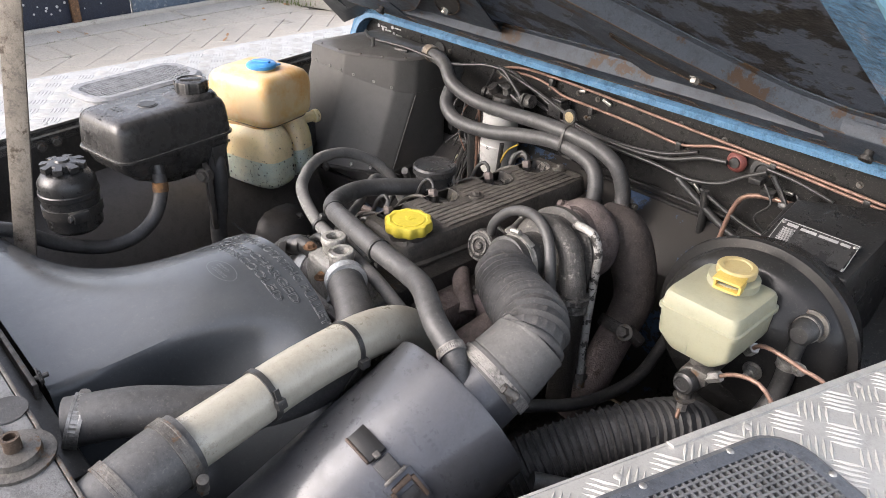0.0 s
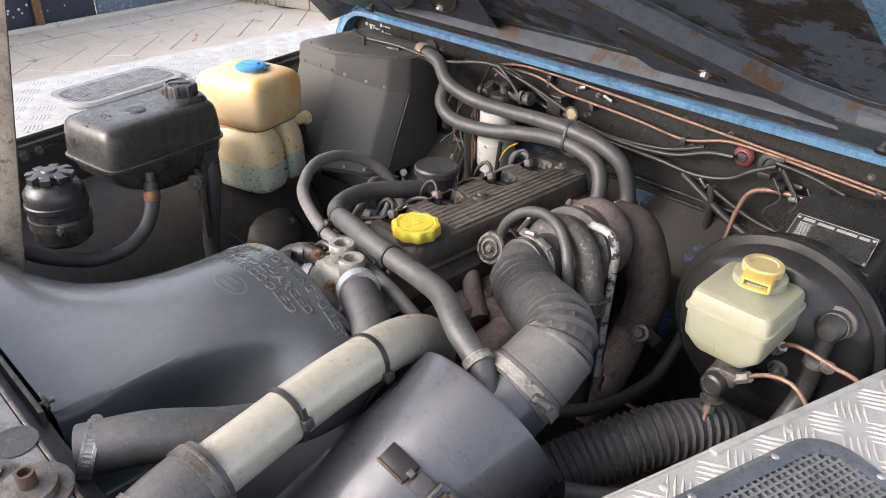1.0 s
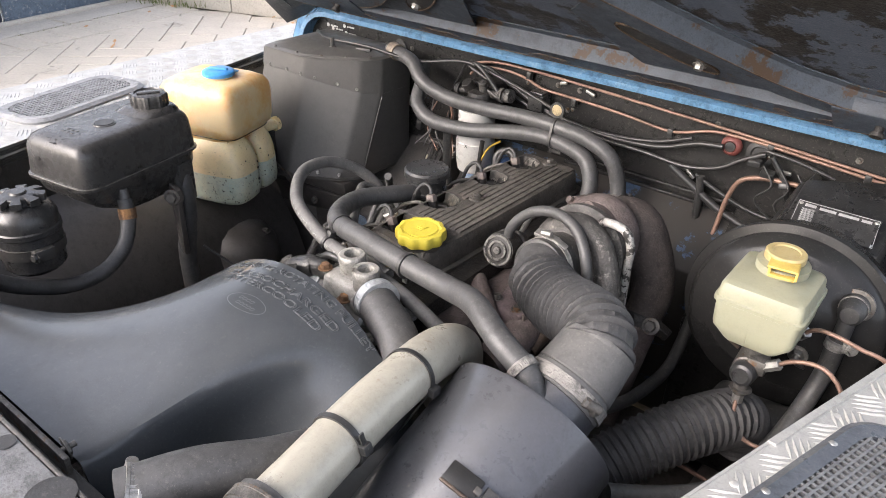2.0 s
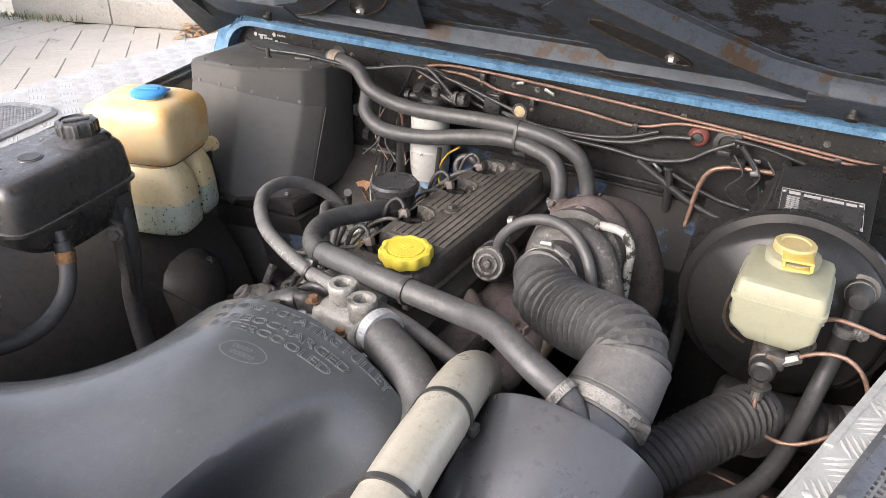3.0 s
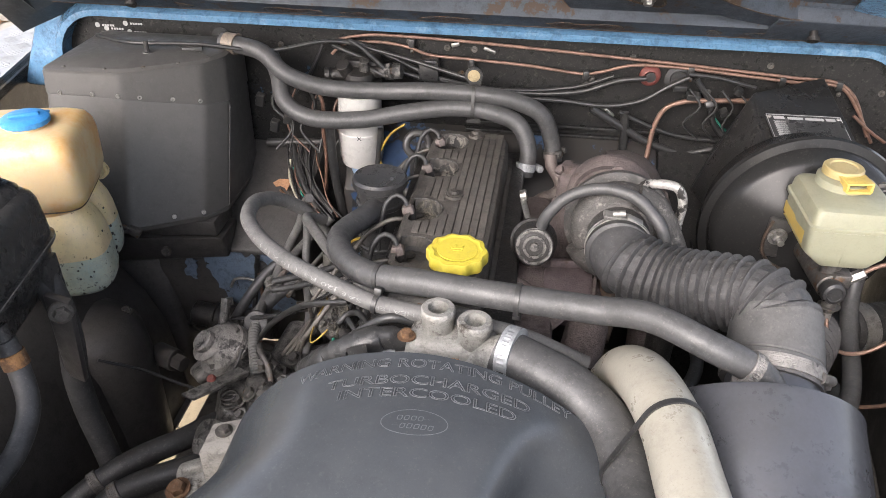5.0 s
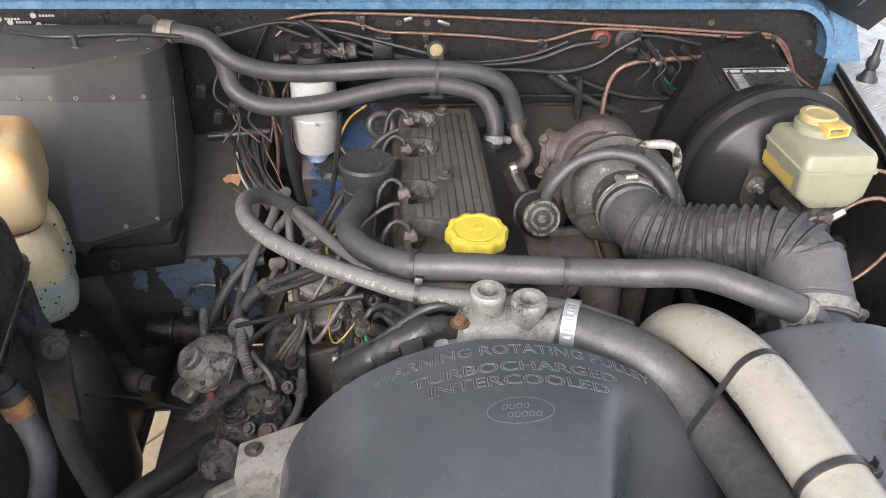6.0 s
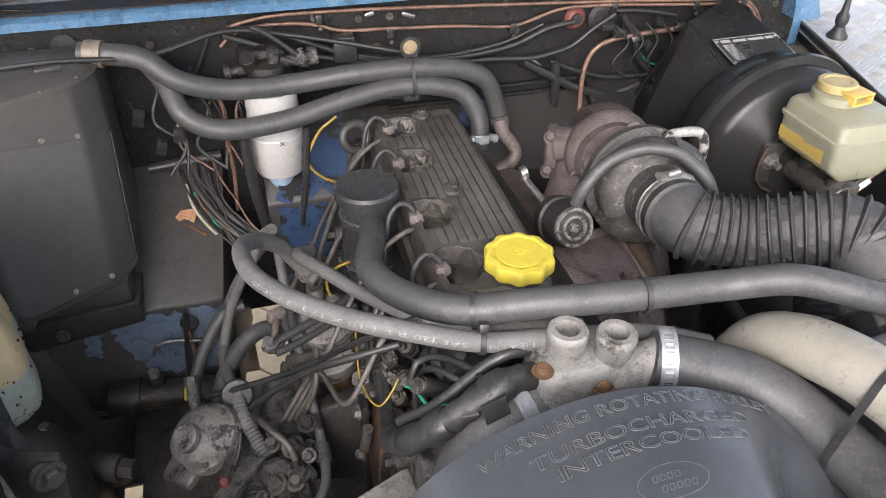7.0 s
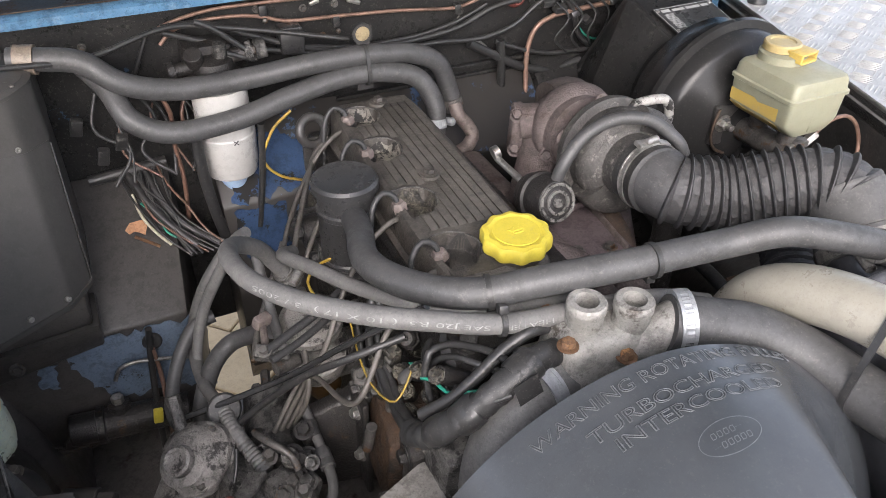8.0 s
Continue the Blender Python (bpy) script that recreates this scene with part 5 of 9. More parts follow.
# breather hose
bh = thing("breather_hose", (0.1, 0.53, 1.0), "black rubber breather hose running across the engine", "hose")
part("hose", tube([(-0.077, 0.775, 1.004), (-0.086, 0.725, 1.016), (-0.101, 0.661, 1.027), (-0.086, 0.607, 1.036), (-0.045, 0.558, 1.047), (0.019, 0.536, 1.057), (0.098, 0.520, 1.061), (0.188, 0.508, 1.063), (0.238, 0.486, 1.076), (0.291, 0.458, 1.070), (0.333, 0.448, 1.053), (0.347, 0.442, 1.038), (0.354, 0.438, 1.015)], 0.0142, 20), RUBBER, bh)
zip_tie(bh, (-0.03, 0.551, 1.049), (0.065, -0.024, 0.010), 0.0148, 100, 0.005)
zip_tie(bh, (0.115, 0.5175, 1.0605), (0.09, -0.012, 0.002), 0.0152, 90, 0.005)
hose_clip(bh, (0.327, 0.4495, 1.056), (0.042, -0.010, -0.019), 0.0149, 0.010, 100, ALU_MID)

# heater return hose with white print
hh = thing("heater_hose", (-0.1, 0.6, 0.95), "grey rubber heater hose with white printed size", "hose")
part("hose", tube([(-0.150, 0.790, 0.926), (-0.165, 0.786, 0.956), (-0.181, 0.779, 0.985), (-0.206, 0.757, 1.013), (-0.220, 0.709, 1.037), (-0.212, 0.655, 1.046), (-0.188, 0.616, 1.048), (-0.165, 0.591, 1.049), (-0.125, 0.557, 1.051), (-0.091, 0.540, 1.048), (-0.031, 0.525, 1.034), (0.040, 0.516, 1.030), (0.12, 0.510, 1.020), (0.19, 0.51, 0.99)], 0.0092, 18), RUBBER_GREY, hh)
hose_clip(hh, (-0.156, 0.788, 0.936), (-0.015, -0.005, 0.03), 0.0098, 0.010, 200, STEEL)
zip_tie(hh, (-0.031, 0.525, 1.034), (0.065, -0.012, -0.008), 0.0098, 250, 0.005, tail=0.0)

# heater supply hoses along the bulkhead
for nm, pts, lab in (("a", [(-0.374, 1.031, 1.131), (-0.344, 1.024, 1.129), (-0.304, 1.016, 1.122), (-0.269, 1.004, 1.096), (-0.217, 1.006, 1.077), (-0.129, 1.010, 1.073), (-0.049, 1.007, 1.079), (0.030, 1.007, 1.079), (0.095, 1.009, 1.070), (0.135, 1.011, 1.049), (0.153, 1.013, 1.009), (0.160, 1.005, 0.975)], "upper"),
                     ("b", [(-0.305, 1.054, 1.106), (-0.284, 1.021, 1.084), (-0.269, 0.992, 1.055), (-0.233, 0.982, 1.035), (-0.149, 0.987, 1.033), (-0.070, 0.997, 1.047), (0.000, 1.001, 1.057), (0.055, 1.000, 1.054), (0.099, 0.995, 1.039), (0.118, 0.982, 1.004), (0.115, 0.969, 0.964)], "lower")):
    h = thing("heater_hose", pts[5], "black rubber heater hose strung along the bulkhead", "hose", "bulkhead heater hoses")
    part("hose", tube(pts, 0.0134, 20), RUBBER, h)
    p, q = Vector(pts[-1]), Vector(pts[-2])
    hose_clip(h, p.lerp(q, 0.35), p - q, 0.0138, 0.012, 150, CLIPPALE if nm == "b" else STEEL_OLD)
    if nm == "a":
        part("sleeve", lathe([(0.0160, -0.010), (0.0165, 0.010), (0.0142, 0.010), (0.0138, -0.010)], (-0.357, 1.027, 1.130), (0.03, -0.007, -0.002), 24), SLEEVE, h, "beige hose sleeve")
        c1, c2 = Vector((0, 1.007, 1.079)), Vector((0, 1.001, 1.0565))
        ax = (c1 - c2).normalized()
        sd = Vector((0, -ax.z, ax.y))
        secs = []
        for xx, rr in ((0.0255, 0.0137), (0.0255, 0.0152), (0.0305, 0.0152), (0.0305, 0.0137), (0.0255, 0.0137)):
            ring = []
            for k in range(40):
                t = 2 * math.pi * k / 40
                v = ax * math.cos(t) + sd * math.sin(t)
                ring.append((c1 if math.cos(t) >= 0 else c2) + v * rr + Vector((xx, 0, 0)))
            secs.append(ring)
        part("cable_tie", loft(secs, caps=False), CABLE, h, "black nylon cable tie")
br = thing("hose_bracket", (0.027, 0.99, 1.02), "small steel bracket with a gold disc holding the heater hoses", "bracket")
part("strap", sheet([(0.018, 1.012, 1.03), (0.040, 1.012, 1.03), (0.037, 1.012, 1.11), (0.020, 1.012, 1.11)], (0, -1, 0), 0.002), BLACK_PAINT, br)
part("disc", lathe([(0, 0), (0.0095, 0), (0.0095, 0.003), (0, 0.0035)], (0.027, 1.009, 1.108), (0, -1, 0), 24), BRONZE, br, "gold coloured disc")
part("ring", lathe([(0.0105, -0.001), (0.0135, -0.001), (0.0135, 0.0035), (0.0105, 0.0035)], (0.027, 1.0095, 1.108), (0, -1, 0), 24), RUBBER_BLACK, br)

# fuel filter
ff = thing("fuel_filter", (-0.158, 1.035, 0.91), "white fuel filter canister with a bluish drain bowl", "fuel filter")
part("canister", lathe([(0, 0), (0.0290, 0.0), (0.0320, 0.0015), (0.0335, 0.004), (0.0345, 0.013), (0.0352, 0.0135), (0.0358, 0.015), (0.0378, 0.060), (0.0376, 0.0605), (0.0366, 0.062), (0.0350, 0.100), (0.0350, 0.124), (0, 0.124)], (-0.158, 1.035, 0.936), (0, 0, 1), 40), WHITE_CAN, ff, smooth=22)
part("drain_bowl", lathe([(0, 0), (0.017, 0), (0.019, 0.004), (0.0195, 0.024), (0, 0.024)], (-0.158, 1.035, 0.912), (0, 0, 1), 30), CLEARBLUE, ff, "bluish plastic drain bowl")
part("filter_head", join(lathe([(0, 0), (0.036, 0), (0.037, 0.006), (0.034, 0.012), (0.026, 0.018), (0.024, 0.030), (0.016, 0.034), (0, 0.035)], (-0.158, 1.045, 1.060), (0, 0, 1), 28), box((-0.16, 1.072, 1.085), (0.062, 0.044, 0.042), 0.008)), IRON, ff, "black cast filter head")
for nm, a, b, r, m in (("outlet_stub", (-0.150, 1.048, 1.088), (-0.098, 1.046, 1.094), 0.009, IRON), ("inlet_stub", (-0.165, 1.048, 1.085), (-0.212, 1.044, 1.082), 0.009, IRON), ("collar", (-0.104, 1.046, 1.0935), (-0.090, 1.0455, 1.095), 0.0125, ALU_DIRTY), ("collar", (-0.205, 1.044, 1.0825), (-0.214, 1.043, 1.082), 0.0125, IRON), ("bleed_screw", (-0.150, 1.040, 1.092), (-0.148, 1.034, 1.112), 0.008, ALU_DIRTY), ("primer_knob", (-0.178, 1.040, 1.090), (-0.182, 1.030, 1.106), 0.011, IRON)):
    part(nm, cyl(a, b, r, 14), m, ff)
part("clip", clip_band((-0.112, 1.0465, 1.0925), (0.05, -0.002, 0.006), 0.0112, 0.010), ALU_DIRTY, ff)
for k in range(5):
    g = 0.5 + 1.2 * k
    part("bolt", hexbolt((-0.158 + 0.030 * math.cos(g), 1.045 + 0.030 * math.sin(g), 1.072), (0, 0, 1), 0.0048, 0.008), ALU_DIRTY, ff)
part("tick_mark", join(box((-0.153, 0.9972, 0.995), (0.0085, 0.0006, 0.0012), rot=(0, 45, 0)), box((-0.153, 0.9972, 0.995), (0.0085, 0.0006, 0.0012), rot=(0, -45, 0))), BLACK_PAINT, ff, "hand-drawn cross")

# oil separator (cyclone)
cy = thing("oil_separator", (-0.078, 0.79, 0.9), "black cylindrical crankcase oil separator", "oil separator")
part("body", lathe([(0, 0), (0.028, 0), (0.032, 0.008), (0.0315, 0.03), (0.0335, 0.032), (0.0335, 0.037), (0.0315, 0.039), (0.0315, 0.095), (0.0335, 0.097), (0.0335, 0.102), (0.0315, 0.104), (0.0315, 0.125), (0, 0.125)], (-0.078, 0.79, 0.905), (0, 0, 1), 32), PLASTIC, cy)
part("lid", lathe([(0.034, 0), (0.037, 0.002), (0.037, 0.011), (0.034, 0.0145), (0.031, 0.0135), (0, 0.0125)], (-0.078, 0.79, 1.028), (0, 0, 1), 36), PLASTIC, cy)
part("outlet", tube([(-0.078, 0.79, 1.0), (-0.078, 0.76, 0.996), (-0.083, 0.735, 0.998)], 0.0125, 14), PLASTIC, cy)

# ---- turbocharger ----
tb = thing("turbocharger", (0.235, 0.76, 0.95), "heat-stained turbocharger with a pitted alloy compressor", "turbocharger")


def volute(c, axis, r0, r1, tubes, start=0.0, turns=1.0, seg=40, ts=16, sink=0.0):
    """A snail housing: a pipe that swells as it winds round the axis."""
    a, u, w = axis_frame(axis)
    c = Vector(c)
    secs = []
    for i in range(seg + 1):
        k = i / seg
        t = radians(start) + 2 * math.pi * turns * k
        rad = u * math.cos(t) + w * math.sin(t)
        rt = tubes[0] + (tubes[1] - tubes[0]) * k
        R = r0 + (r1 - r0) * k
        secs.append([c + rad * (R + rt * math.cos(q)) + a * (rt * math.sin(q)) for q in [2 * math.pi * j / ts for j in range(ts)]])
    return loft(secs)


TC = Vector((0.231, 0.716, 1.031))
TA = Vector((0.07, 0.95, -0.15)).normalized()
part("backplate", lathe([(0.061, -0.006), (0.066, -0.004), (0.066, 0.006), (0.062, 0.009), (0.046, 0.010), (0.038, 0.02)], TC + TA * 0.026, TA, 48), TURBOALU, tb, "flared compressor back plate")
for i in range(6):
    g = 2 * math.pi * i / 6 + 0.4
    _, tu, tw = axis_frame(TA)
    part("bolt", hexbolt(TC + TA * 0.034 + (tu * math.cos(g) + tw * math.sin(g)) * 0.061, TA, 0.006, 0.008), RUSTIRON, tb)
part("compressor_housing", join(volute(TC, TA, 0.042, 0.046, (0.015, 0.022), 150, 1.0), lathe([(0.030, -0.045), (0.035, -0.045), (0.037, -0.02), (0.052, -0.012), (0.056, 0.02), (0.046, 0.03), (0, 0.03)], TC, TA, 36)), TURBOALU, tb, "pitted grey alloy compressor housing")
part("centre_housing", lathe([(0.04, 0.02), (0.036, 0.03), (0.034, 0.06), (0.045, 0.075)], TC, TA, 28), RUSTIRON, tb)
TT = Vector((0.225, 0.808, 1.027))
part("turbine_housing", join(volute(TT, TA, 0.030, 0.037, (0.018, 0.027), 60, 1.0), lathe([(0, -0.03), (0.046, -0.03), (0.049, 0.0), (0.044, 0.03), (0.03, 0.045), (0, 0.045)], TT, TA, 32)), RUSTIRON, tb, "rusted cast iron turbine housing")
part("turbine_flange", join(hull([(0.158, 0.842, 0.985), (0.172, 0.832, 0.985), (0.182, 0.858, 0.985), (0.166, 0.866, 0.985), (0.160, 0.842, 1.050), (0.172, 0.834, 1.052), (0.182, 0.858, 1.052), (0.168, 0.864, 1.050)], 0.004), cyl((0.172, 0.845, 1.030), (0.205, 0.825, 1.035), 0.022, 18), hull([(0.186, 0.80, 0.96), (0.196, 0.792, 0.96), (0.205, 0.83, 0.96), (0.192, 0.835, 0.96), (0.186, 0.80, 1.040), (0.196, 0.792, 1.044), (0.205, 0.83, 1.046), (0.192, 0.835, 1.040)], 0.004)), RUSTIRON, tb, "ribbed rusty flange of the turbine housing")
for p, a in (((0.163, 0.838, 1.043), (-0.4, -0.6, 0.6)), ((0.163, 0.838, 0.995), (-0.4, -0.6, 0.6)), ((0.205, 0.762, 1.062), (-0.2, -0.9, 0.3)), ((0.180, 0.79, 1.01), (-0.6, -0.7, 0.3))):
    part("flange_bolt", hexbolt(p, a, 0.0065, 0.010), RUSTIRON, tb, "rusted bolt")
part("inlet_cuff", lathe([(0.034, 0), (0.038, 0.002), (0.038, 0.012), (0.0365, 0.014), (0.0365, 0.022), (0.038, 0.024), (0.038, 0.034), (0.034, 0.036)], TC - TA * 0.076, TA, 36), RUBBER_BLACK, tb, "black rubber inlet cuff")
ACT, ACX = Vector((0.132, 0.692, 1.012)), Vector((0.02, -0.94, 0.34)).normalized()
act = part("actuator", lathe([(0, -0.055), (0.018, -0.055), (0.026, -0.050), (0.0265, -0.038), (0.0295, -0.036), (0.0295, -0.030), (0.0265, -0.028), (0.0262, -0.008), (0.024, -0.004), (0.0235, 0.0), (0.019, 0.0015), (0, 0.0015)], ACT, ACX, 40), IRON, tb, "round dirty wastegate actuator")
for r0, r1, h in ((0.0225, 0.019, 0.003), (0.0145, 0.011, 0.004)):
    part("crust_ring", lathe([(r0, 0.0008), (r0 * 0.98, h), (r1, h), (r1 * 0.98, 0.0008)], ACT, ACX, 40), CRUST, act, "crusted pale ring")
part("crust_boss", lathe([(0.006, 0.001), (0.005, 0.005), (0, 0.006)], ACT, ACX, 20), CRUST, act)
part("actuator_rod", join(cyl((0.130, 0.735, 1.0), (0.115, 0.80, 1.015), 0.0042, 10), lathe([(0.004, -0.004), (0.008, -0.004), (0.008, 0.004), (0.004, 0.004)], (0.115, 0.803, 1.021), (1, 0, 0.3), 16)), STEEL, tb)
part("actuator_hose", tube([(0.136, 0.708, 1.016), (0.143, 0.705, 1.048), (0.168, 0.708, 1.077), (0.205, 0.706, 1.091), (0.242, 0.693, 1.089), (0.262, 0.683, 1.075), (0.275, 0.672, 1.060), (0.283, 0.668, 1.030), (0.283, 0.678, 0.986)], 0.0072, 14), RUBBER, tb, "black boost hose")
part("inlet_clip", clip_band(TC - TA * 0.058, TA, 0.0372, 0.009), CLAMPSTEEL, tb)
part("clip_screw", join(box(TC - TA * 0.058 + Vector((-0.006, 0.006, 0.0385)), (0.032, 0.012, 0.005), 0.001, (10, 8, 4)), box(TC - TA * 0.058 + Vector((0.014, 0.006, 0.036)), (0.02, 0.009, 0.003), 0.001, (10, 25, 4)), cyl(TC - TA * 0.058 + Vector((-0.012, 0.003, 0.043)), TC - TA * 0.058 + Vector((0.002, 0.003, 0.045)), 0.004, 10)), CLAMPSTEEL, tb)
part("oil_pipe", tube([(0.255, 0.746, 1.078), (0.271, 0.734, 1.088), (0.295, 0.731, 1.086), (0.305, 0.732, 1.067), (0.305, 0.734, 1.033), (0.309, 0.726, 0.963), (0.319, 0.713, 0.882)], 0.0058, 12), OILPIPE, tb, "pale oil pipe with flaking black paint")
part("manifold", join(tube([(0.2, 0.83, 1.0), (0.17, 0.80, 0.96), (0.13, 0.74, 0.93)], 0.028, 16), box((0.135, 0.75, 0.93), (0.05, 0.36, 0.05), 0.012), tube([(0.2, 0.72, 0.93), (0.205, 0.66, 0.925), (0.19, 0.6, 0.90)], 0.026, 16)), RUSTIRON, tb, "purple-brown exhaust manifold")
part("downpipe", tube([(0.225, 0.862, 1.030), (0.258, 0.863, 1.030), (0.284, 0.860, 0.992), (0.305, 0.845, 0.946), (0.307, 0.822, 0.910)], 0.033, 32, radius=lambda s, total, g: 0.0335 - 0.0065 * max(0.0, s / total * 2 - 1)), HOTPIPE, tb, "brown exhaust elbow")
part("front_pipe", tube([(0.307, 0.824, 0.912), (0.306, 0.805, 0.886), (0.304, 0.773, 0.836), (0.300, 0.735, 0.775)], 0.0265, 28), RUSTIRON, tb, "scaly pale brown exhaust pipe")
clamp = part("exhaust_clamp", lathe([(0.026, -0.009), (0.031, -0.009), (0.0325, -0.006), (0.0325, 0.006), (0.031, 0.009), (0.026, 0.009)], (0.3065, 0.817, 0.903), (-0.01, -0.60, -0.78), 32), IRON, tb, "black exhaust clamp")
part("lug", box((0.3425, 0.800, 0.917), (0.030, 0.016, 0.014), 0.003, (0, 25, 0)), IRON, clamp)
part("bolt", hexbolt((0.332, 0.790, 0.9225), (0.1, -0.8, 0.5), 0.0085, 0.012), STEEL_OLD, clamp)
part("discharge_pipe", tube([(0.300, 0.696, 1.003), (0.302, 0.694, 0.985), (0.304, 0.692, 0.93), (0.304, 0.690, 0.84)], 0.0178, 24), IRON, tb, "dark compressor discharge pipe")
part("scroll_end", tube([(0.245, 0.714, 1.080), (0.270, 0.713, 1.066), (0.286, 0.706, 1.040), (0.296, 0.699, 1.018), (0.300, 0.696, 1.000)], 0.018, 24, radius=lambda s, total, g: 0.0155 + 0.003 * s / total), TURBOALU, tb, "pitted alloy outlet of the scroll")
part("joint", lathe([(0.018, -0.012), (0.0208, -0.011), (0.0208, -0.002), (0.0195, 0.0), (0.0222, 0.002), (0.0222, 0.009), (0.018, 0.011)], (0.3010, 0.696, 1.000), (-0.1, 0.1, 1), 28), ALU_DIRTY, tb, "dull alloy pipe joint")
part("oil_pipe_nut", join(lathe([(0, -0.008), (0.011, -0.008), (0.011, 0.0), (0, 0.0)], (0.317, 0.716, 0.879), (-0.2, 0.3, 0.9), 6), lathe([(0, -0.02), (0.0085, -0.02), (0.0085, 0.010), (0, 0.010)], (0.317, 0.716, 0.879), (-0.2, 0.3, 0.9), 16)), STEEL_OLD, tb)

# intake duct: ribbed hose, rubber elbow, air cleaner
dk = thing("intake_duct", (0.31, 0.57, 1.0), "black ribbed rubber intake duct between air cleaner and turbocharger", "intake duct")


def ribs(r, pitch, depth, wide=0.3, cross=0.0003, lean=2):
    """Thin raised coils with slanting creases between them."""
    def f(s, total, g):
        k = (s / pitch) % 1.0
        d = abs(k - 0.5) / wide
        coil = math.sqrt(1.0 - d * d) if d < 1.0 else 0.0
        sag = 0.35 * cross * math.cos(2 * math.pi * k)
        crease = abs(math.sin(8 * g + lean * s / pitch + 0.8 * math.sin(3 * g))) ** 14 + 0.8 * abs(math.sin(6 * g - lean * 1.3 * s / pitch + 1)) ** 14 + 0.5 * abs(math.sin(5 * g + 2.1 * math.floor(s / pitch))) ** 18
        return r + max(depth * coil, cross * crease + sag)
    return f


def plain_end(length, f):
    """A ribbed hose whose first stretch is a smooth cuff."""
    return lambda s, total, g: 0.0362 if s < length else f(s, total, g)


part("ribbed_hose", tube([TC - TA * 0.050, TC - TA * 0.066 + Vector((0.002, 0, 0)), (0.238, 0.631, 1.037), (0.281, 0.602, 1.037), (0.326, 0.571, 1.053), (0.355, 0.549, 1.061), (0.3685, 0.530, 1.0555), (0.364, 0.512, 1.040)], 0.034, 96, 0.0009, plain_end(0.036, ribs(0.0350, 0.0108, 0.0060, 0.16, 0.0010, 0.8))), DUCT, dk, "ribbed rubber hose")
part("elbow", tube([(0.3685, 0.5335, 1.0555), (0.367, 0.521, 1.047), (0.364, 0.502, 1.034), (0.3605, 0.484, 1.0225), (0.3585, 0.475, 1.017)], 0.043, 56, 0.0015, lambda s, total, g: 0.0412 + 0.0042 * min(1.0, s / total * 1.35) - (0.0014 if 0.66 < s / total < 0.70 else 0.0) + (0.0008 if s < 0.004 else 0.0) + 0.0006 * math.sin(2 * g + 1)), ELBOW, dk, "smooth grey rubber cuff")
EA = Vector((-0.009, -0.050, -0.032)).normalized()
band = part("clip", clip_band(Vector((0.3605, 0.4835, 1.0222)), EA, 0.0462, 0.013), ALU_MID, dk, "wide dull steel hose clip")
part("clip_screw", join(cyl((0.396, 0.461, 1.042), (0.408, 0.468, 1.034), 0.0052, 12), lathe([(0, 0), (0.0062, 0), (0.0062, 0.004), (0.003, 0.005), (0, 0.004)], (0.396, 0.461, 1.042), (-0.8, -0.3, 0.5), 6), box((0.402, 0.466, 1.034), (0.010, 0.011, 0.012), 0.002)), STEEL_OLD, band)
part("clip_end", cyl((0.335, 0.481, 1.042), (0.342, 0.470, 1.048), 0.004, 10), CLAMPSTEEL, band)

ac = thing("air_cleaner", (0.36, 0.3, 0.85), "glossy black cylindrical air cleaner with a rusty latch", "air cleaner")
AA = Vector((0.343, 0.4505, 0.989))
AB = AA + Vector((-0.06, -1.0, -0.44)).normalized() * 0.36
AX = (AB - AA).normalized()
L = (AB - AA).length
part("canister", lathe([(0, 0), (0.091, 0.0), (0.0945, 0.001), (0.095, 0.003), (0.0945, 0.006), (0.0945, L * 0.97), (0.088, L), (0, L)], AA, AX, 64), CANISTER, ac)
part("outlet", cyl(Vector((0.352, 0.43, 0.985)), Vector((0.363, 0.488, 1.023)), 0.0425, 36), CANISTER, ac, "black outlet collar")
rad = (Vector((0.386, 0.317, 1.019)) - (AA + AX * 0.107)).normalized()
tang = AX.cross(rad)
lm = Matrix((tang, AX, rad)).transposed().to_4x4()


def on_can(s, around, out, size, bevel=0.001):
    """A block on the canister: s metres along, around its girth, out from its skin."""
    m = Matrix.Rotation(around / 0.0945, 4, AX) @ lm
    c = AA + AX * s + (m.to_3x3() @ Vector((0, 0, 1))) * (0.0945 + out)
    m.translation = c
    return turn(box((0, 0, 0), size, bevel), m)


latch = part("latch", on_can(0.108, -0.027, 0.0015, (0.036, 0.034, 0.003)), CANISTER, ac, "black latch plate with rust at its edges")
# Dark block draws the shade in the latch opening
part("eye", on_can(0.108, -0.031, 0.0032, (0.013, 0.017, 0.0012)), RUBBER_BLACK, latch, "dark block drawing the shade in a square eye")
for sd in (-1, 1):
    part("lip", on_can(0.108 + sd * 0.0125, -0.029, 0.0045, (0.024, 0.0045, 0.006)), LATCH, latch, "rusty folded lip")
part("bridge", on_can(0.108, -0.017, 0.0045, (0.006, 0.022, 0.006)), LATCH, latch, "rusty folded lip")
part("hook", on_can(0.108, 0.001, 0.0045, (0.022, 0.019, 0.004)), BLACK_PAINT, latch)
part("pin", on_can(0.108, -0.008, 0.009, (0.004, 0.026, 0.004)), STEEL_OLD, latch)
part("lever", on_can(0.108, 0.031, 0.005, (0.034, 0.021, 0.004)), SERVO, latch, "black lever")
part("lever_edge", on_can(0.119, 0.031, 0.007, (0.034, 0.003, 0.005)), LATCH, latch)
part("rivet", on_can(0.108, 0.016, 0.009, (0.007, 0.007, 0.003), 0.0012), STEEL_OLD, latch)
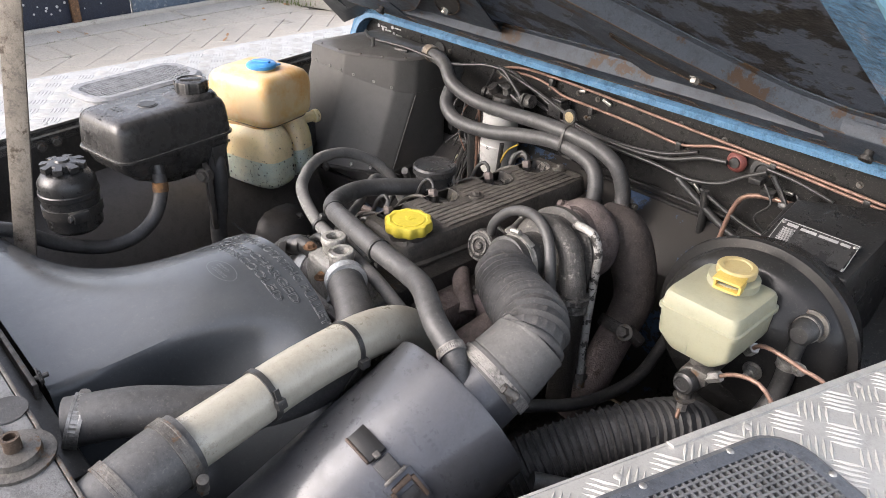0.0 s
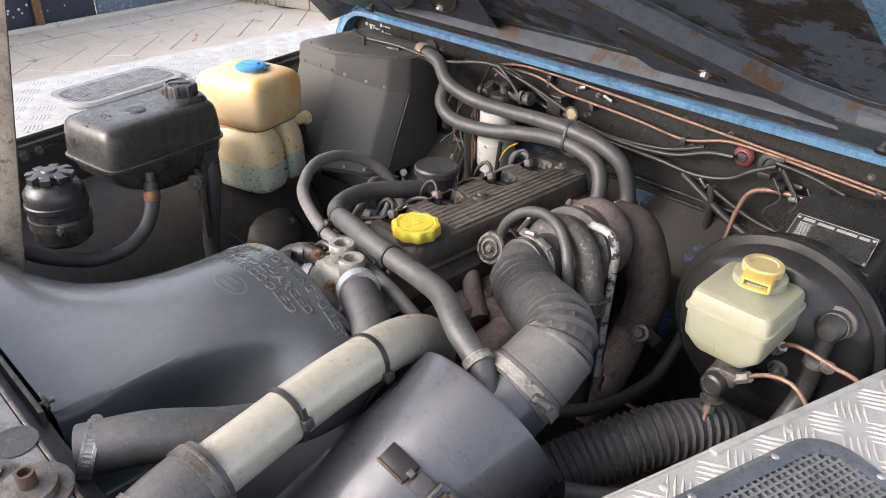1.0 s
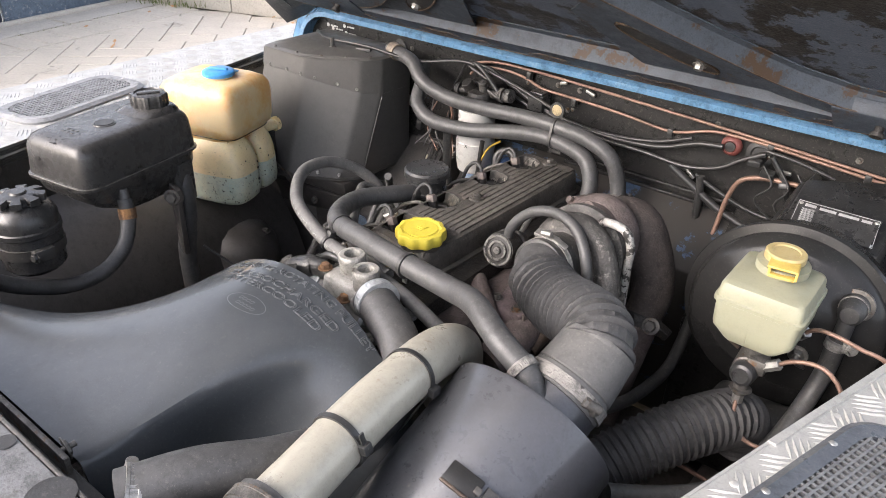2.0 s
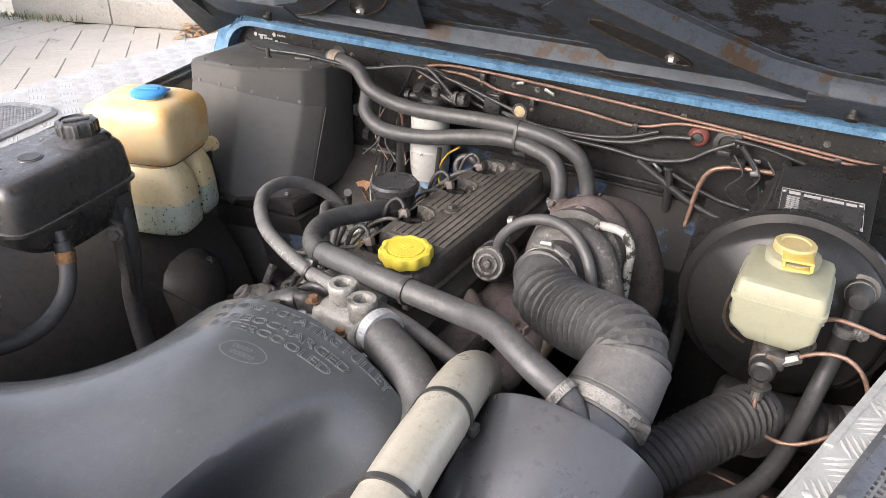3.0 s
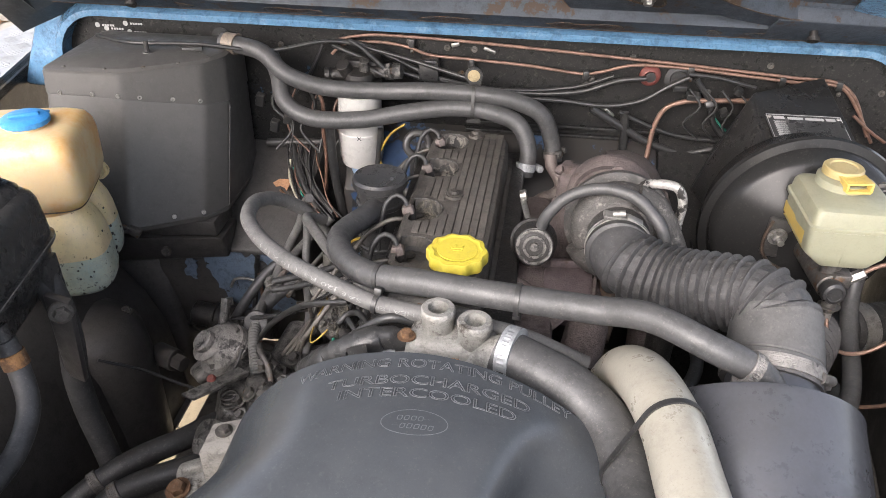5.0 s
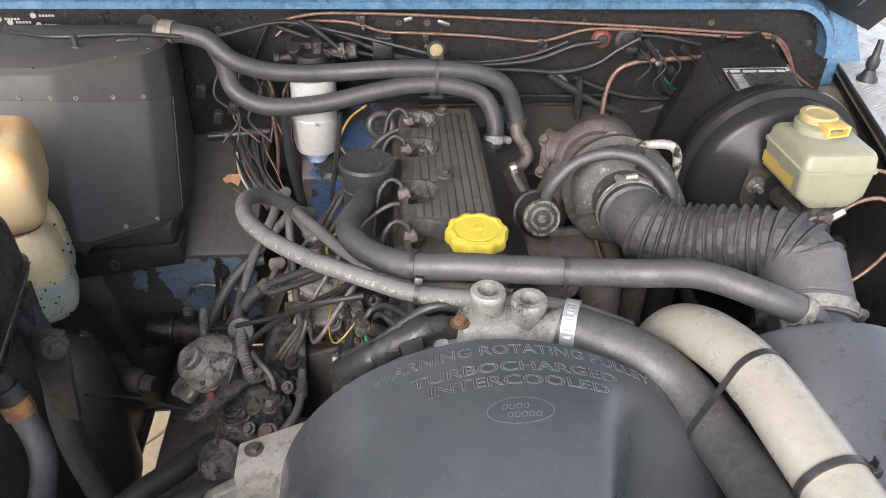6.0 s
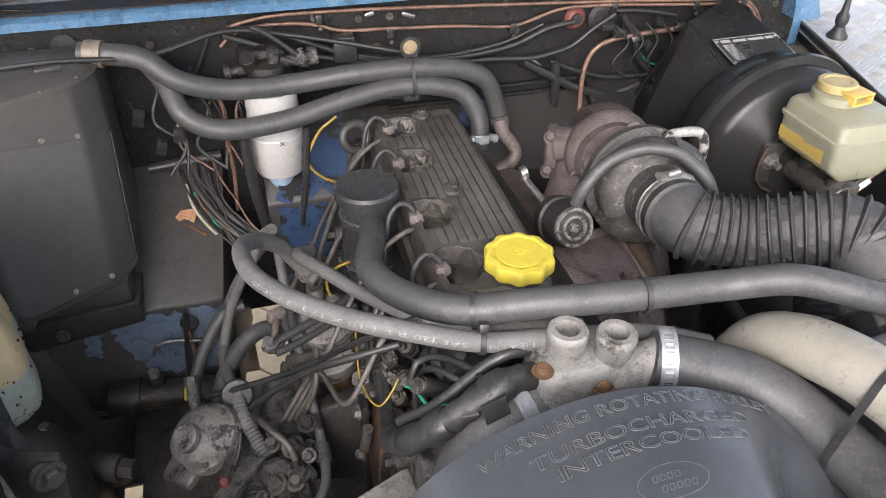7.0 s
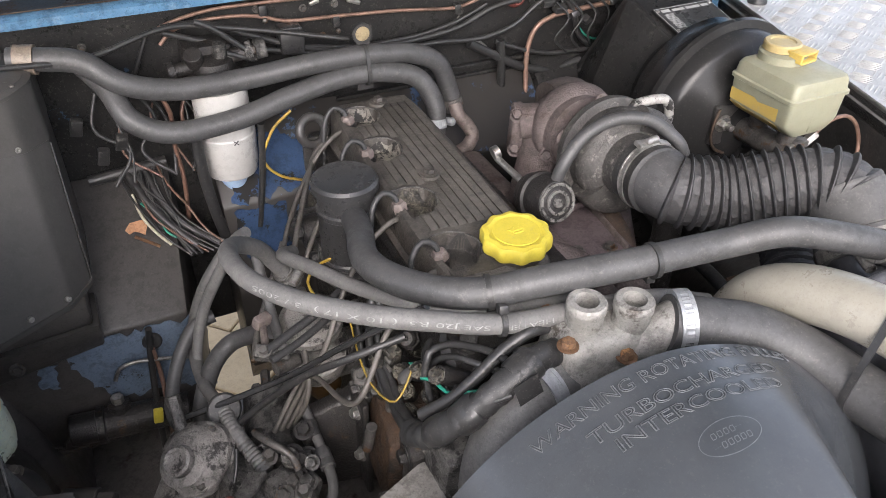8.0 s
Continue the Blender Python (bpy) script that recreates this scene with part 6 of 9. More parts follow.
part("stamp", join(*[on_can(0.062, -0.034 + 0.0055 * i, 0.0001, (0.0026, 0.0042, 0.0002), 0) for i in range(7)]), CANISTER, ac, "faint stamped marks")
# lower ribbed duct
cable("vacuum_hose", [(0.360, 0.885, 0.915), (0.365, 0.844, 0.893), (0.368, 0.788, 0.868), (0.358, 0.719, 0.862), (0.348, 0.660, 0.874), (0.326, 0.604, 0.889), (0.300, 0.560, 0.895)], 0.0085, "black rubber hose slung below the exhaust", RUBBER_BLACK, "hose", 14)
ld = thing("corrugated_hose", (0.45, 0.64, 0.88), "black corrugated air hose below the brake servo", "hose")
part("hose", tube([(0.358, 0.491, 0.858), (0.372, 0.515, 0.868), (0.400, 0.562, 0.890), (0.431, 0.607, 0.908), (0.462, 0.653, 0.917), (0.485, 0.697, 0.910), (0.490, 0.728, 0.883), (0.492, 0.745, 0.84)], 0.034, 84, 0.0011, ribs(0.0316, 0.0094, 0.0044, 0.17, 0.0009, 0.9)), DUCT, ld)
part("cuff", tube([(0.335, 0.452, 0.842), (0.352, 0.481, 0.853), (0.366, 0.505, 0.864)], 0.0352, 32), RUBBER_BLACK, ld, "smooth black end cuff")

# ---- brakes ----
sv = thing("brake_servo", (0.48, 0.88, 0.85), "large black brake servo drum on the bulkhead", "brake servo")
SC = Vector((0.4865, 0.8265, 0.988))
part("shell", lathe([(0, -0.055), (0.04, -0.055), (0.05, -0.05), (0.075, -0.045), (0.085, -0.035), (0.108, -0.028), (0.118, -0.018), (0.121, -0.003), (0.131, 0.0), (0.1325, 0.006), (0.128, 0.010), (0.122, 0.012), (0.118, 0.05), (0.09, 0.085), (0.05, 0.095), (0, 0.095)], SC, (0, 1, 0), 72), SERVO, sv, "black pressed steel drum")
part("mounting_plate", hull([(0.425, 0.772, 0.975), (0.535, 0.772, 0.960), (0.535, 0.784, 0.960), (0.425, 0.784, 0.975), (0.428, 0.772, 1.030), (0.50, 0.772, 1.022), (0.50, 0.784, 1.022), (0.428, 0.784, 1.030)], 0.004, 3), BLACK_PAINT, sv, "black cylinder mounting plate")
part("plate_edge", tube([(0.430, 0.771, 1.028), (0.425, 0.771, 1.008), (0.426, 0.771, 0.985), (0.437, 0.771, 0.968), (0.455, 0.771, 0.958)], 0.0022, 8), LATCH, sv, "rusty rim of the plate")
for x, z in ((0.440, 1.006), (0.522, 0.982)):
    part("bolt", join(hexbolt((x, 0.771, z), (0, -1, 0), 0.0085, 0.009), cyl((x, 0.765, z), (x, 0.753, z), 0.0045, 12)), STEEL, sv, "plated stud and nut")
vv = part("vacuum_valve", join(lathe([(0.0162, 0), (0.0162, 0.010), (0.0150, 0.016), (0.0140, 0.028), (0.010, 0.033), (0, 0.034)], (0.560, 0.800, 1.056), (0, -0.95, 0.05), 28), cyl((0.5595, 0.778, 1.05), (0.558, 0.774, 1.018), 0.0095, 16)), RUBBER_BLACK, sv, "black rubber one-way valve")
part("valve_ring", lathe([(0.0178, 0), (0.0208, 0), (0.0208, 0.004), (0.0178, 0.005)], (0.560, 0.802, 1.056), (0, -0.95, 0.05), 32), STEEL_OLD, vv, "dull steel ring")
part("valve_band", lathe([(0.0156, 0.0105), (0.0163, 0.0105), (0.0163, 0.0135), (0.0156, 0.0135)], (0.560, 0.800, 1.056), (0, -0.95, 0.05), 28), ALU_MID, vv, "dull pale band")
part("hose_clip", join(lathe([(0.0118, -0.005), (0.0128, -0.005), (0.0128, 0.005), (0.0118, 0.005)], (0.557, 0.772, 1.014), (0.05, 0.1, 1), 24), box((0.570, 0.766, 1.018), (0.012, 0.010, 0.012), 0.002), hexbolt((0.574, 0.762, 1.02), (0.5, -0.8, 0.2), 0.0055, 0.006)), CLAMPSTEEL, vv, "plated hose clip")
mc = thing("brake_master_cylinder", (0.48, 0.72, 0.96), "dark cast master cylinder in front of the servo", "master cylinder")
part("barrel", join(cyl((0.48, 0.785, 0.990), (0.485, 0.688, 0.990), 0.016, 24), cyl((0.485, 0.705, 0.985), (0.485, 0.705, 1.034), 0.012, 16), cyl((0.483, 0.752, 0.985), (0.483, 0.752, 1.034), 0.012, 16), box((0.495, 0.695, 1.0), (0.022, 0.022, 0.020), 0.004)), STEEL_OLD, mc, "scuffed grey cast barrel")
part("end_cap", lathe([(0.0135, -0.010), (0.0145, -0.008), (0.0145, 0.004), (0.0125, 0.008), (0.009, 0.0095), (0.008, 0.0085), (0, 0.0085)], (0.485, 0.680, 0.990), (-0.03, -0.95, 0.15), 28), PLASTIC, mc, "round black end cap")
part("lower_port", join(cyl((0.486, 0.682, 0.984), (0.4868, 0.680, 0.962), 0.0085, 14), hexbolt((0.4868, 0.680, 0.970), (0, -0.1, -1), 0.009, 0.006)), STEEL_OLD, mc)
rs = thing("brake_fluid_reservoir", (0.483, 0.725, 1.005), "yellowed translucent brake fluid reservoir with an amber cap", "fluid reservoir")
RESV = mat("aged_translucent_plastic", (0.275, 0.273, 0.203), (0.248, 0.244, 0.170), 0.42, 0, 8, grime=0.10, speck=0.06, bump=0.02, sub=0.15, dirt_glint=(0.33, 0.28, 0.14), dirt_glint_amount=0.25, dirt_glint_scale=12, dirt_glint_edge=0.3, spec=0.4)
AMBERPALE = mat("pale_amber_cap", (0.42, 0.345, 0.18), (0.37, 0.295, 0.13), 0.45, 0, 40, grime=0.15, bump=0.05, sub=0.2)
RG = Vector((0.482, 0.7225, 0))


def res(z, hx, hy, dx=0.0, dy=0.0, e=9):
    return [Vector((RG.x + dx, RG.y + dy, z)) + Vector((p.x * 0.985 + p.y * 0.0, p.y, 0)) for p in oval(0, 0, 0, hx, hy, 40, e)]


part("tank", loft([res(1.027, 0.027, 0.046, 0.001, 0, 12), res(1.030, 0.031, 0.048, 0.001, 0, 12), res(1.042, 0.0445, 0.0495, 0, 0, 12), res(1.046, 0.046, 0.0495, 0, 0, 12), res(1.076, 0.0475, 0.0505, 0, 0, 12)]), RESV, rs)
part("lid", loft([res(1.0745, 0.0485, 0.0515, 0, 0, 12), res(1.0755, 0.0500, 0.053, 0, 0, 12), res(1.0795, 0.0500, 0.053, 0, 0, 12), res(1.081, 0.0475, 0.0505, 0, 0, 12), res(1.093, 0.0465, 0.0495, 0, 0, 11), res(1.098, 0.0445, 0.0475, 0, 0, 9), res(1.100, 0.040, 0.043, 0, 0, 7)]), RESV, rs)
# Amber sheet outside one wall paints in the light coming through the fluid
FLUIDAMBER = mat("amber_backlit_fluid", (0.50, 0.36, 0.085), (0.46, 0.33, 0.10), 0.42, 0, 14, grime=0.05, speck=0.05, bump=0.02, sub=0.15, dirt_glint=(0.36, 0.33, 0.2), dirt_glint_amount=0.30, dirt_glint_scale=20, dirt_glint_edge=0.2, spec=0.4)
sx = RG.x - 0.985 * 0.0462
part("fluid", join(hull([(sx, 0.690, 1.0465), (sx + 0.001, 0.690, 1.0465), (sx + 0.001, 0.768, 1.0465), (sx, 0.768, 1.0465), (sx - 0.0006, 0.690, 1.064), (sx + 0.001, 0.690, 1.064), (sx + 0.001, 0.768, 1.061), (sx - 0.0006, 0.768, 1.061)]), hull([(sx + 0.0146, 0.690, 1.0305), (sx + 0.016, 0.690, 1.0305), (sx + 0.016, 0.768, 1.0305), (sx + 0.0146, 0.768, 1.0305), (sx + 0.0010, 0.690, 1.0422), (sx + 0.003, 0.690, 1.0422), (sx + 0.003, 0.768, 1.0422), (sx + 0.0010, 0.768, 1.0422)])), FLUIDAMBER, rs, "amber sheet drawing brake fluid lit through the wall")
part("mould_line", box((0.478, 0.6735, 1.052), (0.0012, 0.0014, 0.040), 0.0004), RESV, rs)
part("neck", lathe([(0.029, -0.002), (0.029, 0.009), (0.025, 0.0105), (0, 0.0105)], (0.482, 0.744, 1.100), (0, 0, 1), 36), RESV, rs)
part("cap", lathe([(0.020, 0), (0.0225, 0.001), (0.0225, 0.009), (0.021, 0.0105), (0.016, 0.0105), (0.0145, 0.009), (0, 0.009)], (0.481, 0.748, 1.1105), (0, 0, 1), 36), AMBERPALE, rs, "pale amber screw cap")
part("cap_tab", join(box((0.487, 0.722, 1.1165), (0.032, 0.024, 0.003), 0.001, (0, 0, 8)), box((0.4885, 0.714, 1.1065), (0.028, 0.010, 0.003), 0.0008, (0, 0, 8)), box((0.4745, 0.718, 1.111), (0.003, 0.018, 0.011), 0.0008, (0, 0, 8)), box((0.5025, 0.722, 1.111), (0.003, 0.018, 0.011), 0.0008, (0, 0, 8)), box((0.487, 0.728, 1.1105), (0.026, 0.006, 0.010), 0.0008, (0, 0, 8))), AMBER, rs, "orange open connector on the cap")
for nm, pts, r, m, lab in (
        ("brake_pipe", [(0.513, 0.690, 1.009), (0.524, 0.690, 1.020), (0.540, 0.690, 1.028), (0.560, 0.688, 1.031), (0.577, 0.685, 1.022), (0.590, 0.680, 1.0), (0.589, 0.672, 0.972), (0.565, 0.666, 0.937), (0.535, 0.663, 0.915), (0.508, 0.663, 0.915), (0.490, 0.667, 0.937), (0.487, 0.676, 0.955)], 0.0026, COPPER, "thin copper brake pipe looping round from the master cylinder"),
        ("brake_pipe", [(0.524, 0.742, 1.028), (0.530, 0.736, 1.040), (0.541, 0.731, 1.049), (0.566, 0.729, 1.049), (0.588, 0.730, 1.044), (0.607, 0.732, 1.041), (0.64, 0.74, 1.0)], 0.0026, COPPER, "thin copper brake pipe passing the vacuum valve"),
        ("vacuum_hose", [(0.557, 0.776, 1.020), (0.555, 0.777, 0.972), (0.549, 0.760, 0.935), (0.540, 0.716, 0.905), (0.526, 0.648, 0.893), (0.504, 0.592, 0.888), (0.465, 0.545, 0.890), (0.42, 0.495, 0.905)], 0.0112, RUBBER, "black rubber servo vacuum hose")):
    cable(nm, pts, r, lab, m, "pipe" if nm == "brake_pipe" else "hose", 12)
for a, b in (((0.487, 0.6805, 0.966), (0.487, 0.6785, 0.950)), ((0.503, 0.691, 1.002), (0.518, 0.690, 1.014)), ((0.518, 0.748, 1.020), (0.528, 0.739, 1.036))):
    solo("pipe_nut", cyl(a, b, 0.0066, 6), CLAMPSTEEL, "pale plated hexagonal brake pipe nut", "nut", "brake pipe nuts")

# identification plate on its black cover
vb = thing("pedal_box_cover", (0.49, 0.98, 0.98), "black steel pedal box cover carrying a data plate", "cover")
VP = [Vector((0.442, 0.95, 1.098)), Vector((0.447, 0.894, 1.082)), Vector((0.545, 0.894, 1.085)), Vector((0.545, 0.95, 1.099))]
VN = (VP[2] - VP[1]).cross(VP[0] - VP[1]).normalized()
part("cover", hull([(0.405, 0.885, 0.95), (0.565, 0.885, 0.95), (0.565, 1.08, 0.95), (0.405, 1.08, 0.95), (0.436, 0.888, 1.077), (0.558, 0.888, 1.081), (0.558, 1.08, 1.112), (0.436, 1.0, 1.110)], 0.003), BULK, vb)
part("side_cheek", hull([(0.375, 0.99, 0.95), (0.40, 0.885, 0.95), (0.408, 0.885, 0.95), (0.41, 1.08, 0.95), (0.43, 0.99, 1.105), (0.434, 0.888, 1.075), (0.438, 0.888, 1.075), (0.438, 1.0, 1.108)], 0.002), BULK, vb)
pl = part("data_plate", sheet([p + VN * 0.001 for p in VP], VN, 0.0012), PLASTIC, vb, "black data plate with pale bars")


def on_plate(u, v, w, h):
    """A bar on the plate, u across and v down from its upper corner, in parts of its size."""
    o, ex, ey = VP[0] + VN * 0.0024, VP[3] - VP[0], VP[1] - VP[0]
    q = [o + ex * a + ey * b for a, b in ((u, v), (u + w, v), (u + w, v + h), (u, v + h))]
    return sheet(q, VN, 0.0003)


bars = [(0.10, 0.10, 0.14, 0.10), (0.28, 0.12, 0.20, 0.09), (0.51, 0.12, 0.24, 0.09), (0.78, 0.12, 0.12, 0.09), (0.02, 0.03, 0.96, 0.015), (0.02, 0.955, 0.96, 0.015), (0.013, 0.03, 0.007, 0.94), (0.98, 0.03, 0.007, 0.94), (0.40, 0.36, 0.44, 0.008), (0.40, 0.36, 0.006, 0.5), (0.84, 0.36, 0.006, 0.5)]
bars += [(0.08 + 0.012 * (k % 2), 0.28 + 0.032 * (k % 2) + 0.072 * (k // 2), 0.25 - 0.05 * (k % 3), 0.016) for k in range(16)]
bars += [(0.42, 0.39 + 0.052 * k, 0.40, 0.03) for k in range(9)]
bars += [(0.87, 0.36 + 0.1 * k, 0.07, 0.02) for k in range(5)]
for u, v, w, h in bars:
    part("bar", on_plate(u, v, w, h), PRINT if h == 0.03 else PLATE_W, pl)
for u, v in ((0.05, 0.12), (0.95, 0.12), (0.05, 0.9), (0.95, 0.9)):
    part("rivet", domehead(VP[0] + (VP[3] - VP[0]) * u + (VP[1] - VP[0]) * v + VN * 0.002, VN, 0.003, 0.002), CLAMPSTEEL, pl)

# ---- passenger side ----
WASH = mat("stained_translucent_plastic", (0.65, 0.54, 0.355), (0.63, 0.47, 0.25), 0.4, 0, 7, grime=0.05, speck=0.05, bump=0.02, sub=0.7, dirt_glint=(0.58, 0.29, 0.06), dirt_glint_amount=0.62, dirt_glint_scale=9, dirt_glint_edge=0.22)
WASH2 = mat("grimy_translucent_plastic", (0.74, 0.63, 0.39), (0.7, 0.57, 0.33), 0.4, 0, 12, bump=0.06, sub=0.5, dirt_glint=(0.09, 0.06, 0.03), dirt_glint_amount=0.25, dirt_glint_scale=150, dirt_glint_edge=0.05, grime=0.15, speck=0.1)
FLUID = mat("teal_washer_fluid_base", (0.44, 0.56, 0.52), (0.56, 0.56, 0.42), 0.35, 0, 25, bump=0.06, sub=0.2, dirt_glint=(0.05, 0.05, 0.04), dirt_glint_amount=0.31, dirt_glint_scale=150, dirt_glint_edge=0.05, grime=0.2, speck=0.1)
wb = thing("washer_bottle", (-0.526, 0.72, 0.90), "yellowed plastic washer bottle with a blue cap and grimy base", "washer bottle")
WC = Vector((-0.534, 0.728, 0.0))
WT = Matrix.Rotation(radians(16), 3, "Z")


def wsh(z, hx, hy, e=8, dx=0.0, dy=0.0):
    return [WC + WT @ Vector((p.x, p.y, 0)) + Vector((0, 0, z)) for p in oval(dx, dy, 0, hx, hy, 56, e)]


part("upper_tank", loft([wsh(1.012, 0.060, 0.050, 6), wsh(1.014, 0.070, 0.060, 7), wsh(1.021, 0.077, 0.067), wsh(1.034, 0.080, 0.070), wsh(1.078, 0.081, 0.071), wsh(1.094, 0.079, 0.069), wsh(1.104, 0.074, 0.064, 7), wsh(1.110, 0.064, 0.054, 6), wsh(1.112, 0.050, 0.042, 5)]), WASH, wb)
part("waist", loft([wsh(1.000, 0.058, 0.058, 5, -0.008, 0.0), wsh(1.006, 0.063, 0.062, 5, -0.006, 0.0), wsh(1.014, 0.072, 0.062, 6), wsh(1.017, 0.073, 0.063, 6)]), WASH, wb, "pinched waist with a dirty line")
for dx, dy, hx, hy in ((0.008, -0.032, 0.077, 0.044), (0.006, 0.040, 0.074, 0.032)):
    part("lower_lobe", loft([wsh(0.944, hx, hy, 3.6, dx, dy), wsh(0.966, hx * 0.97, hy * 0.98, 3.6, dx, dy), wsh(0.983, hx * 0.92, hy * 0.94, 3.4, dx, dy), wsh(0.995, hx * 0.85, hy * 0.86, 3.2, dx, dy), wsh(1.004, hx * 0.80, hy * 0.72, 3, dx, dy), wsh(1.010, hx * 0.74, hy * 0.66, 3, dx, dy)]), WASH2, wb, "grimy translucent lower lobe")
    part("base_lobe", loft([wsh(0.884, hx * 0.72, hy * 0.68, 3.6, dx, dy), wsh(0.887, hx * 0.88, hy * 0.86, 3.6, dx, dy), wsh(0.895, hx * 0.98, hy * 0.97, 3.6, dx, dy), wsh(0.910, hx * 1.02, hy * 1.02, 3.6, dx, dy), wsh(0.945, hx, hy, 3.6, dx, dy)]), FLUID, wb, "teal fluid-filled base")
ring = wsh(1.0135, 0.0722, 0.0622, 6)
part("waist_line", tube(ring + ring[:1], 0.0010, 6, 0.004), LATCH, wb, "dirty line round the waist")
rng = random.Random(90)
flecks = []
for i in range(150):
    dx, dy, hx, hy = ((0.008, -0.032, 0.077, 0.044), (0.006, 0.040, 0.074, 0.032))[i % 2]
    z = 0.892 + 0.085 * rng.random() ** 1.6
    k = 1.02 - (0.10 * max(0.0, z - 0.966) / 0.02) if z > 0.945 else (1.02 if z > 0.905 else 0.975)
    q = rng.choice(wsh(z, hx * k, hy * k, 3.6, dx, dy))
    r = rng.uniform(0.0006, 0.0017)
    flecks.append(box(q, (r * 1.6, r * 1.6, r * rng.uniform(1.2, 3.5)), 0, (rng.uniform(-30, 30), rng.uniform(-30, 30), rng.uniform(0, 90))))
part("grime_flecks", join(*flecks), PITBLACK, wb, "black specks of moss and grime", smooth=0)
part("spout", join(cyl(WC + WT @ Vector((0.040, 0.062, 0.992)), WC + WT @ Vector((0.052, 0.100, 0.992)), 0.011, 14), cyl(WC + WT @ Vector((0.052, 0.096, 0.992)), WC + WT @ Vector((0.054, 0.106, 0.992)), 0.014, 16)), WASH2, wb)
part("pump", join(box(WC + WT @ Vector((0.035, 0.092, 0.955)), (0.030, 0.028, 0.07), 0.005, (0, 0, 18)), cyl(WC + WT @ Vector((0.035, 0.092, 0.90)), WC + WT @ Vector((0.035, 0.092, 0.925)), 0.012, 16)), RUBBER_BLACK, wb, "black washer pump")
part("neck", cyl((-0.517, 0.726, 1.106), (-0.517, 0.726, 1.119), 0.026, 28), WASH, wb)
part("cap", lathe([(0.027, 0), (0.029, 0.002), (0.029, 0.007), (0.025, 0.010), (0.018, 0.0105), (0, 0.0095)], (-0.517, 0.726, 1.115), (0, 0, 1), 60, lambda t, r: r * (1 + 0.02 * math.cos(20 * t))), BLUECAP, wb, "ribbed blue cap")
part("cap_bar", box((-0.517, 0.726, 1.1265), (0.036, 0.010, 0.005), 0.002, (0, 0, 30)), BLUECAP, wb)
part("cap_strap", box((-0.509, 0.752, 1.117), (0.012, 0.02, 0.003), 0.001, (0, 0, 20)), BLUECAP, wb)

et = thing("expansion_tank", (-0.4635, 0.487, 0.94), "dusty black plastic coolant expansion tank", "expansion tank")
TKC, TKT = Vector((-0.4795, 0.487, 0.0)), Matrix.Rotation(radians(9.5), 3, "Z")


def tank_ring(z, hx, hy, e=6.0, dx=0.0, dy=0.0):
    """A level rounded outline of the tank, turned with the wing."""
    return [TKC + TKT @ Vector((p.x, p.y, 0)) + Vector((0, 0, z)) for p in oval(dx, dy, 0, hx, hy, 56, e)]


def tank_at(x, y, z):
    return TKC + TKT @ Vector((x, y, 0)) + Vector((0, 0, z))


part("lower_half", loft([tank_ring(0.965, 0.046, 0.060, 5, -0.006, 0.045), tank_ring(0.972, 0.056, 0.072, 5, -0.005, 0.036), tank_ring(0.992, 0.062, 0.094, 6, -0.004, 0.016), tank_ring(1.012, 0.067, 0.106, 7, 0, 0.005), tank_ring(1.040, 0.0711, 0.112, 7)]), TANK, et)
part("seam", loft([tank_ring(1.0355, 0.0737, 0.114, 7), tank_ring(1.0365, 0.0768, 0.1165, 7), tank_ring(1.0405, 0.0768, 0.1165, 7), tank_ring(1.0415, 0.0737, 0.114, 7)]), TANK, et, "moulding seam")
for e in ([tank_at(x, y, 1.0415) for x, y in ((0.0764, -0.09), (0.0767, -0.03), (0.0767, 0.03), (0.0764, 0.09))], [tank_at(x, y, 1.0415) for x, y in ((-0.055, -0.1160), (0.0, -0.1162), (0.055, -0.1160))]):
    part("worn_edge", tube(e, 0.0008, 6, 0.01), ALU_MID, et, "pale worn edge of the seam")
part("upper_half", loft([tank_ring(1.040, 0.0715, 0.1125, 9), tank_ring(1.062, 0.0705, 0.1115, 9), tank_ring(1.086, 0.0685, 0.1095, 9), tank_ring(1.095, 0.0662, 0.1072, 8.5), tank_ring(1.101, 0.0615, 0.1025, 8), tank_ring(1.1045, 0.0545, 0.0955, 7), tank_ring(1.1060, 0.044, 0.085, 6, -0.004, 0.004)]), TANK, et)
part("shoulder", loft([tank_ring(1.090, 0.048, 0.044, 4, 0.012, 0.062), tank_ring(1.106, 0.041, 0.040, 4, 0.014, 0.064), tank_ring(1.112, 0.033, 0.033, 3, 0.015, 0.068)]), TANK, et)
CAPC = tank_at(0.015, 0.071, 1.107)
part("cap", join(lathe([(0.0255, -0.004), (0.0275, 0.0), (0.0275, 0.021), (0.0265, 0.024), (0.0225, 0.0255), (0.0215, 0.0235), (0, 0.0235)], CAPC, (0, 0, 1), 72, lambda t, r: r * (1 + 0.085 * (1.0 if (t * 8 / (2 * math.pi)) % 1.0 < 0.3 else 0.0) * (r > 0.024))), box(CAPC + Vector((0, 0, 0.0245)), (0.036, 0.009, 0.004), 0.0015, (0, 0, 60))), TANK, et, "notched black pressure cap")
WELL = tank_at(0.012, -0.018, 1.1056)
# Dark disc on the tank top draws the shade in its well
part("well_shade", lathe([(0, 0), (0.0140, 0), (0.0140, 0.0026), (0, 0.0026)], WELL, (0, 0, 1), 28), RUBBER_BLACK, et, "dark disc drawing the shade in a sunken well")
part("hole_rim", lathe([(0.0140, -0.002), (0.0185, -0.002), (0.0168, 0.0016), (0.0150, 0.0020), (0.0140, 0.001)], WELL, (0, 0, 1), 32), TANK, et)
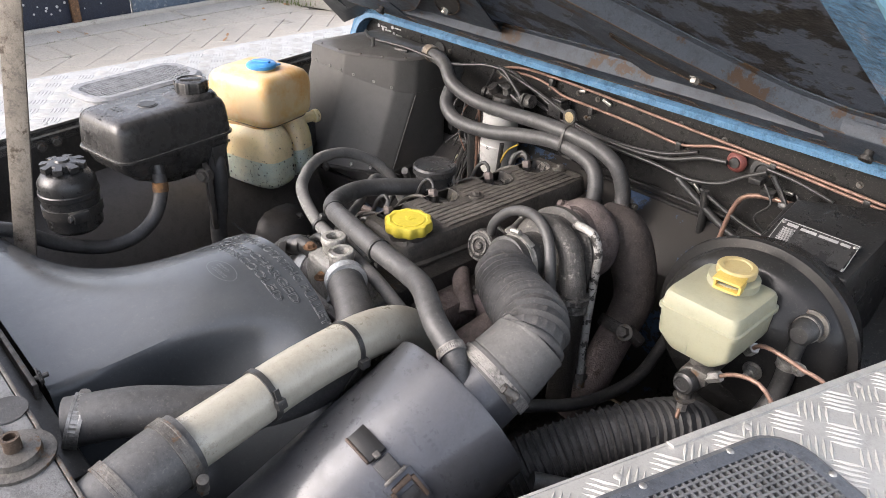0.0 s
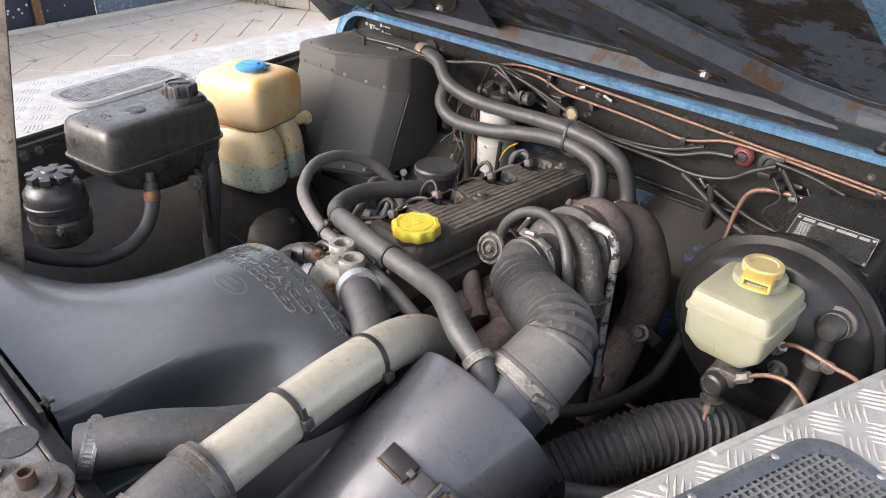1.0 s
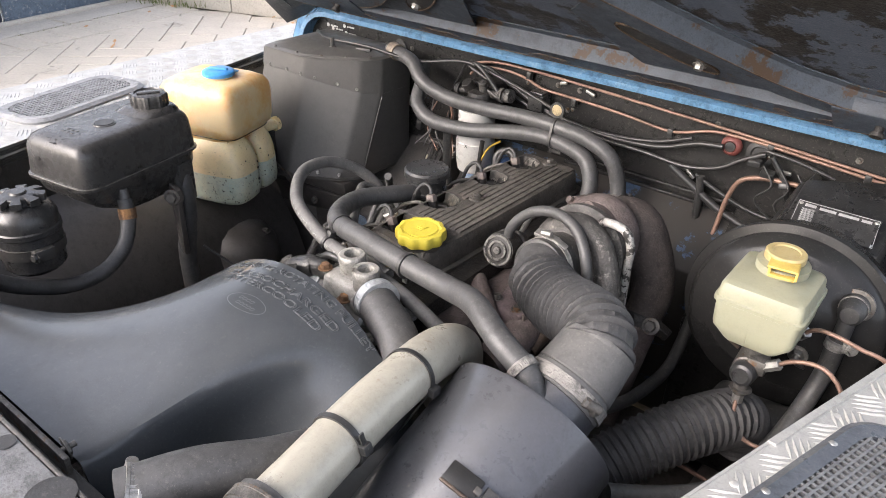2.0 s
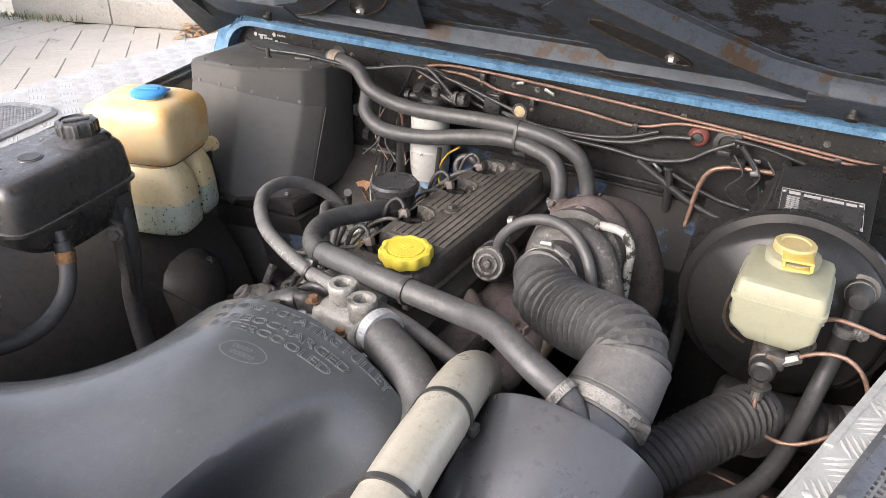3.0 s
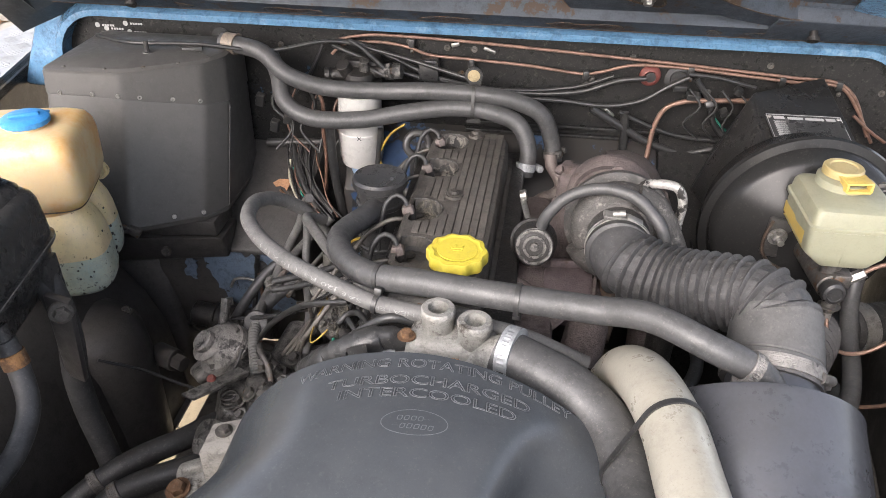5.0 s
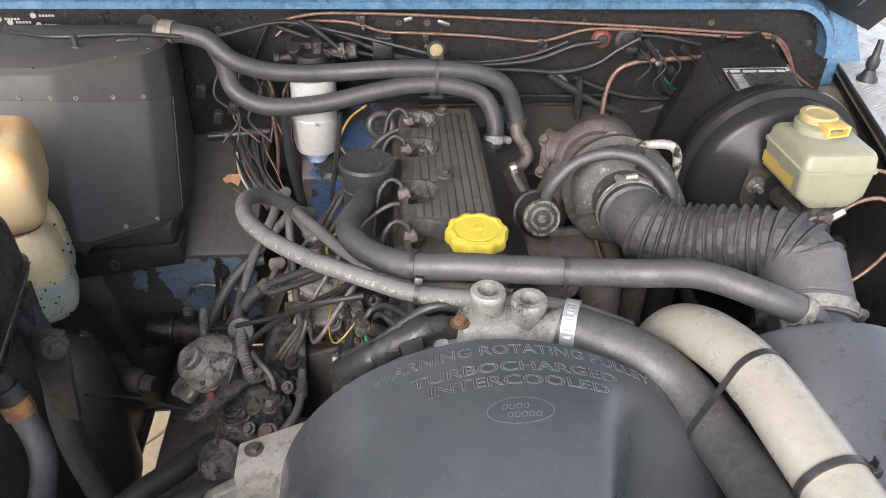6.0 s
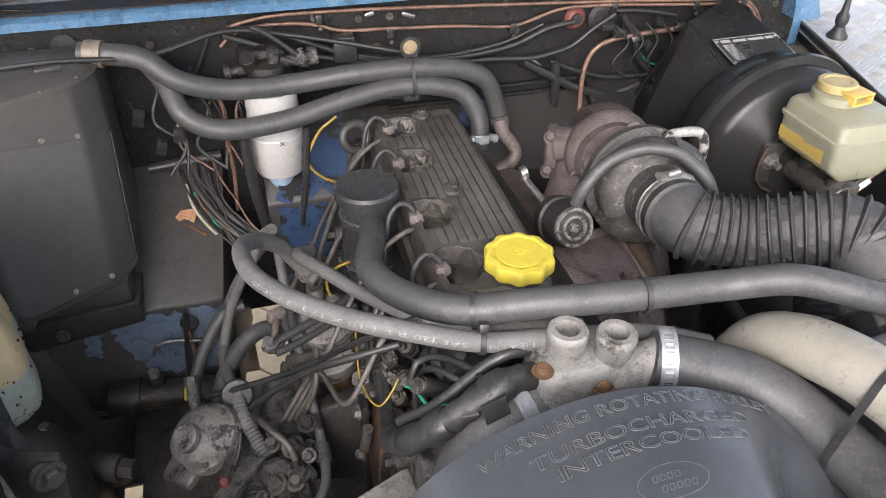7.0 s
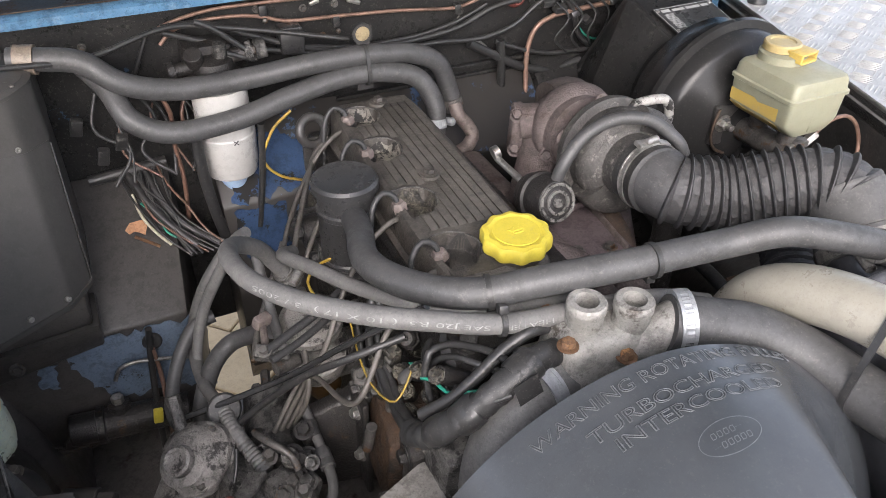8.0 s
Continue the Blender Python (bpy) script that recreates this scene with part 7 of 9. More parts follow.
part("moulded_marks", join(*[box(tank_at(-0.014 + 0.0095 * (k % 3), -0.062 - 0.009 * (k // 3), 1.1060), (0.006, 0.005, 0.0014), 0.0004, (0, 0, 9.5)) for k in range(6)]), TANK, et, "raised moulded marks")
rng = random.Random(91)
for k in range(16):
    x, y = rng.uniform(-0.02, 0.04), rng.uniform(-0.105, -0.06)
    part("scuff", box(tank_at(x, y, 1.1055 - 12 * max(0, x - 0.022) ** 2 - 6 * max(0, -y - 0.08) ** 2), (rng.uniform(0.003, 0.009), rng.uniform(0.001, 0.002), 0.0012), 0.0003, (0, 0, rng.uniform(0, 180))), RUBBER_BLACK, et, "gouge in the plastic")
part("bracket", box(tank_at(0.066, 0.075, 0.985), (0.012, 0.03, 0.07), 0.002, (0, 0, 9.5)), TANK, et)
part("bracket_bolt", hexbolt((-0.385, 0.517, 0.989), (0.6, -0.8, 0), 0.009, 0.008), STEEL_OLD, et)
part("outlet", cyl((-0.408, 0.450, 1.02), (-0.398, 0.445, 0.985), 0.010, 16), TANK, et, "short outlet stub")
eh = thing("coolant_hose", (-0.42, 0.42, 0.86), "black rubber hose looping from the expansion tank", "hose")
part("hose", tube([(-0.402, 0.447, 1.005), (-0.392, 0.441, 0.974), (-0.376, 0.418, 0.943), (-0.374, 0.380, 0.918), (-0.378, 0.331, 0.914), (-0.381, 0.268, 0.940), (-0.380, 0.190, 0.995), (-0.366, 0.128, 1.008)], 0.0115, 16), RUBBER, eh)
part("clip", lathe([(0.0105, -0.008), (0.0135, -0.008), (0.0135, 0.008), (0.0105, 0.008)], (-0.3955, 0.4435, 0.984), (0.08, -0.05, -0.3), 20), RUST, eh, "rust brown spring clip")
cable("coolant_hose", [(-0.435, 0.570, 0.995), (-0.424, 0.566, 0.955), (-0.418, 0.558, 0.91), (-0.42, 0.55, 0.86), (-0.42, 0.55, 0.80), (-0.412, 0.548, 0.74), (-0.40, 0.54, 0.68)], 0.0155, "black rubber hose dropping beside the expansion tank", RUBBER, "hose", 16)

ps = thing("power_steering_reservoir", (-0.415, 0.305, 0.94), "round black power steering fluid reservoir", "fluid reservoir")
part("body", lathe([(0, 0), (0.034, 0.0), (0.042, 0.008), (0.044, 0.06), (0.046, 0.062), (0.046, 0.069), (0.044, 0.071), (0.044, 0.085), (0.036, 0.098), (0.024, 0.104), (0, 0.104)], (-0.418, 0.305, 0.945), (0, 0, 1), 40), PLASTIC, ps)
part("cap", lathe([(0.020, 0), (0.0235, 0.002), (0.034, 0.003), (0.034, 0.012), (0.0215, 0.014), (0.012, 0.015), (0.010, 0.018), (0, 0.018)], (-0.418, 0.305, 1.047), (0, 0, 1), 128, lambda t, r: r if r < 0.03 or (t * 8 / (2 * math.pi)) % 1.0 < 0.62 else 0.0236), PLASTIC, ps, "star-shaped black cap")
part("band", join(lathe([(0.0445, 0.03), (0.0458, 0.03), (0.0458, 0.046), (0.0445, 0.046)], (-0.418, 0.305, 0.945), (0, 0, 1), 40), box((-0.372, 0.30, 0.983), (0.012, 0.03, 0.018), 0.002), hexbolt((-0.37, 0.288, 0.983), (0.3, -1, 0), 0.006, 0.006)), BLACK_PAINT, ps)

# heater box
hb = thing("heater_box", (-0.47, 0.98, 0.87), "dark grey riveted sheet metal heater box", "heater box")
def hbx(z, grow=0.0, low=0.0):
    """The level outline of the box, drawn forwards by low."""
    pts = [(-0.598, 1.075), (-0.598, 0.896), (-0.480, 0.897), (-0.381, 0.953), (-0.357, 0.990), (-0.357, 1.075)]
    c = Vector((-0.47, 1.0))
    return [Vector((c.x + (x - c.x) * (1 + grow), c.y + (y - c.y) * (1 + grow) - (low if y < 1.0 else 0.0), z)) for x, y in pts]


def seam(ring, drop=0.0):
    """Tilt a ring to the seam, which climbs towards the wing."""
    return [Vector((p.x, p.y, 1.059 + 0.24 * min(0.11, max(-0.03, -0.385 - p.x)) - drop)) for p in ring]


def rounded(pts, r=0.014, n=4):
    """Round the corners of a level outline."""
    out = []
    for i, p in enumerate(pts):
        a, b = (pts[i - 1] - p).normalized(), (pts[(i + 1) % len(pts)] - p).normalized()
        for k in range(n + 1):
            t = k / n
            out.append(p + a * r * (1 - t) ** 2 + b * r * t ** 2)
    return out


part("casing", loft([rounded(hbx(0.894, -0.004, 0.064), 0.007, 3), seam(rounded(hbx(1.06, 0, 0.004), 0.007, 3)), rounded(hbx(1.119, 0, 0), 0.007, 3)]), BOX, hb, smooth=35)
part("top", loft([rounded(hbx(1.117, 0.010)), rounded(hbx(1.121, 0.010)), rounded(hbx(1.125, -0.05)), rounded(hbx(1.132, -0.4))]), BOX, hb, smooth=20)
part("bottom_flange", loft([rounded(hbx(0.889, 0.004, 0.066), 0.006, 3), rounded(hbx(0.895, 0.006, 0.066), 0.006, 3)]), BOX, hb)
part("upper_band", loft([seam(rounded(hbx(1.06, 0.006, 0.004), 0.007, 3)), seam(rounded(hbx(1.06, 0.010, 0.004), 0.007, 3), -0.0006), rounded(hbx(1.1175, 0.006, 0.0), 0.007, 3)]), BOX, hb, "upper sheet lapped over the seam", smooth=35)
part("corner_seam", tube([(-0.3568, 0.9275, 0.897), (-0.3568, 0.957, 0.972), (-0.3568, 0.9875, 1.047)], 0.0010, 8), BLACK_PAINT, hb, "thin worn edge of the folded sheet")
rim = hbx(1.1235, -0.04)
for i, ts in ((1, (0.25, 0.8)), (2, (0.3, 0.75)), (3, (0.5,))):
    for t in ts:
        part("rivet", domehead(rim[i].lerp(rim[i + 1], t) + Vector((0, 0, 0.001)), (0, 0, 1), 0.0032, 0.002), STEEL_OLD, hb)
for x, y, z in ((-0.386, 0.9470, 1.065), (-0.420, 0.9275, 1.073), (-0.460, 0.9055, 1.082), (-0.486, 0.8935, 1.087), (-0.525, 0.8925, 1.088), (-0.575, 0.8925, 1.088)):
    d = Vector((0.10, 0.057, 0)) if x > -0.48 else Vector((1, 0, 0))
    part("rivet", lathe([(0, 0.0012), (0.0012, 0.0012), (0.0016, 0.0022), (0.003, 0.0022), (0.0036, 0.0008), (0.0036, 0), (0, 0)], (x, y, z), (d.y, -d.x, 0), 16), CLAMPSTEEL, hb)
for x, y, z in ((-0.383, 0.8865, 0.903), (-0.422, 0.8650, 0.904), (-0.50, 0.832, 0.904)):
    part("rivet", lathe([(0, 0.0012), (0.0012, 0.0012), (0.0016, 0.0022), (0.003, 0.0022), (0.0036, 0.0008), (0.0036, -0.002), (0, -0.002)], (x, y, z), (0.45, -0.8, 0.3), 16), CLAMPSTEEL, hb)
part("stud", join(cyl((-0.463, 0.96, 1.124), (-0.463, 0.96, 1.150), 0.004, 10), hexbolt((-0.463, 0.96, 1.126), (0, 0, 1), 0.008, 0.007)), BLACK_PAINT, hb)
part("toggle", box((-0.405, 0.99, 1.130), (0.03, 0.014, 0.010), 0.002, (0, 0, 20)), BLACK_PAINT, hb)
part("control_cable", tube([(-0.58, 1.03, 1.130), (-0.5, 0.985, 1.137), (-0.4, 0.995, 1.137), (-0.3, 1.02, 1.124), (-0.2, 1.05, 1.135), (-0.12, 1.055, 1.12), (0.02, 1.04, 1.09)], 0.0032, 10), CABLE, hb, "black control cable")

# injection pump and its lines, low on the side of the engine
AMBERIRON = mat("amber_oily_iron", (0.16, 0.09, 0.03), (0.07, 0.042, 0.018), 0.4, 0.2, 30, bump=0.3)
ip = thing("injection_pump", (-0.27, 0.66, 0.66), "oily grey alloy diesel injection pump", "injection pump")
PA = Vector((-0.45, -0.35, 0.8)).normalized()
PC = Vector((-0.297, 0.692, 0.803))
part("boost_chamber", lathe([(0.0, -0.05), (0.034, -0.05), (0.036, -0.02), (0.0445, -0.017), (0.046, -0.012), (0.044, -0.010), (0.046, -0.007), (0.0445, 0.0), (0.038, 0.004), (0.033, 0.012), (0.026, 0.017)], PC, PA, 40, lambda t, r: 0.88 * r * (1 + 0.05 * math.cos(3 * t) * (r > 0.04))), ALU_MID, ip, "grey alloy boost chamber dome")
part("flange_ear", hull([(-0.352, 0.69, 0.738), (-0.318, 0.655, 0.755), (-0.30, 0.675, 0.765), (-0.33, 0.715, 0.75), (-0.356, 0.695, 0.748), (-0.322, 0.652, 0.772), (-0.295, 0.68, 0.785), (-0.333, 0.722, 0.768)], 0.006, 3), ALU_MID, ip, "pointed ear of the dome flange")
part("adjuster", lathe([(0.027, 0.014), (0.017, 0.018), (0.016, 0.026), (0.013, 0.028), (0.011, 0.0265), (0, 0.026)], PC + Vector((-0.006, -0.006, 0)), PA, 28), ALU_MID, ip, "round adjuster boss")
for g in (0.3, 2.4, 4.5):
    _, pu, pv = axis_frame(PA)
    part("bolt", hexbolt(PC + (pu * math.cos(g) + pv * math.sin(g)) * 0.033, PA, 0.005, 0.006), STEEL_OLD, ip)
part("inlet", join(cyl((-0.303, 0.722, 0.815), (-0.303, 0.745, 0.84), 0.0068, 16), lathe([(0, 0), (0.0082, 0), (0.0082, 0.010), (0, 0.010)], (-0.303, 0.742, 0.836), (0, 0.65, 0.75), 6)), ALU_DIRTY, ip, "dirty pipe fitting")
part("pump_body", join(box((-0.245, 0.645, 0.735), (0.09, 0.11, 0.10), 0.014, (10, 20, 15)), cyl((-0.27, 0.585, 0.735), (-0.235, 0.535, 0.71), 0.034, 28), cyl((-0.215, 0.70, 0.75), (-0.20, 0.78, 0.765), 0.03, 24), box((-0.212, 0.625, 0.785), (0.05, 0.045, 0.03), 0.006, (5, 15, 25)), lathe([(0, 0), (0.03, 0), (0.034, 0.01), (0.02, 0.02), (0.012, 0.032), (0, 0.033)], (-0.262, 0.565, 0.745), (-0.4, -0.7, 0.5), 24)), ALU_DIRTY, ip)
part("control_arm", hull([(-0.305, 0.578, 0.812), (-0.285, 0.572, 0.812), (-0.232, 0.632, 0.808), (-0.250, 0.640, 0.808), (-0.305, 0.578, 0.818), (-0.285, 0.572, 0.818), (-0.232, 0.632, 0.816), (-0.250, 0.640, 0.816)], 0.002), ALU_DIRTY, ip, "flat control arm")
part("red_seal", domehead((-0.276, 0.610, 0.817), (0, -0.3, 0.9), 0.0065, 0.006), REDRUB, ip, "red paint seal")
part("red_mark", domehead((-0.288, 0.715, 0.812), PA, 0.006, 0.004), REDRUB, ip, "red paint seal")
for x, y, z in ((-0.24, 0.60, 0.79), (-0.205, 0.60, 0.803), (-0.205, 0.645, 0.803), (-0.225, 0.66, 0.80)):
    part("bolt", hexbolt((x, y, z), (0, -0.3, 1), 0.0065, 0.012), STEEL_OLD, ip)
part("delivery_valve", join(*[cyl((-0.20 + 0.012 * math.cos(k * 1.6), 0.775, 0.765 + 0.016 * math.sin(k * 1.6)), (-0.195 + 0.014 * math.cos(k * 1.6), 0.80, 0.768 + 0.018 * math.sin(k * 1.6)), 0.006, 6) for k in range(4)]), STEEL_OLD, ip)
bt = thing("linkage_boot", (-0.245, 0.70, 0.77), "black corrugated rubber linkage boot", "boot")
part("boot", tube([(-0.255, 0.73, 0.817), (-0.252, 0.705, 0.812), (-0.243, 0.68, 0.802), (-0.231, 0.651, 0.79)], 0.009, 18, 0.0012, ribs(0.0068, 0.0048, 0.0018, 0.5, 0.0)), RUBBER_GREY, bt)
part("flange", lathe([(0, 0), (0.017, 0), (0.019, 0.003), (0.017, 0.006), (0.009, 0.007), (0, 0.007)], (-0.255, 0.732, 0.817), (0, -0.8, 0.6), 28), RUBBER_BLACK, bt)

lp = thing("fuel_lift_pump", (-0.14, 0.76, 0.80), "dirty alloy fuel pump with stacked domes beside the rocker cover", "pump")
part("upper_dome", lathe([(0, 0), (0.03, 0), (0.036, 0.004), (0.036, 0.014), (0.03, 0.018), (0.026, 0.026), (0, 0.028)], (-0.140, 0.755, 0.880), (-0.15, -0.25, 1), 32), ALU_MID, lp)
part("lower_dome", lathe([(0, 0), (0.024, 0.0), (0.034, 0.010), (0.038, 0.03), (0.038, 0.042), (0.03, 0.046), (0, 0.046)], (-0.135, 0.765, 0.805), (-0.15, -0.3, 1), 32), ALU_MID, lp)
part("stub", cyl((-0.145, 0.755, 0.895), (-0.149, 0.765, 0.928), 0.009, 14), STEEL_OLD, lp)
part("stub", cyl((-0.165, 0.74, 0.85), (-0.192, 0.73, 0.855), 0.008, 14), STEEL_OLD, lp)
mp = thing("mounting_bracket", (-0.11, 0.62, 0.7), "dark oily steel bracket with pale bolts on the block", "bracket")
part("plate", hull([(-0.124, 0.640, 0.70), (-0.116, 0.640, 0.70), (-0.112, 0.700, 0.70), (-0.122, 0.700, 0.70), (-0.122, 0.645, 0.845), (-0.114, 0.645, 0.848), (-0.112, 0.690, 0.84), (-0.122, 0.690, 0.838)], 0.003), IRON, mp)
part("spacer", cyl((-0.125, 0.628, 0.80), (-0.120, 0.622, 0.84), 0.006, 18), STEEL_OLD, mp)
for p in ((-0.121, 0.735, 0.775), (-0.123, 0.662, 0.822), (-0.124, 0.652, 0.762), (-0.124, 0.690, 0.735)):
    part("bolt", join(hexbolt(p, (-0.9, -0.2, 0.3), 0.0062, 0.008), cyl(p, Vector(p) + Vector((0.012, 0, -0.004)), 0.004, 10)), STEEL, mp, "pale bolt head")
part("amber_dome", lathe([(0, 0), (0.022, 0), (0.024, 0.006), (0.018, 0.016), (0.008, 0.021), (0, 0.022)], (-0.125, 0.785, 0.752), (-0.5, -0.5, 0.7), 28), AMBERIRON, mp, "amber brown oily dome")
part("bare_cylinder", cyl((-0.165, 0.86, 0.68), (-0.176, 0.80, 0.715), 0.026, 24), ALU, mp, "mottled bare metal cylinder")
part("web", hull([(-0.20, 0.68, 0.70), (-0.11, 0.66, 0.70), (-0.11, 0.72, 0.70), (-0.20, 0.74, 0.70), (-0.19, 0.70, 0.79), (-0.11, 0.68, 0.83), (-0.11, 0.70, 0.83), (-0.19, 0.72, 0.79)], 0.004), IRON, mp)
part("large_bolt", join(hexbolt((-0.147, 0.731, 0.716), (-0.5, -0.6, 0.6), 0.0165, 0.014), lathe([(0, 0), (0.021, 0), (0.021, 0.003), (0, 0.003)], (-0.145, 0.733, 0.713), (-0.5, -0.6, 0.6), 24)), STEEL_OLD, mp)
rb = thing("oily_casting", (-0.08, 0.6, 0.75), "rust-brown oily casting on the engine front", "casting")
part("slab", hull([(-0.11, 0.545, 0.76), (-0.06, 0.53, 0.76), (-0.06, 0.62, 0.76), (-0.11, 0.64, 0.76), (-0.10, 0.555, 0.87), (-0.06, 0.54, 0.90), (-0.06, 0.62, 0.90), (-0.10, 0.63, 0.87)], 0.008), OILRUST, rb)
al = thing("alternator_bracket", (-0.15, 0.5, 0.77), "pale cast alloy bracket below the fan cowl", "bracket")
part("casting", hull([(-0.272, 0.470, 0.765), (-0.085, 0.575, 0.785), (-0.03, 0.50, 0.785), (-0.24, 0.395, 0.765), (-0.266, 0.474, 0.815), (-0.085, 0.574, 0.825), (-0.035, 0.505, 0.818), (-0.236, 0.40, 0.808)], 0.010, 4), ALU, al, "pale cast alloy arm")
part("rib", hull([(-0.255, 0.462, 0.81), (-0.09, 0.553, 0.82), (-0.085, 0.543, 0.82), (-0.25, 0.452, 0.81), (-0.254, 0.461, 0.823), (-0.09, 0.552, 0.832), (-0.086, 0.545, 0.832), (-0.25, 0.454, 0.823)], 0.002), ALU, al)
part("boss", lathe([(0, 0), (0.017, 0), (0.015, 0.012), (0.009, 0.013), (0, 0.010)], (-0.165, 0.478, 0.812), (0.05, -0.1, 1), 24), ALU, al)
part("bolt", hexbolt((-0.248, 0.437, 0.813), (-0.1, -0.2, 1), 0.010, 0.009), RUST, al, "rusty bolt")
part("bolt", hexbolt((-0.135, 0.545, 0.822), (-0.1, -0.2, 1), 0.006, 0.007), STEEL_OLD, al)

# battery-side dark housings under the tanks
ab = thing("steering_box", (-0.44, 0.72, 0.52), "grimy black steering box low beside the chassis rail", "steering box")
part("housing", lathe([(0, 0), (0.075, 0.0), (0.08, 0.02), (0.08, 0.20), (0.074, 0.25), (0.055, 0.275), (0.03, 0.285), (0, 0.287)], (-0.52, 0.73, 0.52), (0, 0, 1), 40), FOOTBLACK, ab)
part("nut", join(cyl((-0.45, 0.775, 0.70), (-0.412, 0.760, 0.70), 0.018, 20), cyl((-0.415, 0.761, 0.70), (-0.395, 0.753, 0.70), 0.013, 6)), FOOTBLACK, ab)
for k in range(4):
    g = 0.6 + 1.3 * k
    part("bolt", hexbolt((-0.52 + 0.055 * math.cos(g), 0.73 + 0.055 * math.sin(g), 0.79), (0, 0, 1), 0.007, 0.008), STEEL_OLD, ab)
tb2 = thing("tank_strut", (-0.41, 0.54, 0.8), "black steel strut below the expansion tank with a bolt", "strut")
part("strut", hull([(-0.424, 0.539, 0.87), (-0.394, 0.529, 0.87), (-0.394, 0.539, 0.87), (-0.424, 0.549, 0.87), (-0.412, 0.530, 1.0), (-0.376, 0.520, 1.0), (-0.376, 0.530, 1.0), (-0.412, 0.540, 1.0)], 0.002), FOOTBLACK, tb2)
part("bolt_boss", join(lathe([(0, -0.01), (0.013, -0.01), (0.013, 0.003), (0.010, 0.005), (0, 0.005)], (-0.389, 0.522, 0.985), (0.3, -0.9, 0.3), 24), hexbolt((-0.387, 0.517, 0.9865), (0.3, -0.9, 0.3), 0.0065, 0.006)), GRIMY, tb2)
cable("ground_lead", [(-0.40, 0.57, 0.87), (-0.36, 0.60, 0.83), (-0.32, 0.62, 0.79), (-0.285, 0.63, 0.775), (-0.262, 0.655, 0.80), (-0.255, 0.67, 0.82)], 0.0022, "thin black lead slung below the expansion tank", CABLE, "lead")
hx = thing("heater_box_bracket", (-0.43, 0.92, 0.85), "black steel bracket under the heater box", "bracket")
part("plate", hull([(-0.56, 0.868, 0.858), (-0.368, 0.888, 0.858), (-0.368, 0.96, 0.858), (-0.56, 0.96, 0.858), (-0.56, 0.862, 0.887), (-0.368, 0.884, 0.887), (-0.368, 0.96, 0.887), (-0.56, 0.96, 0.887)], 0.003), FOOTBLACK, hx)
part("lower_plate", hull([(-0.57, 0.893, 0.785), (-0.366, 0.911, 0.803), (-0.366, 0.93, 0.803), (-0.57, 0.93, 0.785), (-0.57, 0.868, 0.850), (-0.362, 0.890, 0.852), (-0.362, 0.96, 0.852), (-0.57, 0.96, 0.850)], 0.003), FOOTBLACK, hx)
part("bolt", hexbolt((-0.46, 0.8855, 0.822), (0, -1, 0.3), 0.006, 0.005), STEEL_OLD, hx)
part("clamp", join(box((-0.476, 0.836, 0.890), (0.020, 0.010, 0.016), 0.002, (0, 30, 0)), cyl((-0.53, 0.826, 0.925), (-0.476, 0.834, 0.893), 0.003, 10)), STEEL_OLD, hx)

# small fittings over the injection pump
rng = random.Random(33)
for i in range(14):
    x, y, z = -0.235 + 0.06 * rng.random(), 0.57 + 0.12 * rng.random(), 0.775 + 0.03 * rng.random()
    ax = Vector((rng.uniform(-0.6, 0.1), rng.uniform(-0.7, 0.1), 1)).normalized()
    h = rng.uniform(0.012, 0.03)
    part("fitting", join(cyl(Vector((x, y, z)) - ax * 0.02, Vector((x, y, z)) + ax * h * 0.6, rng.uniform(0.005, 0.009), 10), hexbolt(Vector((x, y, z)) + ax * h * 0.55, ax, rng.uniform(0.005, 0.009), 0.007)), (ALU_DIRTY, IRON, STEEL_OLD)[i % 3], ip)
part("throttle_spring", tube([Vector((-0.250, 0.600, 0.775)) + Vector((0.011 * math.cos(t), 0.011 * math.sin(t), 0.0012 * t)) for t in [0.45 * i for i in range(56)]], 0.0016, 6, 0.003), IRON, ip, "coiled throttle spring")
part("banjo_pipe", tube([(-0.225, 0.70, 0.80), (-0.232, 0.68, 0.822), (-0.222, 0.655, 0.83), (-0.205, 0.635, 0.82), (-0.20, 0.62, 0.79)], 0.004, 10), STEEL_OLD, ip)

# ---- cables, pipes and wires ----

cable("fuel_hose", [(-0.196, 0.956, 0.869), (-0.231, 0.937, 0.837), (-0.252, 0.909, 0.819), (-0.265, 0.872, 0.807), (-0.269, 0.824, 0.803), (-0.265, 0.774, 0.807), (-0.255, 0.737, 0.815)], 0.0075, "grey rubber fuel hose beside the injection pump", RUBBER_GREY, "hose")
cable("fuel_hose", [(-0.235, 0.865, 0.840), (-0.258, 0.862, 0.836), (-0.278, 0.847, 0.822), (-0.297, 0.823, 0.800), (-0.309, 0.790, 0.782), (-0.306, 0.762, 0.786)], 0.0082, "grey rubber fuel hose beside the injection pump", RUBBER, "hose")
cable("throttle_rod", [(-0.298, 0.746, 0.808), (-0.240, 0.724, 0.836), (-0.182, 0.694, 0.876), (-0.132, 0.660, 0.928), (-0.099, 0.622, 0.976), (-0.070, 0.592, 1.014)], 0.0036, "shiny dark steel tube across the pump", GLOSSTUBE, "pipe", 12)
cable("cable", [(-0.248, 0.715, 0.802), (-0.219, 0.690, 0.850), (-0.174, 0.658, 0.906), (-0.138, 0.626, 0.944), (-0.084, 0.612, 0.965)], 0.004, "thin black cable beside the engine", CABLE, "cable")
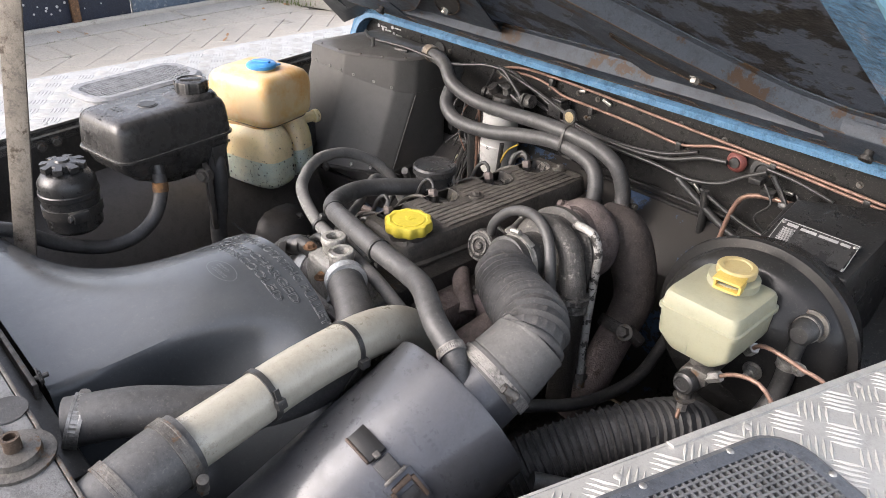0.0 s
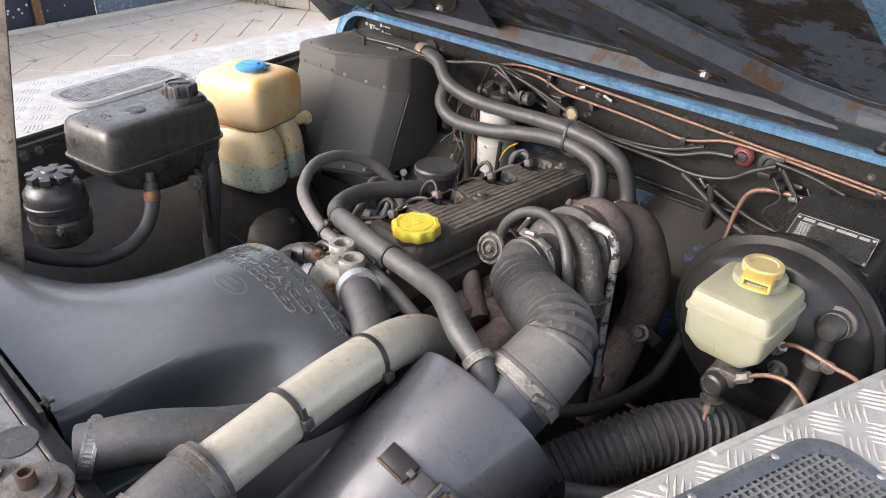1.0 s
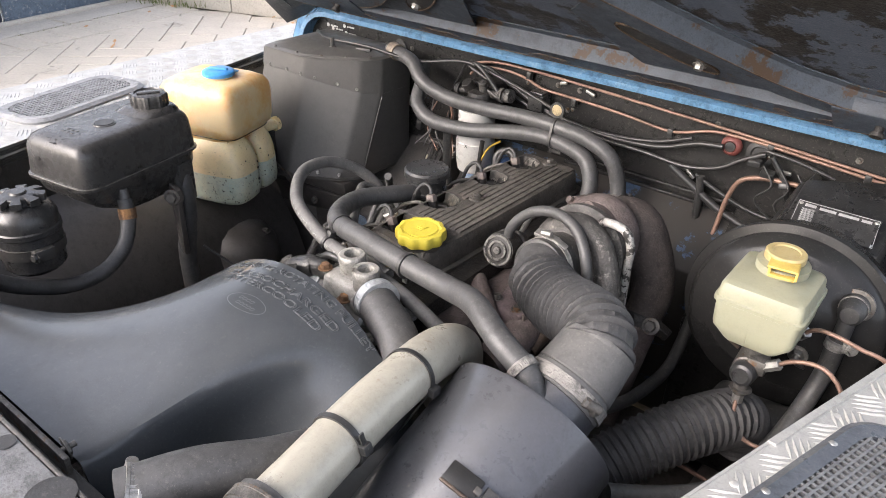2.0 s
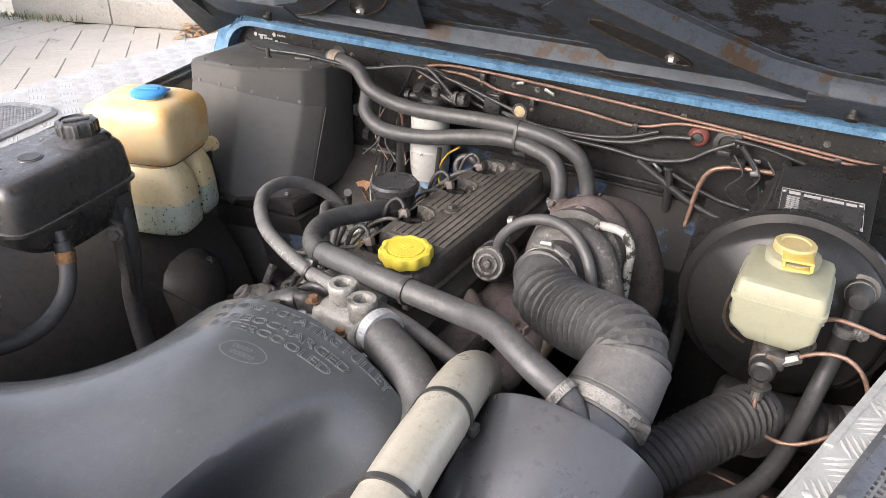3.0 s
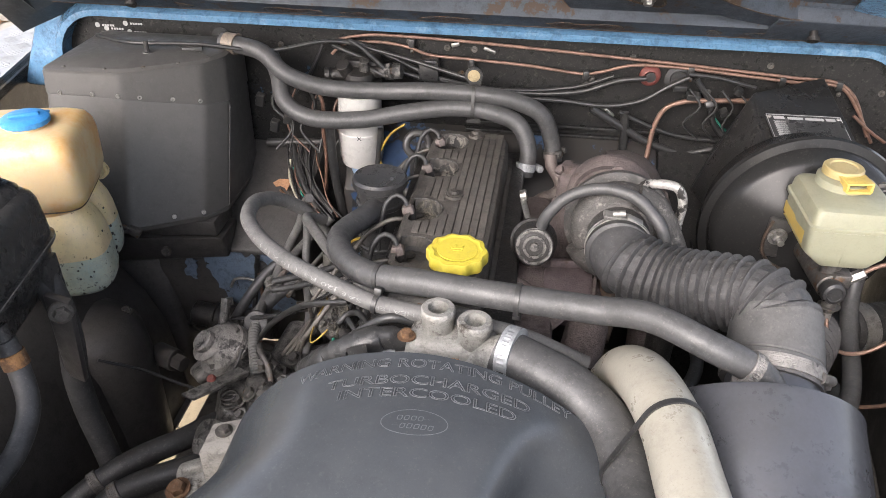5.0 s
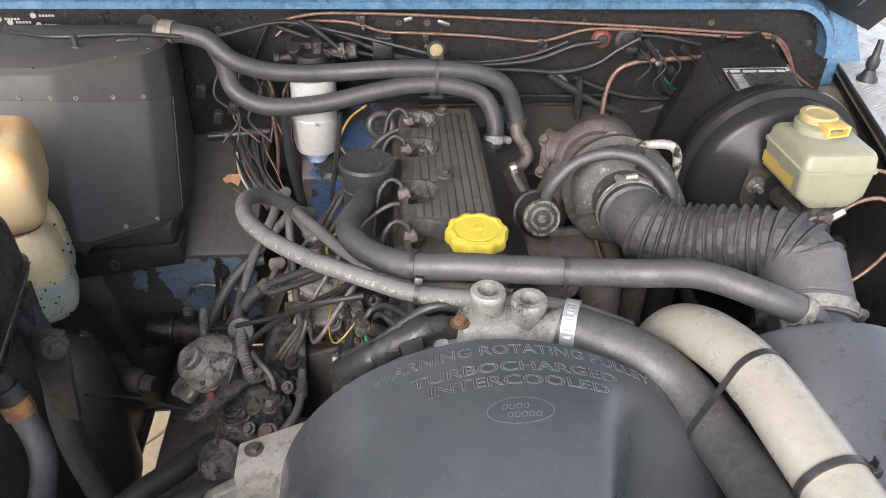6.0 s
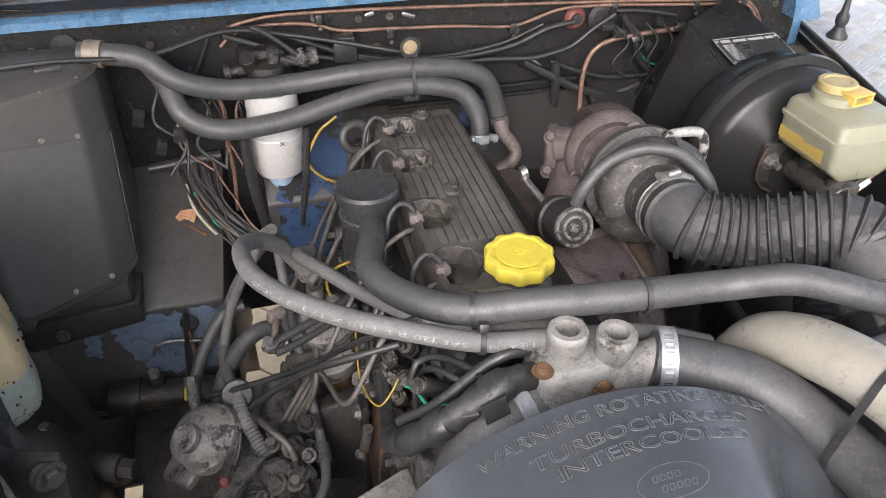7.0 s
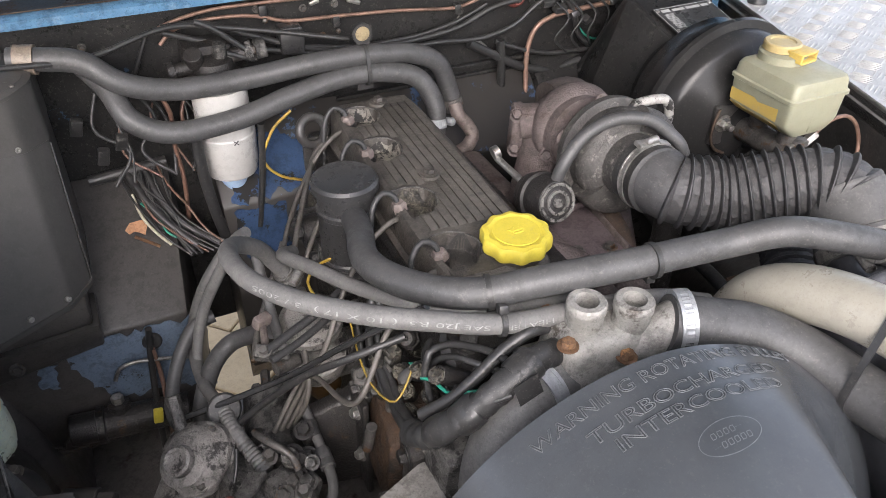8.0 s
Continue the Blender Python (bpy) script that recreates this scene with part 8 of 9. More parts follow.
cable("coolant_hose", [(-0.285, 0.730, 0.765), (-0.276, 0.772, 0.789), (-0.250, 0.814, 0.811), (-0.225, 0.828, 0.822), (-0.196, 0.811, 0.841), (-0.181, 0.782, 0.867)], 0.011, "thick black rubber hose beside the engine", RUBBER, "hose")
vp = thing("vacuum_pipe", (-0.175, 0.69, 0.80), "grey tan pipe with a joint down the side of the engine", "pipe")
VPL = [(-0.184, 0.795, 0.985), (-0.183, 0.782, 0.950), (-0.181, 0.755, 0.900), (-0.175, 0.729, 0.838), (-0.172, 0.700, 0.810), (-0.170, 0.643, 0.795), (-0.174, 0.598, 0.794), (-0.190, 0.576, 0.785), (-0.215, 0.560, 0.765)]
part("pipe", tube(VPL, 0.0056, 14), ELBOW, vp)
part("joint", lathe([(0.006, -0.013), (0.0085, -0.012), (0.0085, -0.004), (0.0078, -0.003), (0.0085, -0.001), (0.0085, 0.010), (0.006, 0.013)], (-0.1702, 0.638, 0.795), (0.0, 0.97, 0.1), 18), RUBBER, vp, "rubber joint sleeve")
part("tape", lathe([(0.0060, -0.010), (0.0066, -0.009), (0.0066, 0.009), (0.0060, 0.010)], (-0.1715, 0.676, 0.802), (0.03, 0.95, 0.25), 16), RUBBER_BLACK, vp)
cable("fuel_hose", [(-0.186, 0.815, 0.985), (-0.197, 0.830, 0.968), (-0.216, 0.850, 0.918), (-0.247, 0.856, 0.856), (-0.267, 0.832, 0.804), (-0.264, 0.785, 0.786), (-0.257, 0.748, 0.797)], 0.0066, "grey rubber hose curving down to the injection pump", RUBBER_GREY, "hose")
cable("yellow_wire", [(-0.101, 0.773, 0.954), (-0.123, 0.787, 0.934), (-0.134, 0.777, 0.925), (-0.134, 0.754, 0.925)], 0.0018, "loose yellow wire on the engine", YWIRE, "wire")
cable("yellow_wire", [(-0.117, 0.68, 0.94), (-0.123, 0.643, 0.934), (-0.126, 0.606, 0.931), (-0.122, 0.573, 0.935), (-0.116, 0.56, 0.941), (-0.106, 0.563, 0.949), (-0.092, 0.575, 0.962)], 0.0010, "loose yellow wire on the engine", YWIRE, "wire")
cable("green_wire", [(-0.091, 0.558, 0.963), (-0.084, 0.544, 0.969), (-0.081, 0.525, 0.972), (-0.062, 0.501, 0.989)], 0.0018, "thin green wire among the cables", GWIRE, "wire")
wl = thing("wiring_loom", (-0.06, 0.49, 0.96), "thick black taped wiring loom with loose tape ends", "wiring loom")
LOOM = [(-0.112, 0.535, 0.925), (-0.108, 0.510, 0.945), (-0.091, 0.490, 0.973), (-0.070, 0.484, 0.994), (-0.045, 0.483, 1.012), (-0.018, 0.489, 1.020), (0.012, 0.498, 1.008)]
part("loom", tube(LOOM, 0.0120, 18, 0.004, lambda s, total, g: 0.0118 + 0.0009 * math.sin(s * 420 + g) + 0.0007 * math.sin(3 * g + s * 90)), RUBBER_BLACK, wl)
for k, (p, q, r) in enumerate(((LOOM[2], LOOM[3], 0.0136), (LOOM[4], LOOM[5], 0.0140), (LOOM[1], LOOM[2], 0.0132))):
    p, q = Vector(p), Vector(q)
    part("tape", lathe([(r - 0.001, -0.012), (r, -0.010), (r + 0.0006, 0.002), (r, 0.011), (r - 0.001, 0.013)], p.lerp(q, 0.5), q - p, 20, lambda t, x: x * (1 + 0.06 * math.sin(2 * t + 1))), CABLE, wl, "wound black tape")
part("tape_end", sheet([(-0.050, 0.470, 1.018), (-0.030, 0.468, 1.028), (-0.026, 0.462, 1.012), (-0.046, 0.463, 1.002)], (0, -1, 0.3), 0.0008), CABLE, wl, "loose flap of tape")
part("branch", tube([(-0.110, 0.530, 0.935), (-0.105, 0.568, 0.913), (-0.105, 0.620, 0.891), (-0.105, 0.637, 0.908), (-0.104, 0.658, 0.916), (-0.100, 0.668, 0.940), (-0.092, 0.680, 0.960)], 0.0050, 12), CABLE, wl)
part("branch", tube([(-0.104, 0.575, 0.910), (-0.100, 0.601, 0.908), (-0.099, 0.625, 0.914), (-0.099, 0.645, 0.923), (-0.096, 0.657, 0.948), (-0.088, 0.668, 0.965)], 0.0036, 12), CABLE, wl)
part("branch", tube([(-0.112, 0.535, 0.925), (-0.108, 0.570, 0.905), (-0.104, 0.605, 0.900), (-0.102, 0.64, 0.91)], 0.0062, 12), CABLE, wl)
cable("cable", [(-0.089, 0.555, 0.965), (-0.077, 0.572, 0.976), (-0.063, 0.564, 0.988), (-0.051, 0.544, 0.999), (-0.041, 0.521, 1.008), (-0.034, 0.491, 1.015)], 0.0035, "thin black cable beside the engine", CABLE, "cable")
cable("cable", [(-0.105, 0.528, 0.951), (-0.08, 0.517, 0.973), (-0.06, 0.514, 0.991), (-0.034, 0.514, 1.014), (-0.011, 0.512, 1.028), (0.018, 0.520, 1.016), (0.040, 0.535, 1.0)], 0.0055, "thin black cable beside the engine", CABLE, "cable")
cable("injector_pipe", [(-0.138, 0.867, 0.921), (-0.173, 0.818, 0.89), (-0.198, 0.783, 0.867), (-0.211, 0.751, 0.855)], 0.0035, "dull steel injector pipe", STEEL_OLD, "pipe")
cable("bulkhead_pipe", [(-0.229, 1.04, 1.06), (-0.221, 1.04, 1.032), (-0.224, 1.04, 0.984), (-0.222, 1.04, 0.941), (-0.227, 1.04, 0.874)], 0.0030, "brown pipe down the bulkhead", RWIRE, "pipe")
cable("cable", [(-0.201, 1.0, 1.019), (-0.2, 1.0, 0.958), (-0.195, 1.0, 0.904), (-0.186, 1.0, 0.845)], 0.0075, "thin black cable beside the engine", CABLE, "cable")
cable("cable", [(-0.118, 1.0, 1.014), (-0.125, 1.0, 0.948), (-0.14, 1.0, 0.861)], 0.0045, "thin black cable beside the engine", CABLE, "cable")
cable("yellow_wire", [(-0.078, 1.0, 1.025), (-0.102, 1.0, 1.006), (-0.115, 1.0, 0.984), (-0.122, 1.0, 0.965), (-0.117, 1.0, 0.949), (-0.1, 1.0, 0.931), (-0.074, 1.0, 0.919)], 0.002, "loose yellow wire on the engine", YWIRE, "wire")
cable("wiring_loom", [(-0.290, 1.078, 0.940), (-0.277, 1.046, 0.916), (-0.258, 1.016, 0.893), (-0.227, 0.980, 0.867)], 0.006, "black taped wiring loom", CABLE, "wiring loom")
cable("wiring_loom", [(-0.267, 1.078, 0.939), (-0.257, 1.042, 0.913), (-0.238, 1.008, 0.888), (-0.199, 0.977, 0.865)], 0.005, "black taped wiring loom", CABLE, "wiring loom")
cable("wiring_loom", [(-0.277, 1.076, 0.939), (-0.268, 1.038, 0.910), (-0.252, 1.008, 0.887), (-0.237, 0.972, 0.861)], 0.004, "black taped wiring loom", CABLE, "wiring loom")
cable("pale_wire", [(-0.290, 1.052, 0.921), (-0.285, 1.024, 0.901), (-0.272, 1.003, 0.884), (-0.259, 0.988, 0.873)], 0.002, "frayed pale wire on the panel", WWIRE, "wire")
cable("green_wire", [(-0.282, 1.041, 0.912), (-0.266, 1.020, 0.897), (-0.260, 1.003, 0.884), (-0.250, 0.994, 0.878)], 0.0016, "thin green wire among the cables", GWIRE, "wire")
cable("panel_bar", [(-0.337, 1.077, 0.939), (-0.289, 1.080, 0.941), (-0.237, 1.084, 0.944)], 0.0075, "black bar fixed to the footwell panel", BLACK_PAINT, "bar")
cable("brake_pipe", [(-0.368, 0.905, 0.745), (-0.359, 0.905, 0.762), (-0.341, 0.905, 0.766), (-0.308, 0.905, 0.759), (-0.271, 0.905, 0.748)], 0.0026, "thin steel brake pipe to the slave cylinder", STEEL, "pipe")
cable("cable", [(-0.313, 0.905, 0.814), (-0.321, 0.905, 0.758), (-0.331, 0.885, 0.675), (-0.336, 0.885, 0.606)], 0.0042, "thin black cable beside the engine", CABLE, "cable")
cable("brake_pipe", [(-0.315, 0.905, 0.78), (-0.314, 0.905, 0.733), (-0.319, 0.885, 0.669), (-0.323, 0.885, 0.612)], 0.003, "thin copper brake pipe clipped to the bulkhead", COPPER, "pipe")
cable("brake_pipe", [(-0.21, 1.083, 1.124), (-0.183, 1.083, 1.132), (-0.143, 1.083, 1.138), (-0.072, 1.083, 1.138), (0.017, 1.083, 1.135), (0.195, 1.083, 1.126), (0.376, 1.083, 1.116), (0.513, 1.083, 1.107), (0.583, 1.083, 1.102), (0.611, 1.083, 1.083), (0.65, 1.083, 1.018)], 0.0026, "thin copper brake pipe clipped to the bulkhead", COPPER, "pipe")
cable("brake_pipe", [(-0.212, 1.083, 1.103), (-0.197, 1.083, 1.117), (-0.17, 1.083, 1.125), (-0.116, 1.083, 1.126), (-0.081, 1.083, 1.12), (-0.054, 1.083, 1.111), (0.018, 1.083, 1.107), (0.108, 1.083, 1.102), (0.199, 1.083, 1.094), (0.221, 1.083, 1.098), (0.269, 1.083, 1.112), (0.332, 1.083, 1.113), (0.423, 1.083, 1.107), (0.515, 1.083, 1.1), (0.589, 1.083, 1.095), (0.622, 1.083, 1.062), (0.66, 1.083, 1.008)], 0.0026, "thin copper brake pipe clipped to the bulkhead", COPPER, "pipe")
cable("boost_pipe", [(0.464, 1.072, 1.07), (0.41, 1.072, 1.067), (0.357, 1.072, 1.062), (0.331, 1.072, 1.05), (0.318, 1.072, 1.02), (0.312, 1.060, 0.959), (0.304, 1.040, 0.90)], 0.0040, "orange-brown pipe bending down the bulkhead", COPPER, "pipe")
cable("cable", [(-0.208, 1.072, 1.128), (-0.16, 1.072, 1.126), (-0.116, 1.072, 1.109), (-0.054, 1.072, 1.083), (0.001, 1.072, 1.065), (0.064, 1.072, 1.061), (0.137, 1.072, 1.061), (0.2, 1.072, 1.07), (0.252, 1.072, 1.09), (0.292, 1.072, 1.096)], 0.0042, "thin black cable along the bulkhead", CABLE, "cable")
cable("cable", [(-0.208, 1.072, 1.122), (-0.161, 1.072, 1.104), (-0.09, 1.072, 1.082), (0.001, 1.072, 1.061), (0.083, 1.072, 1.053), (0.166, 1.072, 1.051), (0.24, 1.072, 1.047), (0.293, 1.072, 1.06), (0.325, 1.072, 1.083), (0.358, 1.072, 1.102)], 0.0038, "thin black cable along the bulkhead", CABLE, "cable")
cable("cable", [(-0.199, 1.072, 1.13), (-0.142, 1.072, 1.12), (-0.072, 1.072, 1.089), (0.01, 1.072, 1.069), (0.11, 1.072, 1.065), (0.19, 1.072, 1.077), (0.242, 1.072, 1.097)], 0.003, "thin black cable along the bulkhead", CABLE, "cable")
cable("wiring_loom", [(0.215, 1.072, 1.042), (0.258, 1.072, 1.017), (0.314, 1.072, 0.987), (0.368, 1.072, 0.973), (0.418, 1.072, 0.984)], 0.0065, "black taped wiring loom", CABLE, "wiring loom")
cable("cable", [(0.368, 1.072, 1.1), (0.394, 1.072, 1.066), (0.412, 1.072, 1.024), (0.438, 1.072, 1.003), (0.481, 1.072, 0.999)], 0.0045, "thin black cable along the bulkhead", CABLE, "cable")
cable("cable", [(0.259, 1.072, 1.038), (0.309, 1.072, 1.017), (0.358, 1.072, 1.003), (0.434, 1.072, 0.998), (0.478, 1.072, 0.992)], 0.0035, "thin black cable along the bulkhead", CABLE, "cable")
cable("green_wire", [(0.409, 1.072, 1.037), (0.43, 1.072, 1.018), (0.459, 1.072, 1.013), (0.483, 1.072, 1.029)], 0.0018, "thin green wire among the cables", GWIRE, "wire")
cable("cable", [(0.357, 1.072, 1.107), (0.403, 1.072, 1.103), (0.46, 1.072, 1.091)], 0.003, "thin black cable along the bulkhead", CABLE, "cable")
cable("loom_sleeve", [(0.268, 1.072, 1.038), (0.272, 1.072, 1.004), (0.274, 1.072, 0.958)], 0.0068, "black corrugated loom sleeve", CABLE, "loom sleeve")
cable("cable", [(-0.278, 1.083, 1.031), (-0.256, 1.083, 1.06), (-0.24, 1.083, 1.089), (-0.224, 1.083, 1.121)], 0.003, "thin black cable along the bulkhead", CABLE, "cable")
cable("cable", [(-0.14, 1.04, 1.097), (-0.105, 1.04, 1.084), (-0.155, 1.04, 1.132), (-0.172, 1.04, 1.141)], 0.0035, "thin black cable along the bulkhead", CABLE, "cable")
cable("red_wire", [(0.615, 1.072, 1.056), (0.645, 1.072, 1.033), (0.675, 1.072, 1.014)], 0.0025, "red-brown wire by the servo", RWIRE, "wire")
# finer leads fanning out below the bar on the footwell
rng = random.Random(48)
for i in range(9):
    x = -0.300 + 0.007 * i
    w = rng.uniform(-0.010, 0.012)
    cable("lead", [(x, 1.080, 0.945), (x + 0.004 + w, 1.052, 0.924), (x + 0.016 + 2 * w, 1.022, 0.901 + 0.004 * rng.random()), (x + 0.034 + w, 0.995, 0.880 + 0.004 * rng.random()), (x + 0.062, 0.968, 0.862)], rng.uniform(0.0012, 0.0024), "thin dark lead fanning over the footwell panel", (CABLE, CABLE, RUBBER_BLACK, RWIRE)[i % 4], "lead")
# second small heater hose beside the breather
cable("heater_hose", [(-0.15, 0.76, 0.985), (-0.165, 0.735, 1.002), (-0.145, 0.70, 1.005), (-0.11, 0.655, 1.0), (-0.07, 0.605, 1.005), (-0.03, 0.57, 1.012), (0.02, 0.55, 1.018), (0.07, 0.535, 1.02)], 0.0072, "thin grey rubber hose curling beside the breather hose", RUBBER_GREY, "hose", 14, 0.006)
# steel heater elbow at the end of the upper hose
cable("heater_elbow", [(0.154, 0.992, 0.992), (0.156, 0.984, 0.978), (0.168, 0.978, 0.962), (0.173, 0.971, 0.948), (0.163, 0.965, 0.937), (0.145, 0.961, 0.93), (0.128, 0.955, 0.915)], 0.0098, "scaly pinkish metal water elbow", SCALED, "pipe", 16, 0.004)
# bypass hose under the thermostat housing
by = thing("bypass_hose", (-0.03, 0.48, 0.88), "woven grey rubber bypass hose below the thermostat", "hose")
part("hose", tube([(0.015, 0.495, 0.985), (-0.012, 0.488, 0.982), (-0.04, 0.48, 0.965), (-0.062, 0.472, 0.93), (-0.068, 0.468, 0.88)], 0.026, 24), RUBBER_GREY, by)
part("clip", clip_band((-0.008, 0.489, 0.9825), (-0.027, -0.007, -0.005), 0.0268, 0.014), CLIPPALE, by, "pale hose clip")
# injectors and their leak-off pipes
for i, (a, b, r) in enumerate(PITS):
    x, y, _ = rk(a - 0.012, b - 0.004, 0)
    inj = thing("injector", (x, y, 0.97), "rusty fuel injector sunk beside the rocker cover", "injector", "injectors")
    part("body", lathe([(0, 0), (0.011, 0), (0.011, 0.012), (0.0085, 0.016), (0.0085, 0.03), (0, 0.03)], (x, y, 0.985), (-0.1, 0, 1), 14), IRON, inj)
    part("nut", lathe([(0, 0), (0.0085, 0), (0.0085, 0.009), (0.006, 0.012), (0, 0.012)], (x - 0.003, y, 1.013), (-0.2, 0, 1), 6), SCALED, inj, "pinkish scaled nut")
    part("leak_pipe", tube([(x - 0.005, y, 1.018), (x - 0.008, y + 0.004, 1.030), (x - 0.020, y + 0.006, 1.036), (x - 0.032, y + 0.002, 1.026), (x - 0.040, y - 0.006, 0.995), (x - 0.043, y - 0.012, 0.96)], 0.0032, 10), RUBBER_BLACK, inj, "black leak-off hose")
    part("feed_pipe", tube([(x - 0.004, y - 0.006, 1.006), (x - 0.018, y - 0.014, 1.012), (x - 0.045, y - 0.022, 1.0), (x - 0.075, y - 0.03, 0.965), (x - 0.115 - 0.006 * i, y - 0.05 - 0.02 * i, 0.91), (-0.165, 0.71 - 0.005 * i, 0.85), (-0.21 + 0.008 * i, 0.70, 0.79)], 0.0030, 10), GRIMY, inj, "grimy steel fuel feed pipe")
    part("clamp", box((x + 0.006, y + 0.014, 1.004), (0.016, 0.010, 0.006), 0.002, (0, 10, 40)), STEEL_OLD, inj)
# rod from the rear of the head
cable("steel_pipe", [(-0.045, 0.955, 1.0), (-0.065, 0.945, 0.99), (-0.095, 0.90, 0.965), (-0.125, 0.85, 0.935), (-0.15, 0.80, 0.905), (-0.175, 0.75, 0.875)], 0.0034, "dull steel pipe sloping along the engine", STEEL_OLD, "pipe")
le = thing("lifting_eye", (-0.055, 0.985, 0.95), "black steel engine lifting eye", "lifting eye")
part("ring", tube([Vector((-0.056, 0.985, 0.998)) + Vector((0.98, 0.196, 0)) * (0.018 * math.cos(t)) + Vector((-0.066, 0.33, 0.94)) * (0.018 * math.sin(t)) for t in [2 * math.pi * k / 24 for k in range(25)]], 0.0062, 12), BLACK_PAINT, le)
part("shank", box((-0.055, 0.992, 0.96), (0.03, 0.006, 0.05), 0.002), BLACK_PAINT, le)
# slave cylinder on the footwell
sl = thing("slave_cylinder", (-0.36, 0.87, 0.66), "dark iron hydraulic cylinder below the footwell", "cylinder")
part("barrel", join(cyl((-0.437, 0.895, 0.690), (-0.29, 0.885, 0.680), 0.021, 20), lathe([(0.021, 0), (0.025, 0.001), (0.025, 0.010), (0.021, 0.011)], (-0.405, 0.893, 0.688), (1, -0.07, -0.07), 24), cyl((-0.373, 0.893, 0.69), (-0.373, 0.897, 0.713), 0.014, 14)), IRON, sl)
part("pipe_nut", lathe([(0, 0), (0.008, 0), (0.008, 0.012), (0.004, 0.014), (0, 0.014)], (-0.373, 0.898, 0.711), (0, 0.1, 1), 6), CLAMPSTEEL, sl, "plated pipe nut")
part("yellow_tag", box((-0.330, 0.866, 0.700), (0.012, 0.008, 0.022), 0.002, (0, 10, 0)), YELLOW, sl, "yellow paint mark")
gm = solo("footwell_grommet", lathe([(0.004, 0), (0.011, 0), (0.0125, 0.003), (0.010, 0.006), (0.004, 0.007)], (-0.313, 0.9155, 0.785), (0, -1, 0.2), 24), RUBBER_BLACK, "black rubber grommet in the blue panel", "grommet")
lf = thing("leaf", (-0.293, 1.021, 0.884), "curled tan dead leaf on the footwell panel", "leaf")
bm = bmesh.new()
n0 = Vector((0, -0.596, 0.803))
pts = [(-0.022, -0.004), (-0.012, 0.012), (0.006, 0.015), (0.016, 0.012), (0.014, -0.002), (0.008, -0.014), (0.0, -0.006), (-0.008, -0.004), (-0.016, -0.01)]
bm = sheet([Vector((-0.293 + 0.75 * a, 1.021 + b * 0.6, 0.884 + b * 0.447)) + n0 * (0.004 + 30 * a * a + 0.002 * i % 0.003) for i, (a, b) in enumerate(pts)], n0, 0.001)
part("blade", bm, CORK, lf)
part("stalk", tube([(-0.30, 1.012, 0.882), (-0.285, 1.003, 0.875), (-0.273, 0.996, 0.869)], 0.0022, 8), RUST, lf)
# bulkhead fittings
rl = thing("relay", (-0.05, 1.08, 1.075), "square black plastic relay on the bulkhead", "relay")
part("case", box((-0.05, 1.075, 1.088), (0.032, 0.03, 0.03), 0.003), PLASTIC, rl)
part("lid", box((-0.05, 1.074, 1.105), (0.028, 0.026, 0.006), 0.002), PLASTIC, rl)
gr = thing("cable_grommet", (0.298, 1.09, 1.08), "red-brown rubber grommet with cables through the bulkhead", "grommet")
part("ring", lathe([(0.008, 0), (0.015, 0), (0.017, 0.004), (0.014, 0.010), (0.010, 0.012), (0.008, 0.010)], (0.300, 1.093, 1.095), (0, -1, 0), 32), REDRUB, gr)
part("core", lathe([(0, 0), (0.009, 0), (0.008, 0.012), (0, 0.013)], (0.300, 1.092, 1.095), (0, -1, 0), 20), RUBBER_BLACK, gr)
solo("blanking_plug", lathe([(0, 0), (0.021, 0), (0.022, 0.004), (0.014, 0.006), (0.012, 0.003), (0, 0.003)], (0.345, 1.093, 1.092), (0, -1, 0), 28), RUBBER_BLACK, "round black blanking plug in the bulkhead", "plug")
solo("blanking_plug", lathe([(0, 0), (0.015, 0), (0.016, 0.003), (0, 0.004)], (-0.40, 1.0935, 1.118), (0, -1, 0), 24), RUBBER_BLACK, "dark dark disc drawing the shade in a round hole plug in the bulkhead", "plug")
dr = thing("wiper_drain_tube", (0.435, 1.05, 0.88), "thick black rubber drain tube on the bulkhead", "tube")
part("tube", tube([(0.43, 1.06, 0.985), (0.435, 1.045, 0.96), (0.445, 1.02, 0.90), (0.45, 1.0, 0.83)], 0.021, 20), RUBBER_BLACK, dr)
part("collar", lathe([(0.021, 0), (0.024, 0), (0.024, 0.012), (0.021, 0.012)], (0.43, 1.06, 0.975), (0.05, -0.3, -0.4), 24), RUBBER_BLACK, dr)
for i, (x, z) in enumerate(((-0.08, 1.128), (0.017, 1.10), (0.20, 1.092), (0.36, 1.108), (0.50, 1.10), (0.585, 1.098))):
    cl = thing("pipe_clip", (x, 1.088, z), "small black clip holding brake pipes to the bulkhead", "clip", "brake pipe clips")
    part("saddle", box((x, 1.0845, z), (0.010, 0.011, 0.014), 0.002), CABLE, cl)
    part("screw", domehead((x + 0.001, 1.079, z - 0.012), (0, -1, 0), 0.0038, 0.003), STEEL_OLD, cl)
for x, z, w, rr in ((0.045, 1.122, 0.02, 20), (-0.01, 1.128, 0.014, -15), (0.245, 1.03, 0.02, 40), (0.23, 1.037, 0.014, 20), (0.39, 1.075, 0.016, 0)):
    solo("spring_clip", box((x, 1.088, z), (w, 0.006, 0.006), 0.0015, (0, rr, 0)), STEEL, "small bent metal clip on the bulkhead", "clip")
# bunch of connectors and loose leads by the servo
rng = random.Random(21)
cn = thing("wiring_connector", (0.37, 1.07, 1.06), "cluster of black wiring connectors by the grommet", "connector")
for i in range(7):
    x, z = 0.352 + 0.022 * i + rng.uniform(-0.01, 0.01), 1.085 - 0.012 * (i % 4)
